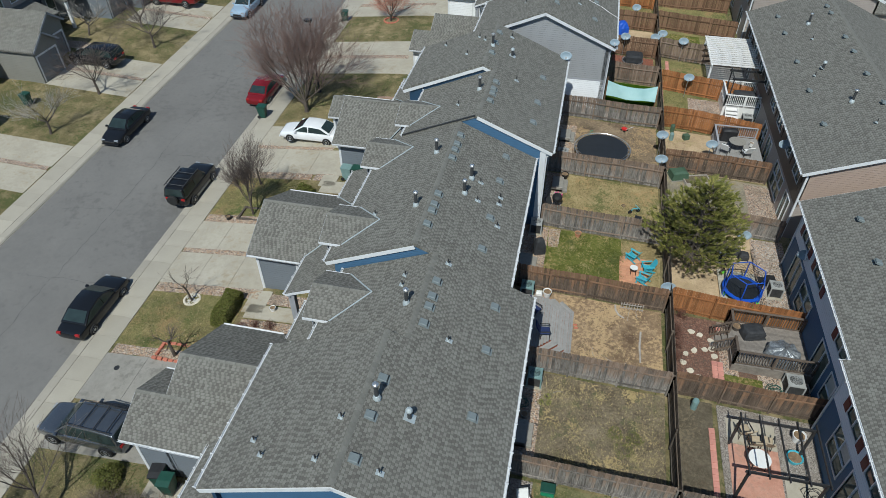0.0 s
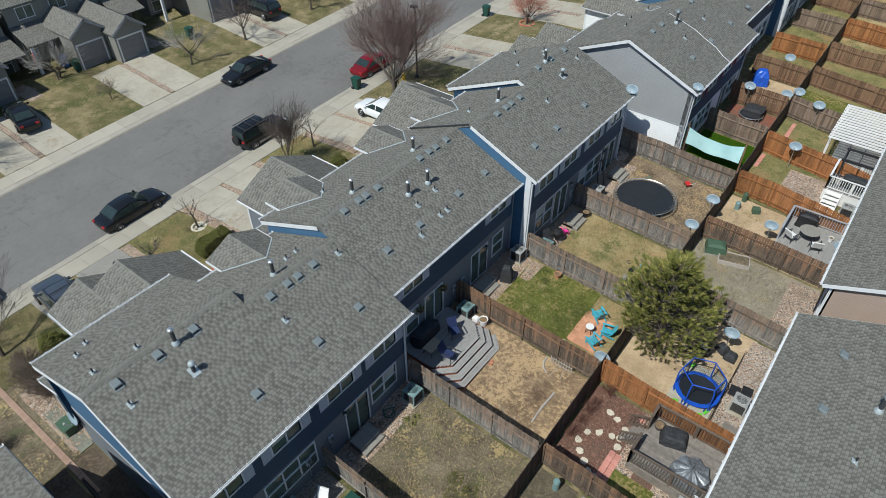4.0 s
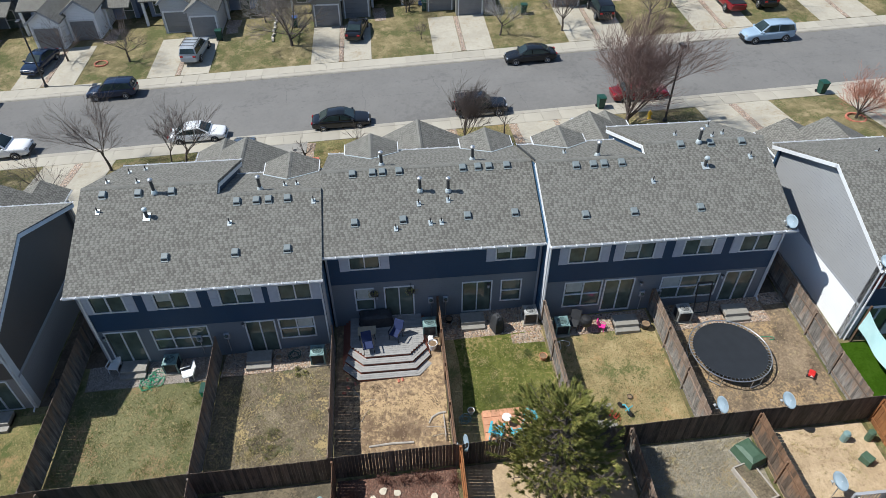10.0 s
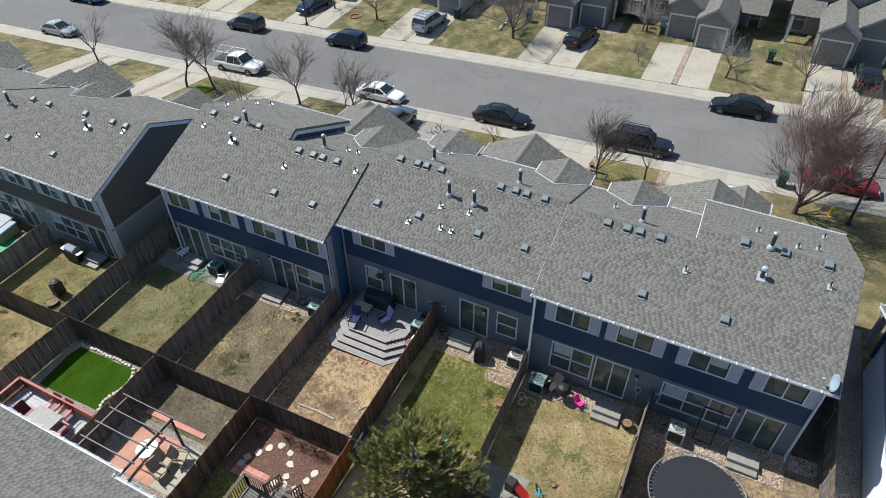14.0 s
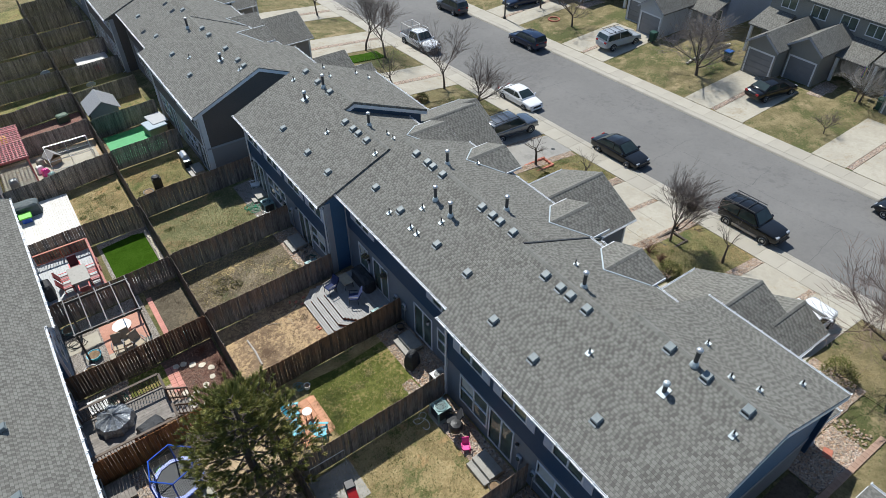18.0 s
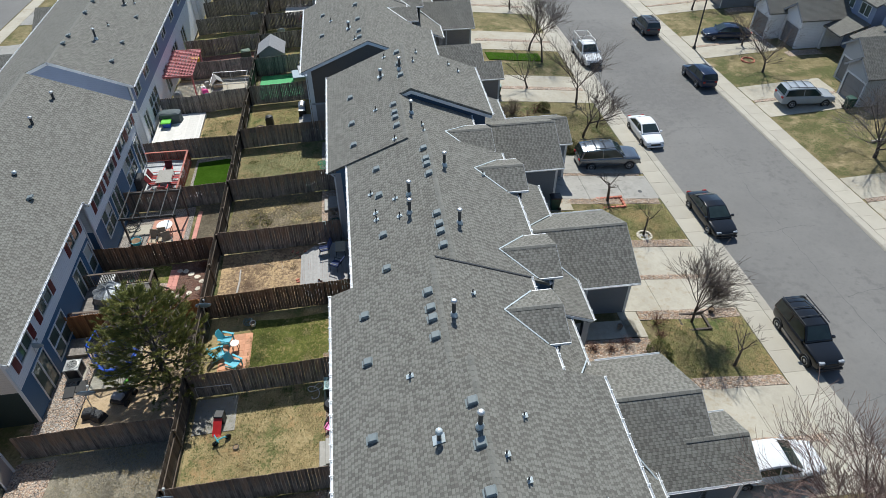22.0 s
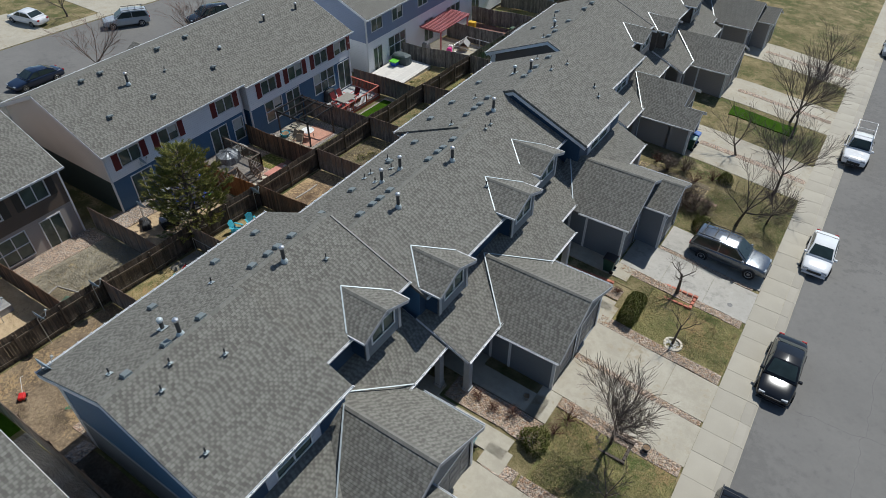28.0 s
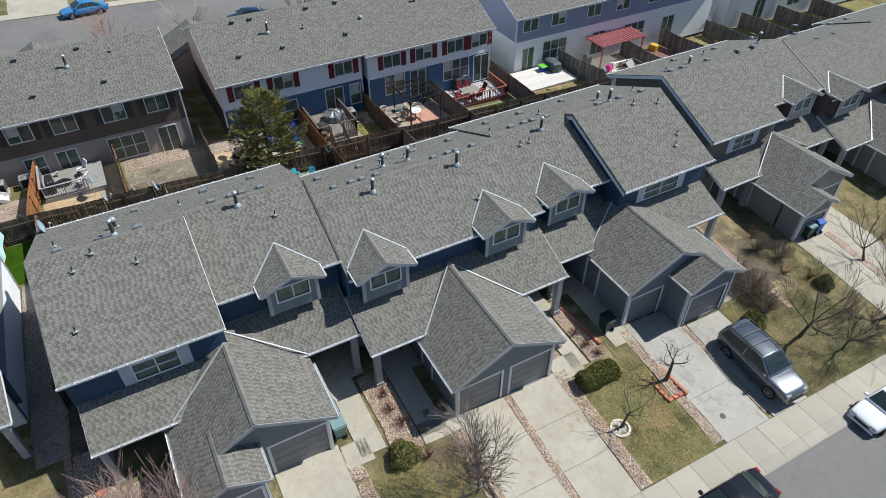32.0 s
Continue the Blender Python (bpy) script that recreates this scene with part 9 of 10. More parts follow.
part("body", box(B(), -0.55, -0.35, 0.15, 0.55, 0.35, 0.5, 0.08), BLACKP, t)
part("hood", box(B(), 0.1, -0.3, 0.5, 0.5, 0.3, 0.68, 0.06), TRIM_GREY, t)
for xx in (-0.35, 0.35):
    for yy in (-0.38, 0.38):
        bm = lathe(B(), [(0.05, -0.06), (0.17, -0.06), (0.17, 0.06), (0.05, 0.06)], 12)
        bmesh.ops.transform(bm, matrix=Matrix.Translation((xx, yy, 0.17)) @ Matrix.Rotation(radians(90), 4, "X"), verts=bm.verts)
        part("wheel", bm, TYRE, t)
for x, y, s in ((12.25, 6.15, 5), (12.75, 5.9, 6)):
    shroud("rubbish_bag", x, y, 0.7, 0.6, 0.45, DARKFAB, "black plastic rubbish bag on the soil", "rubbish bag", 30 * s, 0, s, 0.7)
ac_unit(14.15, 3.1, 0)
deck(13.9, 0.7, 15.1, 1.9, grade(14, 1) + 0.3, DECKDARK, "dark grey wooden landing at the back door", 0.14, "y", DECKDARK)
zb = grade(13, -1.2) + 0.55
d = deck(11.1, -3.1, 15.1, 0.0, zb, DECKDARK, "dark brown wooden deck with railings", 0.15, "x", DECKDARK)
DECKRAIL = surf("aged_deck_rail", (0.085, 0.062, 0.047), (0.15, 0.115, 0.088), 5, 0.8, 0, 40, 0.003, 0.15)
railing(d, [(15.0, -3.05), (11.15, -3.05), (11.15, -2.0)], zb, DECKRAIL)
railing(d, [(11.15, -0.9), (11.15, -0.05), (15.0, -0.05)], zb, DECKRAIL)
for yy in (-2.02, -0.9):
    for z in (0.2, 0.9):
        part("stair_rail", bar(B(), (10.2, yy, zb - 0.55 + z), (11.12, yy, zb + z), 0.05, 0.09), DECKRAIL, d)
    for k in range(6):
        x, z = 10.22 + 0.15 * k, zb - 0.55 + 0.09 * k
        part("baluster", box(B(), x, yy - 0.02, z - (0.05 if k else 0), x + 0.04, yy + 0.02, z + 0.9), DECKRAIL, d)
for k in range(3):
    part("step", box(B(), 10.2 + 0.3 * k, -1.95, zb - 0.55 + 0.14 * k, 10.5 + 0.3 * k, -0.95, zb - 0.41 + 0.14 * k), DECKDARK, d)
CRUMPLE = surf("crumpled_silver_sheet", (0.1, 0.11, 0.12), (0.3, 0.32, 0.34), 6, 0.32, 0.3, 12, 0.04)
rnd = random.Random(8)
t = thing("covered_table", "round patio table under a crumpled silver tarpaulin on the deck", "table", at=spot(13.65, -2.15, 0, zb - grade(13.65, -2.15)))
rows = []
for r, z in ((0.86, 0.03), (0.84, 0.3), (0.78, 0.5), (0.5, 0.58), (0.22, 0.68), (0.05, 0.74)):
    ring = []
    for k in range(48):
        fold = (1 + 0.05 * math.cos(8 * 2 * math.pi * k / 48)) * (1 + rnd.uniform(-0.035, 0.035))
        ring.append((r * fold * math.cos(2 * math.pi * k / 48), r * fold * math.sin(2 * math.pi * k / 48), z + (0 if z < 0.1 else rnd.uniform(-0.02, 0.02) + 0.03 * math.cos(8 * 2 * math.pi * k / 48))))
    rows.append(ring)
part("cover", loft(B(), rows), CRUMPLE, t)
shroud("covered_firepit", 12.35, -0.75, 1.35, 1.0, 0.55, DARKFAB, "round fire table under a black cover on the deck", "fire table", 15, zb - grade(12.35, -0.75), 12, 0.75)
pot(11.55, -0.55, 0.24, 0.3, BARK, "brown basket on the deck", zb - grade(11.55, -0.55))
ac_unit(14.1, -3.65, 0, ACM, 0.4)
hose(13.3, -4.0, 0.45, BINGREEN, 14, "heap of dark green garden hose", 8, 0.15)
for k, (x, y) in enumerate(((9.27, -0.92), (9.73, -1.06), (9.36, -2.22), (9.92, -2.04), (10.26, -1.32), (10.29, -1.88), (10.4, -2.38), (8.89, -2.53), (8.75, -3.17), (9.08, -3.63), (9.48, -3.95), (9.86, -4.3), (10.22, -4.36))):
    rnd = random.Random(k)
    n = 7
    poly = [(0.19 * (1 + rnd.uniform(-0.25, 0.25)) * math.cos(2 * math.pi * i / n), 0.17 * (1 + rnd.uniform(-0.25, 0.25)) * math.sin(2 * math.pi * i / n), 0.0) for i in range(n)]
    bm = B()
    prism(bm, poly, (0, 0, 0.06))
    lone("stepping_stone", bm, STONE, "pale irregular flagstone set in red mulch", "stepping stone", "stepping stones", at=spot(x, y, 40 * k, 0.01))


def brick_path(x0, y0, x1, y1, label, mat=PINKBRICK):
    t = thing("brick_path", label, "brick path", kind="structure")
    bm = box(B(), -0.14, -0.145, -0.03, 0.14, 0.145, 0.06, 0.01)
    me = bpy.data.meshes.new("brick")
    bm.to_mesh(me)
    bm.free()
    me.materials.append(mat)
    n = max(1, int((y1 - y0) / 0.31))
    m = max(1, int((x1 - x0) / 0.3))
    for i in range(m):
        for j in range(n):
            o = new("brick", me)
            px, py = x0 + 0.15 + i * 0.3, y0 + 0.155 + j * 0.31
            o.matrix_basis = spot(px, py, random.uniform(-2, 2), 0.015)
            o.parent = t


brick_path(10.2, -4.55, 10.8, -2.4, "red concrete paver path beside the mulch bed")
PATHTAN = surf("weathered_paver", (0.3, 0.195, 0.14), (0.4, 0.27, 0.2), 5, 0.88, 0, 40, 0.006, 0.1)
brick_path(-17.6, -18.72, -7.1, -18.12, "weathered salmon paver strip along the end of the row", PATHTAN)
brick_path(-14.8, 19.28, -7.1, 19.88, "weathered salmon paver strip along the end of the row", PATHTAN)
t = thing("utility_box", "dark green utility cabinet beside the end wall", "utility box", at=spot(-11.3, -17.62, 4))
part("cabinet", box(B(), -0.42, -0.28, 0, 0.42, 0.28, 0.55, 0.03), UTILGREEN, t)
part("lid", box(B(), -0.45, -0.31, 0.55, 0.45, 0.31, 0.62, 0.025), UTILGREEN, t)
sheet("slab", -13.3, -17.95, -9.6, -17.3, GREENPAD, 0.06, "grey-green gravel pad beside the end wall", "slab")
lone("door_mat", box(B(), -0.3, -0.2, 0, 0.3, 0.2, 0.03, 0.008), BRICKM, "faded red mat on the gravel", "mat", at=spot(-11.8, 18.4, 20, 0.07))
brick_path(10.55, -0.55, 10.85, 0.05, "red concrete pavers beside the cedar fence")
brick_path(9.75, -10.6, 10.35, -6.7, "salmon concrete paver edging of the patio")
brick_path(8.1, 23.2, 8.7, 25.1, "red brick strip along the lawn")
brick_path(8.7, 28.2, 9.0, 30.4, "red brick strip along the lawn")
PINKPAVE = ground_mat("salmon_concrete", [(0.42, 0.215, 0.155), (0.5, 0.265, 0.195), (0.56, 0.315, 0.24)], 0.8, 6, (0.4, 0.24, 0.18), 0.3, 0.55, 0.68, 60, 0.01)
sheet("patio", 10.6, -10.3, 12.9, -7.5, PINKPAVE, 0.06, "salmon-coloured concrete patio", "patio", nx=1, ny=2)
sheet("patio", 10.6, -7.48, 12.9, -6.1, CONCRETE, 0.06, "pale concrete patio strip", "patio", nx=1, ny=1)
sheet("patio", 13.0, -9.75, 15.0, -8.7, CONCRETE, 0.07, "pale concrete slabs by the back door", "patio", nx=1, ny=1)
pergola(10.5, -10.5, 13.95, -7.3, grade(12, -8.8) + 2.3, DKMETAL, "dark metal open pergola over the patio", 5, "x", True, 0.1)
table(11.75, -8.5, 1.0, 0.75, 0.72, WHITEPL, "white oval patio table under the pergola", 10, 0.06, DKMETAL, True)
for x, y, dg in ((12.3, -7.3, 170), (11.3, -6.9, 200), (11.75, -7.4, 185)):
    seat_chair(x, y, dg, DKMETAL, TANW, "tan patio chair beside the pergola", 0.06)
pot(13.55, -7.75, 0.35, 0.35, TURQ, "turquoise glazed pot on the gravel")
pot(14.3, -10.6, 0.32, 0.35, ACTEAL, "blue-grey fire bowl on the gravel")
pot(13.9, -6.6, 0.3, 0.5, WHITEPL, "white tub on the gravel")
hose(14.2, -9.6, 0.45, BLACKP, 15, "coiled dark hose on the gravel", 6, 0.2)
zw = grade(13, -15) + 0.35
PALEDECK = surf("pale_grey_deck", (0.4, 0.41, 0.41), (0.5, 0.51, 0.51), 4, 0.7, 0, 40, 0.003, 0.06)
WDECK = surf("whitewashed_deck", (0.58, 0.55, 0.5), (0.7, 0.67, 0.62), 4, 0.7, 0, 40, 0.003, 0.06)
d = deck(11.6, -17.4, 15.2, -12.1, zw, PALEDECK, "pale grey deck with a red rail", 0.15, "y", REDWOOD)
railing(d, [(11.6, -12.1), (11.6, -17.3), (14.8, -17.3)], zw, REDWOOD, 0.8, 0.16)
table(12.75, -14.25, 1.05, 1.6, 0.73, CONC_DK, "grey stone-topped dining table on the pale deck", 0, zw - grade(12.75, -14.25), DKMETAL)
for x, y, dg in ((12.0, -14.6, 90), (12.75, -15.4, 180), (12.7, -13.1, 0), (13.5, -13.9, 270), (12.0, -13.8, 90), (13.5, -14.7, 270)):
    seat_chair(x, y, dg, REDPL, SHUTTER_RED, "red metal dining chair on the pale deck", zw - grade(x, y))
shroud("covered_bbq", 14.55, -14.2, 0.65, 1.2, 1.0, DARKFAB, "barbecue under a dark cover on the pale deck", "barbecue", 0, zw - grade(14.55, -14.2), 21, 0.85)
for k in range(30):
    x, y = (8.2 + 0.04 * math.sin(k), -17.2 + k * 0.24) if k < 16 else (8.3 + (k - 16) * 0.2, -13.2 + 0.28 * math.sin((k - 16) * 0.42) + 0.035 * (k - 16))
    lone("edging_stone", box(B(), -0.07, -0.1, -0.05, 0.07, 0.1, 0.1, 0.02), STONE, "pale stone edging block beside the turf", "edging stone", "turf edging stones", at=spot(x, y, 60 * math.sin(k * 2), 0.03))
t = thing("storage_box", "pale green storage box in the turf corner", "box", at=spot(10.3, -12.1, 10))
part("box", box(B(), -0.4, -0.3, 0, 0.4, 0.3, 0.5, 0.02), ACTEAL, t)
part("lid", box(B(), -0.43, -0.33, 0.5, 0.43, 0.33, 0.57, 0.02), WHITEPL, t)
SOFACOVER = surf("sofa_cover", (0.05, 0.07, 0.075), (0.085, 0.11, 0.115), 5, 0.7, 0, 30, 0.01)
zw2 = grade(13, -22.0) + 0.3
deck(11.55, -25.1, 15.2, -19.3, zw2, WDECK, "pale whitewashed plain deck", 0.15, "y", WDECK)
shroud("covered_furniture", 14.2, -24.1, 1.9, 1.1, 0.9, SOFACOVER, "garden sofa under a grey-green cover", "sofa", 0, zw2 - grade(14.2, -24.1), 22, 0.9)
t = thing("toy_table", "green and blue plastic play table on the deck", "toy", at=spot(14.4, -23.2, 0, zw2 - grade(14.4, -23.2)))
part("top", box(B(), -0.4, -0.4, 0.4, 0.4, 0.4, 0.5, 0.04), LIMEPL, t)
part("base", box(B(), -0.3, -0.3, 0, 0.3, 0.3, 0.4, 0.04), BLUEPL, t)
FADEDRED = surf("faded_red_paint", (0.4, 0.11, 0.12), (0.55, 0.2, 0.2), 5, 0.6, 0, 40, 0.003, 0.12)
zp_ = grade(14, -30.5) + 2.35
pergola(12.75, -34.0, 15.85, -28.6, zp_, FADEDRED, "faded red slatted pergola at the back wall", 12, "x", True, 0.12, 19, 0.075)
sheet("patio", 8.3, -32.5, 15.2, -28.2, CONCRETE, 0.05, "pale concrete patio", "patio", nx=1, ny=2)
shroud("covered_bbq", 14.4, -28.4, 0.7, 0.8, 1.0, TARP, "barbecue under a silver cover", "barbecue", 0, 0.05, 23, 0.85)
t = thing("dog_house", "small tan dog house with pitched roof", "dog house", at=spot(11.4, -30.9, 200, 0.04))
part("body", box(B(), -0.4, -0.5, 0, 0.4, 0.5, 0.55), TANW, t)
bm = B()
prism(bm, [(-0.5, -0.58, 0.5), (0, -0.58, 0.95), (0.5, -0.58, 0.5), (0.5, -0.58, 0.56), (0, -0.58, 1.02), (-0.5, -0.58, 0.56)], (0, 1.16, 0))
part("roof", bm, DECKGREY, t)
t = thing("dog_run", "low pale tube fence round the dog house", "dog run", at=spot(10.2, -30.6, 0, 0.04))
for z in (0.1, 0.9):
    part("rail", tube(B(), [(-1.6, -1.2, z), (1.5, -1.2, z), (1.5, 1.3, z), (-1.6, 1.3, z), (-1.6, -1.2, z)], 0.03, 6), METAL, t)
for px, py in ((-1.6, -1.2), (1.5, -1.2), (1.5, 1.3), (-1.6, 1.3), (0, -1.2), (0, 1.3)):
    part("post", tube(B(), [(px, py, 0), (px, py, 0.95)], 0.03, 6), METAL, t)
for x, y, m, s in ((12.2, -29.3, PINKPL, 31), (12.5, -30.0, WHITEPL, 32), (11.9, -28.4, ACTEAL, 33), (12.3, -31.0, CONC_DK, 34)):
    shroud("garden_clutter", x, y, 0.6, 0.5, 0.55, m, "plastic bags and boxes piled on the patio", "clutter", 20, 0.05, s, 0.75)
# tool shed in the neighbour's yard
SHEDROOF = surf("pale_grey_shingle", (0.2, 0.205, 0.215), (0.27, 0.275, 0.285), 7, 0.85, 0, 30, 0.006)
SHEDWALL = surf("shed_cladding", (0.17, 0.235, 0.22), (0.21, 0.28, 0.262), 5, 0.7, 0, 40, 0.003)
t = thing("shed", "small grey-green garden shed with pitched grey roof", "shed", at=spot(6.45, -34.85))
part("body", box(B(), -1.1, -1.2, -0.1, 1.1, 1.2, 1.75), SHEDWALL, t)
for s in (-1, 1):
    part("roof", slab(B(), [(0, -1.35, 2.5), (0, 1.35, 2.5), (s * 1.3, 1.35, 1.62), (s * 1.3, -1.35, 1.62)], 0.05), SHEDROOF, t)
for yy in (-1.2, 1.16):
    bm = B()
    prism(bm, [(-1.1, yy, 1.75), (1.1, yy, 1.75), (0, yy, 2.44)], (0, 0.04, 0))
    part("gable", bm, SHEDWALL, t)
part("door", box(B(), 1.1, -0.45, 0, 1.13, 0.45, 1.65), WHITEPL, t)

t = thing("hot_tub", "square hot tub under a pale grey cover by the wall", "hot tub", at=spot(3.2, -30.9, 8))
part("cabinet", box(B(), -0.62, -0.85, 0, 0.62, 0.85, 0.72, 0.04), WOODBROWN, t)
part("cover", box(B(), -0.68, -0.92, 0.72, 0.68, 0.92, 0.86, 0.05), TRIM_GREY, t, "pale grey padded cover")

# grey deck and white pergola to the north
zg = grade(13.5, 17) + 0.45
d = deck(11.8, 15.1, 15.1, 19.0, zg, DECKGREY, "grey painted deck with dark rails", 0.15, "y", TRIM_GREY)
railing(d, [(14.9, 18.95), (11.85, 18.95), (11.85, 16.2)], zg, TRIM_GREY, 0.85, 0.15)
shroud("barbecue", 12.9, 18.4, 1.3, 0.55, 1.0, BLACKP, "dark gas barbecue on the grey deck", "barbecue", 0, zg - grade(12.9, 18.4), 41, 0.9)
table(13.3, 17.2, 1.2, 1.2, 0.72, CONC_DK, "round grey patio table on the deck", 0, zg - grade(13.3, 17.2), DKMETAL, True)
for x, y, dg in ((13.9, 16.4, 200), (12.5, 16.5, 150)):
    seat_chair(x, y, dg, BLACKP, WHITEPL, "patio chair with pale cushion on the grey deck", zg - grade(x, y))
pot(14.5, 17.9, 0.15, 0.3, WHITEPL, "white gas bottle on the deck", zg - grade(14.5, 17.9))
ac_unit(14.7, 19.9, 0)
zn = grade(14, 24) + 0.9
d = deck(12.8, 22.4, 16.0, 25.0, zn, DECKGREY, "raised white-railed deck with stairs", 0.15, "y", WHITEWOOD)
railing(d, [(15.8, 22.45), (12.85, 22.45), (12.85, 24.9), (15.8, 24.9)], zn, WHITEWOOD, 0.9, 0.14)
for k in range(5):
    part("stair_tread", box(B(), 13.0, 21.1 + k * 0.27, zn - 0.95 + 0.17 * k, 13.9, 21.4 + k * 0.27, zn - 0.78 + 0.17 * k - 0.1), WHITEWOOD, d)
for xx in (12.97, 13.9):
    bm = B()
    prism(bm, [(xx, 21.0, zn - 1.05), (xx, 21.0, zn - 0.75), (xx, 22.4, zn + 0.05), (xx, 22.4, zn - 0.25)], (0.04, 0, 0))
    part("stair_stringer", bm, WHITEWOOD, d)
ac_unit(14.6, 21.5, 0)
pergola(13.0, 22.7, 15.9, 24.8, zn + 2.1, DKMETAL, "dark metal swing frame on the raised deck", 4, "x", True, 0.08)
shroud("swing_seat", 14.4, 23.6, 1.9, 0.8, 0.75, DARKFAB, "dark covered swing seat under its frame", "swing seat", 0, zn - grade(14.4, 23.6), 44, 0.9)
pergola(11.6, 25.4, 16.3, 31.0, grade(14, 28) + 2.65, WHITEWOOD, "white slatted pergola beside the townhouse", 15, "y", True, 0.14, 0, 0.11)
deck(12.2, 25.5, 16.0, 30.9, grade(14, 28) + 0.3, DECKGREY, "grey deck below the white pergola", 0.15, "y", WHITEWOOD)
# shade cloth strung between posts
t = thing("shade_cloth", "pale turquoise shade cloth strung between two posts", "shade cloth", at=(0, 0, 0))
V, Fc = [], []
NX, NY = 14, 8
for side in (0, 1):
    for i in range(NX + 1):
        for j in range(NY + 1):
            u, v = i / NX, j / NY
            x, y = 3.62 + 3.82 * u, 21.08 + 0.05 * u + v * (0.03 + 0.2 * u) + 0.05 * math.sin(11 * u + 2 * v)
            z = 2.31 - 0.19 * u - 0.11 * math.sin(math.pi * u) + v * (1.27 - 0.09 * u - 0.26 * math.sin(math.pi * u)) + 0.02 * math.sin(9 * u + 5 * v)
            V.append((x, y + 0.008 * side, z))
for i in range(NX):
    for j in range(NY):
        a = i * (NY + 1) + j
        Fc.append((a, a + NY + 1, a + NY + 2, a + 1))
        b = a + (NX + 1) * (NY + 1)
        Fc.append((b, b + 1, b + NY + 2, b + NY + 1))
me = bpy.data.meshes.new("cloth")
me.from_pydata(V, [], Fc)
for f in me.polygons:
    f.use_smooth = True
finish(new("cloth", me), CLOTH, t)
for x, y in ((3.57, 21.2), (7.5, 21.4)):
    part("post", box(B(), x - 0.05, y - 0.05, grade(x, y) - 0.1, x + 0.05, y + 0.05, grade(x, y) + 2.65), WOODBROWN, t)
ac_unit(2.4, 24.6, 0)

# ---------------------------------------------------------------- rear wall fittings
for key, x, y, z in (("S", 0.16, -10.9, 1.55), ("S", 0.16, -12.3, 1.5), ("M", -0.98, -0.2, 1.9), ("M", -0.98, 0.6, 1.9), ("N", -0.02, 11.1, 2.2), ("N", -0.02, 12.0, 2.2)):
    t = thing("electric_meter", "grey electric meter box with conduit on the wall", "meter", "wall meters", at=(x, y, z))
    part("box", box(B(), 0, -0.14, -0.2, 0.12, 0.14, 0.2, 0.015), TRIM_GREY, t)
    bm = lathe(B(), [(0.09, 0), (0.09, 0.06), (0.06, 0.09)], 14)
    bmesh.ops.transform(bm, matrix=Matrix.Translation((0.12, 0, 0.06)) @ Matrix.Rotation(radians(90), 4, "Y"), verts=bm.verts)
    part("dial", bm, GLASS, t)
    part("conduit", tube(B(), [(0.06, 0, -0.2), (0.06, 0, -1.2)], 0.02, 6), METAL, t)
for x, y, z in ((0.16, -16.9, 2.0), (0.16, -9.9, 2.3), (-0.98, -3.05, 2.45), (-0.98, 2.9, 2.7), (0.0, 10.9, 3.0), (0.0, 15.3, 3.1)):
    t = thing("wall_lamp", "small dark outdoor wall lamp by the back door", "wall lamp", "rear wall lamps", at=(x, y, z))
    part("backplate", box(B(), 0, -0.06, -0.1, 0.02, 0.06, 0.1), BLACKP, t)
    part("lantern", box(B(), 0.03, -0.06, -0.14, 0.15, 0.06, 0.1, 0.02), LAMPW, t)
    part("cap", lathe(B(), [(0.09, 0.1), (0.03, 0.17)], 8, (0.09, 0, 0)), BLACKP, t)

# ---------------------------------------------------------------- the street side
def street_lamp(x, y, label):
    t = thing("street_lamp", label, "street lamp", "street lamps", at=spot(x, y))
    part("pole", tube(B(), [(0, 0, -0.2), (0, 0, 3.0), (0, 0, 6.15)], [0.09, 0.075, 0.06], 10), DKMETAL, t)
    part("base", lathe(B(), [(0.19, -0.1), (0.19, 0.1), (0.12, 0.3)], 12), DKMETAL, t)
    part("collar", lathe(B(), [(0.07, 6.1), (0.1, 6.14), (0.1, 6.22), (0.05, 6.26)], 10), DKMETAL, t)
    part("head", box(B(), -0.42, -0.19, 6.2, 0.16, 0.19, 6.42, 0.03), DKMETAL, t)
    part("lens", box(B(), -0.34, -0.14, 6.185, 0.06, 0.14, 6.2), LAMPW, t)
    return t


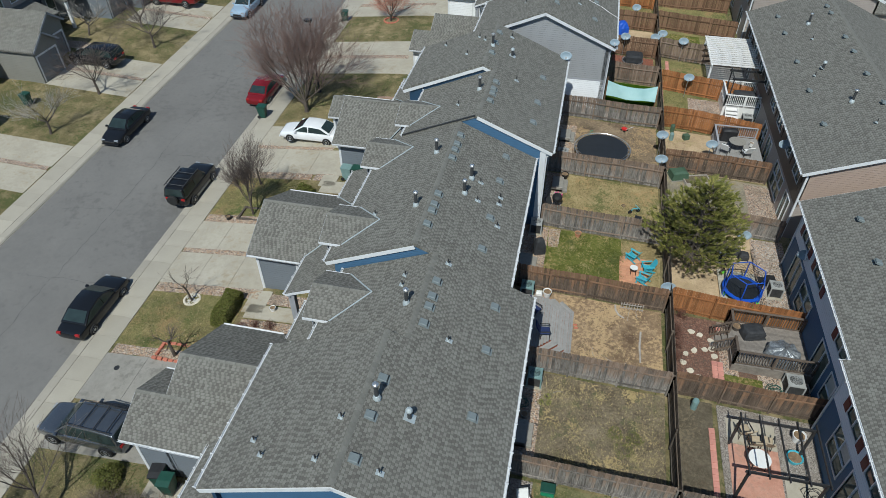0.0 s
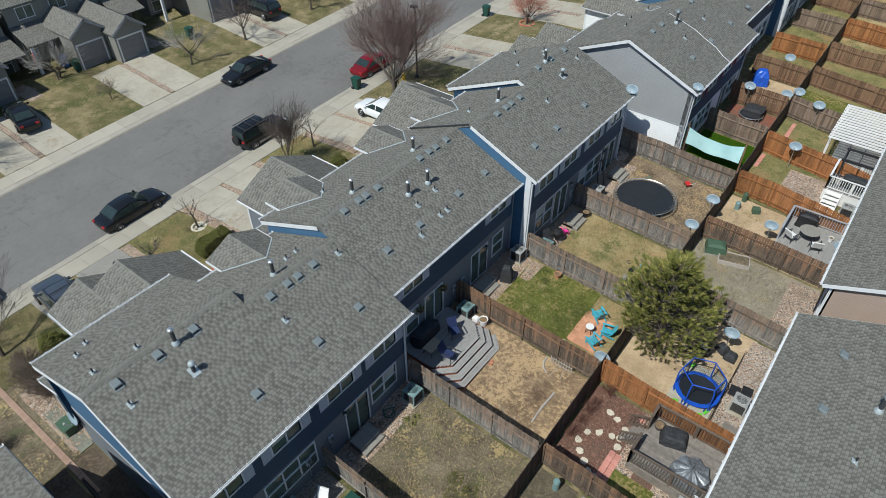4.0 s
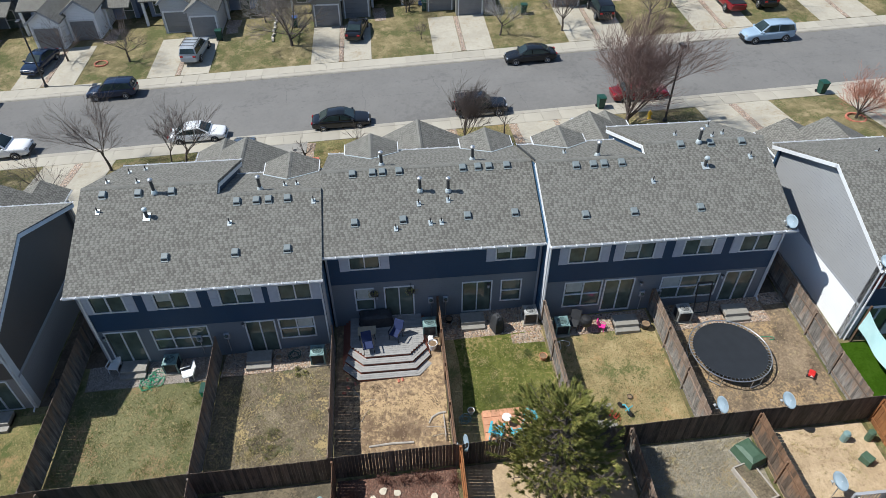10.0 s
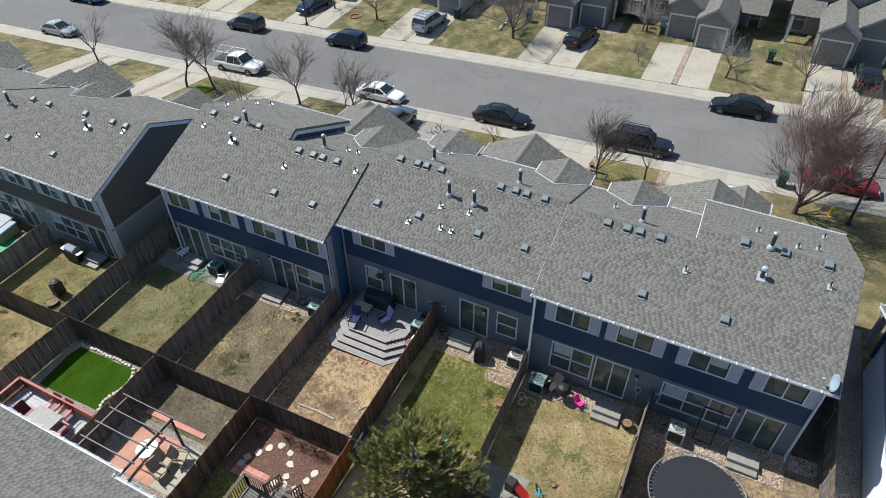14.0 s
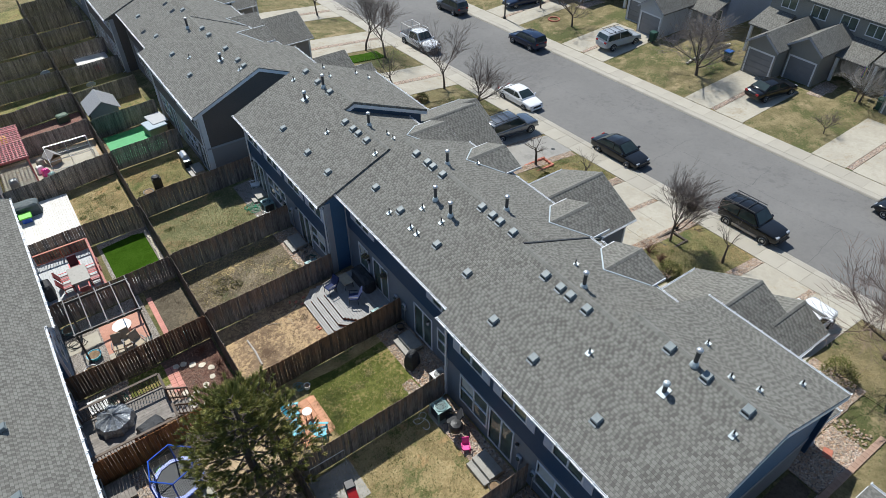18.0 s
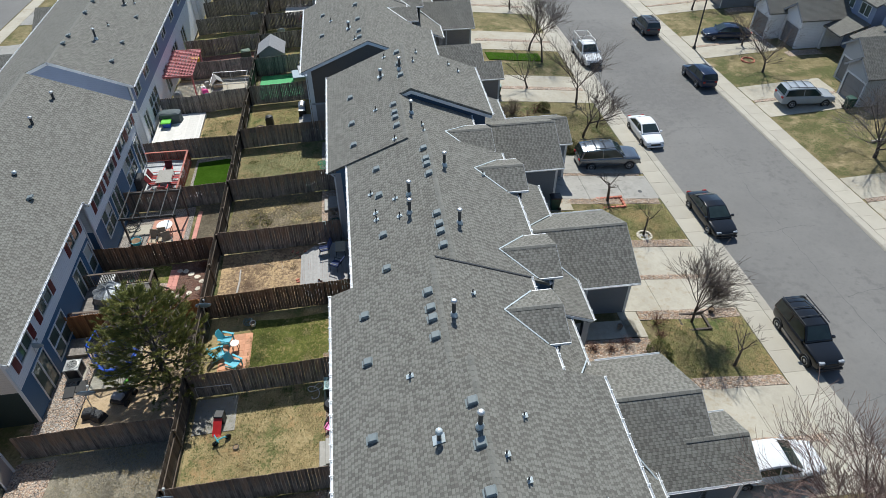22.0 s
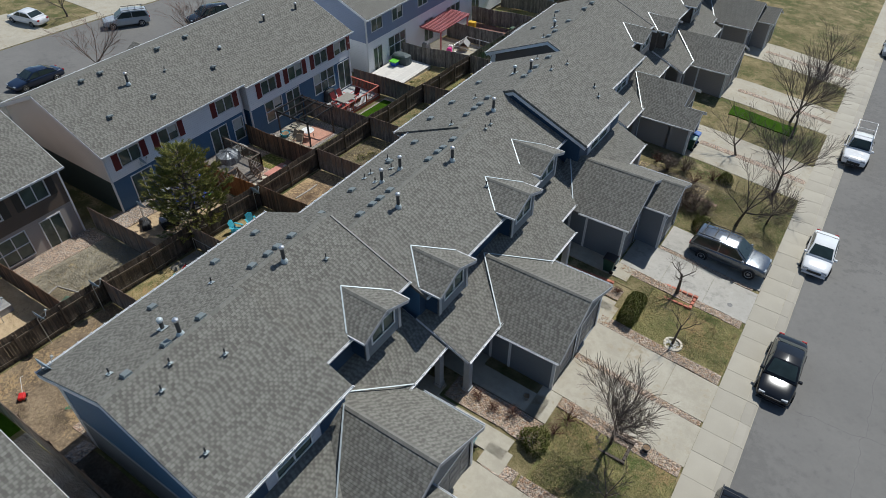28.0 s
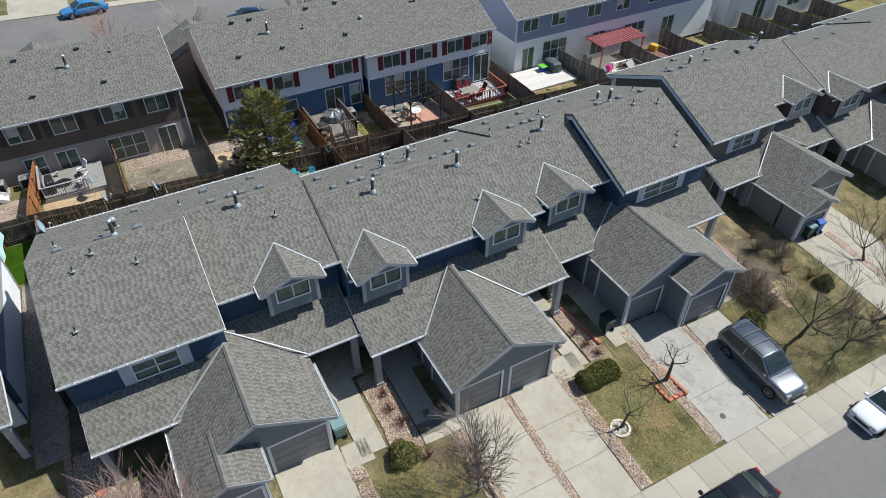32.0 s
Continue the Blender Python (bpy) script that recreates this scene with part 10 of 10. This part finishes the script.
street_lamp(-20.25, 20.15, "tall black street lamp with square head on the verge")
street_lamp(-36.55, -34.0, "tall black street lamp across the street")
t = thing("fire_hydrant", "yellow fire hydrant on the verge", "fire hydrant", at=spot(-20.9, 19.1))
part("barrel", lathe(B(), [(0.17, -0.05), (0.17, 0.06), (0.12, 0.08), (0.12, 0.52), (0.16, 0.54), (0.16, 0.6), (0.13, 0.68), (0.06, 0.76), (0.03, 0.8)], 14), YELLOWP, t)
for a in (-1, 1):
    part("outlet", tube(B(), [(0, 0, 0.42), (0, a * 0.2, 0.42)], 0.055, 10), YELLOWP, t)
for x, y, dg, m, l in ((-14.9, -15.0, 10, BINGREEN, BLACKP), (-14.3, -15.3, 5, BINGREEN, BINGREEN), (-14.1, -7.3, 90, BINGREEN, BLACKP), (-13.7, 8.3, 90, ACTEAL, ACTEAL), (-13.6, -24.7, 90, BINGREEN, ACTEAL), (-13.6, -25.6, 90, BINBLUE, BINBLUE), (-23.6, 15.9, 95, BINGREEN, BINGREEN), (-22.7, 34.4, 95, BINGREEN, BINGREEN), (-12.9, 8.3, 90, BINGREEN, BINGREEN),
                       (-45.0, -10.9, 270, BINGREEN, BINBLUE), (-46.3, 2.9, 270, BINGREEN, BINGREEN), (-43.4, -18.6, 270, BINGREEN, BINGREEN), (-43.5, 13.2, 270, BINGREEN, BINGREEN), (-47.9, 2.6, 270, BINBLUE, BINBLUE)):
    wheelie_bin(x, y, dg, m, l)


def stone_ring(x, y, rx, ry, n, mat, label, size=0.11, square=False):
    t = thing("stone_ring", label, "stone ring", "tree rings", at=spot(x, y))
    bm = box(B(), -size, -size * 0.62, -0.05, size, size * 0.62, 0.1, 0.02)
    me = bpy.data.meshes.new("stone")
    bm.to_mesh(me)
    bm.free()
    me.materials.append(mat)
    for k in range(n):
        a = 2 * math.pi * k / n
        px, py, ta = rx * math.cos(a), ry * math.sin(a), a + math.pi / 2
        if square:
            d = (k / n) * 4 * (rx + ry)
            if d < 2 * rx:
                px, py, ta = -rx + d, -ry, 0.0
            elif d < 2 * rx + 2 * ry:
                px, py, ta = rx, -ry + d - 2 * rx, math.pi / 2
            elif d < 4 * rx + 2 * ry:
                px, py, ta = rx - (d - 2 * rx - 2 * ry), ry, 0.0
            else:
                px, py, ta = -rx, ry - (d - 4 * rx - 2 * ry), math.pi / 2
        o = new("stone", me)
        o.matrix_basis = Matrix.Translation((px, py, random.uniform(0, 0.02))) @ Matrix.Rotation(ta + random.uniform(-0.12, 0.12), 4, "Z")
        o.parent = t


stone_ring(-18.3, -7.9, 0.95, 0.55, 18, BRICKM, "red brick ring round the cut-back tree", 0.14, True)
stone_ring(-19.35, -4.05, 0.45, 0.45, 13, STONE, "white stone ring round the small tree", 0.11)
stone_ring(-19.1, 3.9, 0.75, 0.6, 22, BARK, "brown timber square round the young tree", 0.12, True)
stone_ring(-40.3, -29.9, 0.6, 0.6, 14, BRICKM, "red brick ring on the lawn across the street", 0.12)
stone_ring(-17.8, 34.4, 0.7, 0.7, 16, BRICKM, "red brick ring round the orange-twigged tree", 0.12)
t = thing("stone_edging", "low line of grey stones edging a lawn across the street", "stone edging", kind="structure")
for k in range(17):
    px, py = -48.4 + 0.4 * k, -13.1 + 0.08 * math.sin(k * 1.7)
    part("stone", box(B(), px - 0.17, py - 0.12, grade(px, py), px + 0.17, py + 0.12, grade(px, py) + 0.2 + 0.04 * math.sin(3.1 * k), 0.03), CONC_DK if k % 3 else STONE, t)
t = thing("brick_edging", "line of red bricks edging the front bed", "brick edging", kind="structure")
for k in range(14):
    px, py = -11.9 - 0.22 * k, -5.95 - 0.03 * k
    part("brick", box(B(), px - 0.1, py - 0.09, grade(px, py), px + 0.1, py + 0.09, grade(px, py) + 0.16, 0.01), BRICKM, t)
for x, y, lab in ((-14.6, 4.2, "grey"), (-14.0, -4.3, "white")):
    pot(x, y, 0.17, 0.28, CONC_DK if lab == "grey" else WHITEPL, lab + " flower pot beside the front walk", 0.06)
pot(-20.5, 3.2, 0.18, 0.35, BLACKP, "dark lidded pot on the lawn")
lone("manhole_cover", lathe(B(), [(0.16, 0.0), (0.16, 0.01), (0.13, 0.012)], 16), DKMETAL, "small round dark valve cover in the drive", "manhole cover", "manhole covers", at=spot(-21.1, -9.3, 0, 0.045))
# tar seams and cracks of the street
TAR = surf("tar_seam", (0.06, 0.058, 0.058), (0.085, 0.082, 0.081), 4, 0.6, 0, 30, 0.002)


def crack(x0, y0, x1, y1, seed, w=0.025):
    rnd = random.Random(seed)
    n = max(4, int(math.hypot(x1 - x0, y1 - y0) / 0.4))
    bm = B()
    pa = None
    ox = 0.0
    dx, dy = x1 - x0, y1 - y0
    L = math.hypot(dx, dy)
    nx, ny = -dy / L, dx / L
    for k in range(n + 1):
        f = k / n
        ox = ox * 0.75 + rnd.gauss(0, 0.07)
        x, y = x0 + dx * f + nx * ox, y0 + dy * f + ny * ox
        ww = w * rnd.uniform(0.4, 1.2)
        z = grade(x, y) + 0.0155
        pb = [bm.verts.new((x + nx * ww, y + ny * ww, z)), bm.verts.new((x - nx * ww, y - ny * ww, z))]
        if pa:
            bm.faces.new((pa[0], pa[1], pb[1], pb[0]))
        pa = pb
    bm.normal_update()
    for f in bm.faces:
        if f.normal.z < 0:
            f.normal_flip()
    lone("road_crack", bm, TAR, "dark crack line in the asphalt", "road crack", "street cracks", kind="structure")


rnd = random.Random(77)
for k, (xl, ya, yb) in enumerate(((-29.3, -70, -38), (-29.5, -38, -10), (-29.2, -10, 14), (-29.4, 14, 60))):
    crack(xl, ya, xl + 0.15, yb, k, 0.013)
for k in range(18):
    y = -62 + 6.4 * k + rnd.uniform(-1.2, 1.2)
    a = rnd.choice(((-34.2, -29.3), (-29.3, -24.6), (-34.2, -24.6), (-31.5, -26.0)))
    crack(a[0], y, a[1], y + rnd.uniform(-1.2, 1.2), 100 + k, 0.013)

# things in the far yards
t = thing("hot_tub", "small square hot tub with grey cover on green cloth", "hot tub", at=spot(3.6, -30.2, 8))
part("shell", box(B(), -0.75, -0.75, 0, 0.75, 0.75, 0.7, 0.06), TANW, t)
part("cover", box(B(), -0.8, -0.8, 0.7, 0.8, 0.8, 0.8, 0.04), PALEBLUE, t)
t = thing("gas_grill", "silver and black gas barbecue grill by the back wall", "barbecue", at=spot(3.3, -23.4, 90))
part("cart", box(B(), -0.6, -0.28, 0.1, 0.6, 0.28, 0.8, 0.02), BLACKP, t)
bm = B()
prism(bm, [(-0.4, -0.28, 0.82), (-0.4, -0.26, 1.0), (-0.4, -0.05, 1.15), (-0.4, 0.2, 1.1), (-0.4, 0.28, 0.82)], (0.8, 0, 0))
part("lid", bm, METAL, t)
for sx in (-1, 1):
    part("side_shelf", box(B(), sx * 0.58 - 0.22, -0.25, 0.8, sx * 0.58 + 0.22, 0.25, 0.84), METAL, t)
door_step(2.9, -22.0)
shroud("round_cover", 5.9, 29.5, 1.6, 1.6, 0.8, DARKFAB, "round garden table under a black cover", "table", 0, 0, 61, 0.9)
shroud("tarpaulin", 4.7, 34.6, 1.3, 1.1, 1.3, BLUEPL, "garden furniture under a bright blue tarpaulin", "tarpaulin", 20, 0, 62, 0.6)
shroud("covered_box", 9.4, -37.6, 1.0, 0.8, 0.7, UTILGREEN, "green box with pale lid in the yard", "box", 10, 0, 63, 0.95)
for x, y, m, lab in ((3.4, -47.0, TANW, "tan plastic garden box by the wall"), (4.3, -46.2, REDPL, "small red bucket on the soil"), (14.3, -37.0, YELLOWP, "yellow plastic play box by the wall")):
    lone("storage_box", box(B(), -0.4, -0.3, 0, 0.4, 0.3, 0.6, 0.03), m, lab, "box", at=spot(x, y, 12))
d = deck(3.0, -50.6, 6.0, -47.4, grade(4, -49) + 0.3, WDECK, "pale plain deck at a far house", 0.3, "y", WDECK)
t = thing("flag", "striped rainbow flag hanging from a porch post", "flag", at=(-48.2, 0.2, grade(-48, 0) + 2.2))
part("pole", tube(B(), [(0, 0, -0.2), (0.9, 0.1, 0.5)], 0.02, 6), WHITEPL, t)
for k, c in enumerate(((0.6, 0.02, 0.02), (0.7, 0.2, 0.02), (0.7, 0.55, 0.03), (0.03, 0.3, 0.06), (0.03, 0.08, 0.4), (0.2, 0.03, 0.3))):
    part("stripe", box(B(), 0.35 + 0.09 * k, -0.01 + 0.03 * math.sin(k), -0.75 + 0.06 * k, 0.44 + 0.09 * k, 0.01 + 0.03 * math.sin(k), 0.1 + 0.07 * k), surf("flag_%d" % k, c, tuple(v * 1.1 for v in c), 5, 0.8), t)
# ---------------------------------------------------------------- pavement panels with open joints
def panels(x0, x1, mat, name, label, ya=-56.0, yb=58.0, step=1.52, lift=0.045):
    """Cast panels along the street, parted by joints; one mesh, shifted along the slope."""
    t = thing(name, label, name.replace("_", " "), kind="structure")
    xs = [x0 + 0.008] + [g for g, _ in GRADE if x0 + 0.03 < g < x1 - 0.03] + [x1 - 0.008]
    bm = B()
    top = [[bm.verts.new((x, y, grade(x, 0) + 0.042 * y + lift)) for y in (0.008, step - 0.008)] for x in xs]
    bot = [[bm.verts.new((v.co.x, v.co.y, v.co.z - 0.1)) for v in r] for r in top]
    n = len(xs)
    for i in range(n - 1):
        bm.faces.new((top[i][0], top[i + 1][0], top[i + 1][1], top[i][1]))
        bm.faces.new((top[i][0], bot[i][0], bot[i + 1][0], top[i + 1][0]))
        bm.faces.new((top[i][1], top[i + 1][1], bot[i + 1][1], bot[i][1]))
    bm.faces.new((top[0][0], top[0][1], bot[0][1], bot[0][0]))
    bm.faces.new((top[-1][0], bot[-1][0], bot[-1][1], top[-1][1]))
    me = bpy.data.meshes.new("panel")
    bm.to_mesh(me)
    bm.free()
    me.materials.append(mat)
    y = ya
    while y < yb:
        o = new("panel", me)
        o.matrix_basis = Matrix.Translation((0, y, 0.042 * y + random.uniform(-0.004, 0.004)))
        o.parent = t
        y += step


PANEL = surf("pavement_panel", (0.33, 0.302, 0.245), (0.415, 0.38, 0.312), 0.5, 0.8, 0, 25, 0.003, 0.07)
PANEL_K = surf("kerb_panel", (0.31, 0.284, 0.235), (0.39, 0.358, 0.298), 0.5, 0.8, 0, 25, 0.003, 0.08)
panels(-23.75, -22.3, PANEL, "pavement", "cream concrete pavement panels with open joints")
panels(-24.34, -23.76, PANEL_K, "kerb", "low concrete kerb and gutter beside the street")
panels(-36.4, -35.0, PANEL, "pavement", "cream concrete pavement panels across the street")
panels(-34.99, -34.4, PANEL_K, "kerb", "low concrete kerb across the street")

# ---------------------------------------------------------------- grass tufts, stones and litter
STRAW = surf("straw_blades", (0.3, 0.24, 0.11), (0.48, 0.39, 0.2), 5, 0.9, 0, 30, 0.0)
GRASSB = surf("green_blades", (0.07, 0.085, 0.018), (0.14, 0.155, 0.04), 5, 0.9, 0, 30, 0.0)
DULLB = surf("dull_blades", (0.13, 0.115, 0.055), (0.22, 0.19, 0.09), 5, 0.9, 0, 30, 0.0)
STRAWG = surf("grey_straw_blades", (0.26, 0.23, 0.17), (0.42, 0.375, 0.29), 5, 0.9, 0, 30, 0.0)
SOILB = surf("dark_clods", (0.1, 0.07, 0.045), (0.17, 0.12, 0.08), 5, 0.95, 0, 30, 0.0)


def tufts(x0, y0, x1, y1, mat, per_m2, h, seed, label, clump=0.5, lift=0.03, spread=0.07):
    """Short blades in clumps, strewn unevenly."""
    rnd = random.Random(seed)
    V, Fc = [], []
    n = int((x1 - x0) * (y1 - y0) * per_m2 * 1.7)
    cs = [(rnd.uniform(x0, x1), rnd.uniform(y0, y1), rnd.uniform(0.2, 0.9)) for _ in range(max(3, int((x1 - x0) * (y1 - y0) * 0.35)))]
    for k in range(n):
        if rnd.random() < clump:
            c = rnd.choice(cs)
            x, y = rnd.gauss(c[0], c[2] * 0.6), rnd.gauss(c[1], c[2] * 0.6)
        else:
            x, y = rnd.uniform(x0, x1), rnd.uniform(y0, y1)
        if not (x0 + 0.05 < x < x1 - 0.05 and y0 + 0.05 < y < y1 - 0.05):
            continue
        z = grade(x, y) + lift
        for j in range(3):
            a = rnd.random() * 6.283
            w = rnd.uniform(0.006, 0.015)
            hh = h * rnd.uniform(0.5, 1.3)
            cx, sx = math.cos(a), math.sin(a)
            bx, by = x + rnd.uniform(-spread, spread), y + rnd.uniform(-spread, spread)
            i = len(V)
            V += [(bx - sx * w, by + cx * w, z - 0.01), (bx + sx * w, by - cx * w, z - 0.01), (bx + cx * hh * 1.2, by + sx * hh * 1.2, z + hh)]
            Fc.append((i, i + 1, i + 2))
    me = bpy.data.meshes.new("grass_tufts")
    me.from_pydata(V, [], Fc)
    ob = finish(new("grass_tufts", me), mat)
    tagged(ob, label, "grass", "", "stuff")


def pebbles(x0, y0, x1, y1, mat, per_m2, r, seed, label, name="loose_stones", lift=0.05):
    rnd = random.Random(seed)
    V, Fc = [], []
    for k in range(int((x1 - x0) * (y1 - y0) * per_m2)):
        x, y = rnd.uniform(x0 + 0.05, x1 - 0.05), rnd.uniform(y0 + 0.05, y1 - 0.05)
        z = grade(x, y) + lift
        s = r * rnd.uniform(0.5, 1.35)
        a = rnd.random() * 6.283
        i = len(V)
        for q in range(5):
            b = a + q * 1.2566
            V.append((x + s * math.cos(b) * rnd.uniform(0.75, 1.2), y + s * math.sin(b) * rnd.uniform(0.75, 1.2), z + s * rnd.uniform(-0.1, 0.25)))
        V.append((x + s * rnd.uniform(-0.3, 0.3), y + s * rnd.uniform(-0.3, 0.3), z + s * 0.65))
        for q in range(5):
            Fc.append((i + q, i + (q + 1) % 5, i + 5))
    me = bpy.data.meshes.new(name)
    me.from_pydata(V, [], Fc)
    tagged(finish(new(name, me), mat), label, "stones", "", "stuff")


def rockpiece(name, cols):
    m, t, p = node_mat(name)
    gi = t.nodes.new("ShaderNodeNewGeometry")
    c = ramp(t, gi.outputs["Random Per Island"], [(k / (len(cols) - 1), v) for k, v in enumerate(cols)])
    n = noise_tex(t, 40, 2)
    t.links.new(mixc(t, mathn(t, "MULTIPLY", n, 0.35), c, (0.18, 0.14, 0.11)), p.inputs["Base Color"])
    p.inputs["Roughness"].default_value = 0.9
    MATS[name] = m
    return m


PEB = rockpiece("pebble_tan", [(0.46, 0.31, 0.19), (0.3, 0.18, 0.11), (0.52, 0.43, 0.32), (0.24, 0.2, 0.16), (0.46, 0.33, 0.22)])
PEBG = rockpiece("pebble_grey", [(0.4, 0.36, 0.31), (0.26, 0.22, 0.19), (0.5, 0.46, 0.41), (0.34, 0.29, 0.25)])
CHIP = rockpiece("bark_chips", [(0.22, 0.1, 0.065), (0.13, 0.06, 0.04), (0.3, 0.16, 0.11), (0.17, 0.09, 0.065)])
k = 0
for a, m, d, h, lab in (((1.7, -18.6, 7.6, -11.7), STRAW, 26, 0.07, "pale straw tufts in the lawn"), ((1.7, -18.6, 7.6, -11.7), GRASSB, 34, 0.06, "green grass blades in the lawn"),
                        ((1.6, -11.3, 7.6, -5.7), STRAW, 30, 0.08, "straw tufts over dry ground"), ((1.6, -11.3, 7.6, -5.7), DULLB, 30, 0.06, "dull dry grass blades"), ((1.6, -11.3, 7.6, -5.7), SOILB, 14, 0.04, "dark crumbs of soil"),
                        ((3.0, -5.3, 7.6, 0.0), STRAW, 6, 0.05, "sparse straw on bare soil"), ((3.0, -5.3, 7.6, 0.0), SOILB, 26, 0.035, "dark clods and holes in bare soil"),
                        ((0.9, 1.4, 5.5, 5.5), GRASSB, 90, 0.07, "green grass blades of the mown lawn"), ((0.9, 1.4, 5.5, 5.5), STRAW, 26, 0.06, "dry blades in the green lawn"),
                        ((1.3, 5.9, 7.6, 11.5), GRASSB, 28, 0.06, "green blades in yellow grass"), ((1.3, 5.9, 7.6, 11.5), STRAW, 40, 0.07, "straw-coloured grass blades"),
                        ((1.7, 11.9, 7.6, 19.0), STRAW, 7, 0.05, "sparse straw on brown soil"), ((1.7, 11.9, 7.6, 19.0), SOILB, 18, 0.035, "dark clods on brown soil"),
                        ((8.1, 8.1, 13.4, 13.7), STRAWG, 80, 0.14, "flattened dry grass stalks"), ((8.1, 8.1, 13.4, 13.7), STRAW, 16, 0.1, "grey-brown dry grass"),
                        ((8.1, 0.6, 11.0, 7.8), STRAW, 6, 0.05, "sparse straw on tan soil"), ((8.1, 14.1, 11.8, 19.1), STRAW, 14, 0.08, "dry straw on tan soil"),
                        ((8.1, 19.5, 10.2, 25.1), GRASSB, 40, 0.06, "green blades in a narrow lawn"), ((10.8, -5.0, 12.6, -3.6), GRASSB, 80, 0.06, "green blades of a small lawn"),
                        ((8.1, -11.2, 9.7, -5.5), SOILB, 20, 0.04, "dark crumbs of soil"), ((2.8, -25.5, 7.6, -18.9), GRASSB, 22, 0.06, "green blades in patchy grass"), ((2.8, -25.5, 7.6, -18.9), STRAW, 26, 0.06, "straw blades in patchy grass"),
                        ((8.1, -25.0, 11.5, -18.5), STRAW, 30, 0.08, "yellow grass tufts"), ((8.1, -25.0, 11.5, -18.5), GRASSB, 20, 0.1, "green weeds"),
                        ((-22.2, -7.7, -16.1, -3.6), STRAW, 50, 0.06, "straw blades of the front lawn"), ((-22.2, -7.7, -16.1, -3.6), GRASSB, 50, 0.05, "green blades of the front lawn"), ((-22.2, -7.7, -16.1, -3.6), DULLB, 60, 0.06, "dull blades of the front lawn"),
                        ((-22.2, 3.6, -16.7, 7.9), STRAW, 50, 0.06, "straw blades of the front lawn"), ((-22.2, 3.6, -16.7, 7.9), GRASSB, 60, 0.05, "green blades of the front lawn"), ((-22.2, 3.6, -16.7, 7.9), DULLB, 60, 0.06, "dull blades of the front lawn"),
                        ((-22.2, -21.4, -16.7, -14.6), STRAW, 40, 0.06, "straw blades of the front lawn"), ((-22.2, -21.4, -16.7, -14.6), DULLB, 40, 0.06, "dull blades of the front lawn"), ((-22.2, -21.4, -16.7, -14.6), GRASSB, 36, 0.05, "green blades of the front lawn"),
                        ((-22.2, 15.1, -16.7, 22.4), STRAW, 40, 0.06, "straw blades of the front lawn"), ((-22.2, 15.1, -16.7, 22.4), DULLB, 40, 0.06, "dull blades of the front lawn")):
    k += 1
    tufts(*a, m, d, h, 200 + k, lab)
for a, m, d, r in (((0.15, -11.3, 1.6, -5.6), PEB, 60, 0.06), ((0.15, -17.2, 1.7, -11.7), PEBG, 50, 0.05), ((-0.95, 0.3, 0.8, 5.6), PEB, 75, 0.065), ((0.8, 3.9, 1.5, 5.6), PEB, 75, 0.065), ((0.05, 5.9, 1.3, 11.5), PEB, 60, 0.06), ((0.05, 11.8, 1.7, 17.8), PEB, 60, 0.06), ((13.4, 0.6, 15.3, 7.8), PEBG, 60, 0.06),
                   ((-22.2, -0.13, -15.4, 0.23), PEB, 90, 0.06), ((-22.2, -3.6, -15.3, -2.87), PEB, 90, 0.065), ((-22.1, -8.38, -14.6, -7.75), PEB, 90, 0.065), ((-22.2, 2.92, -16.0, 3.6), PEB, 90, 0.065), ((-21.9, -11.7, -15.9, -11.42), PEB, 80, 0.05), ((-15.6, -6.1, -11.2, -5.1), PEB, 80, 0.065), ((-16.0, 5.0, -11.2, 6.4), PEB, 80, 0.065), ((-22.2, 11.62, -16.0, 11.98), PEB, 80, 0.06), ((-22.2, 7.9, -16.4, 8.6), PEB, 80, 0.065), ((-13.0, 7.9, -10.9, 8.9), PEB, 70, 0.065), ((-17, 14.8, -12.0, 17.6), PEB, 50, 0.065), ((-15.6, -18.1, -10.0, -16.0), PEB, 50, 0.065), ((-14.6, 17.6, -9.6, 19.2), PEB, 50, 0.065)):
    k += 1
    pebbles(*a, m, d, r, 300 + k, "loose rounded tan and grey stones on the bed")
pebbles(8.1, -5.1, 11.0, 0.2, CHIP, 90, 0.05, 400, "red bark chips strewn on the bed", "bark_chips", 0.03)
pebbles(3.0, -5.3, 7.6, 0.0, rockpiece("soil_clod", [(0.2, 0.14, 0.09), (0.32, 0.22, 0.13), (0.14, 0.1, 0.07), (0.4, 0.28, 0.17)]), 22, 0.035, 401, "small clods on the bare soil", "soil_clods", 0.02)
pebbles(1.7, 11.9, 7.6, 19.0, MATS["soil_clod"], 16, 0.035, 402, "small clods on the brown soil", "soil_clods", 0.02)
pebbles(-19.75, -4.45, -18.95, -3.65, rockpiece("white_stone", [(0.6, 0.57, 0.52), (0.7, 0.68, 0.63), (0.5, 0.47, 0.42)]), 90, 0.06, 403, "white stones round the small tree", "white_stones", 0.04)
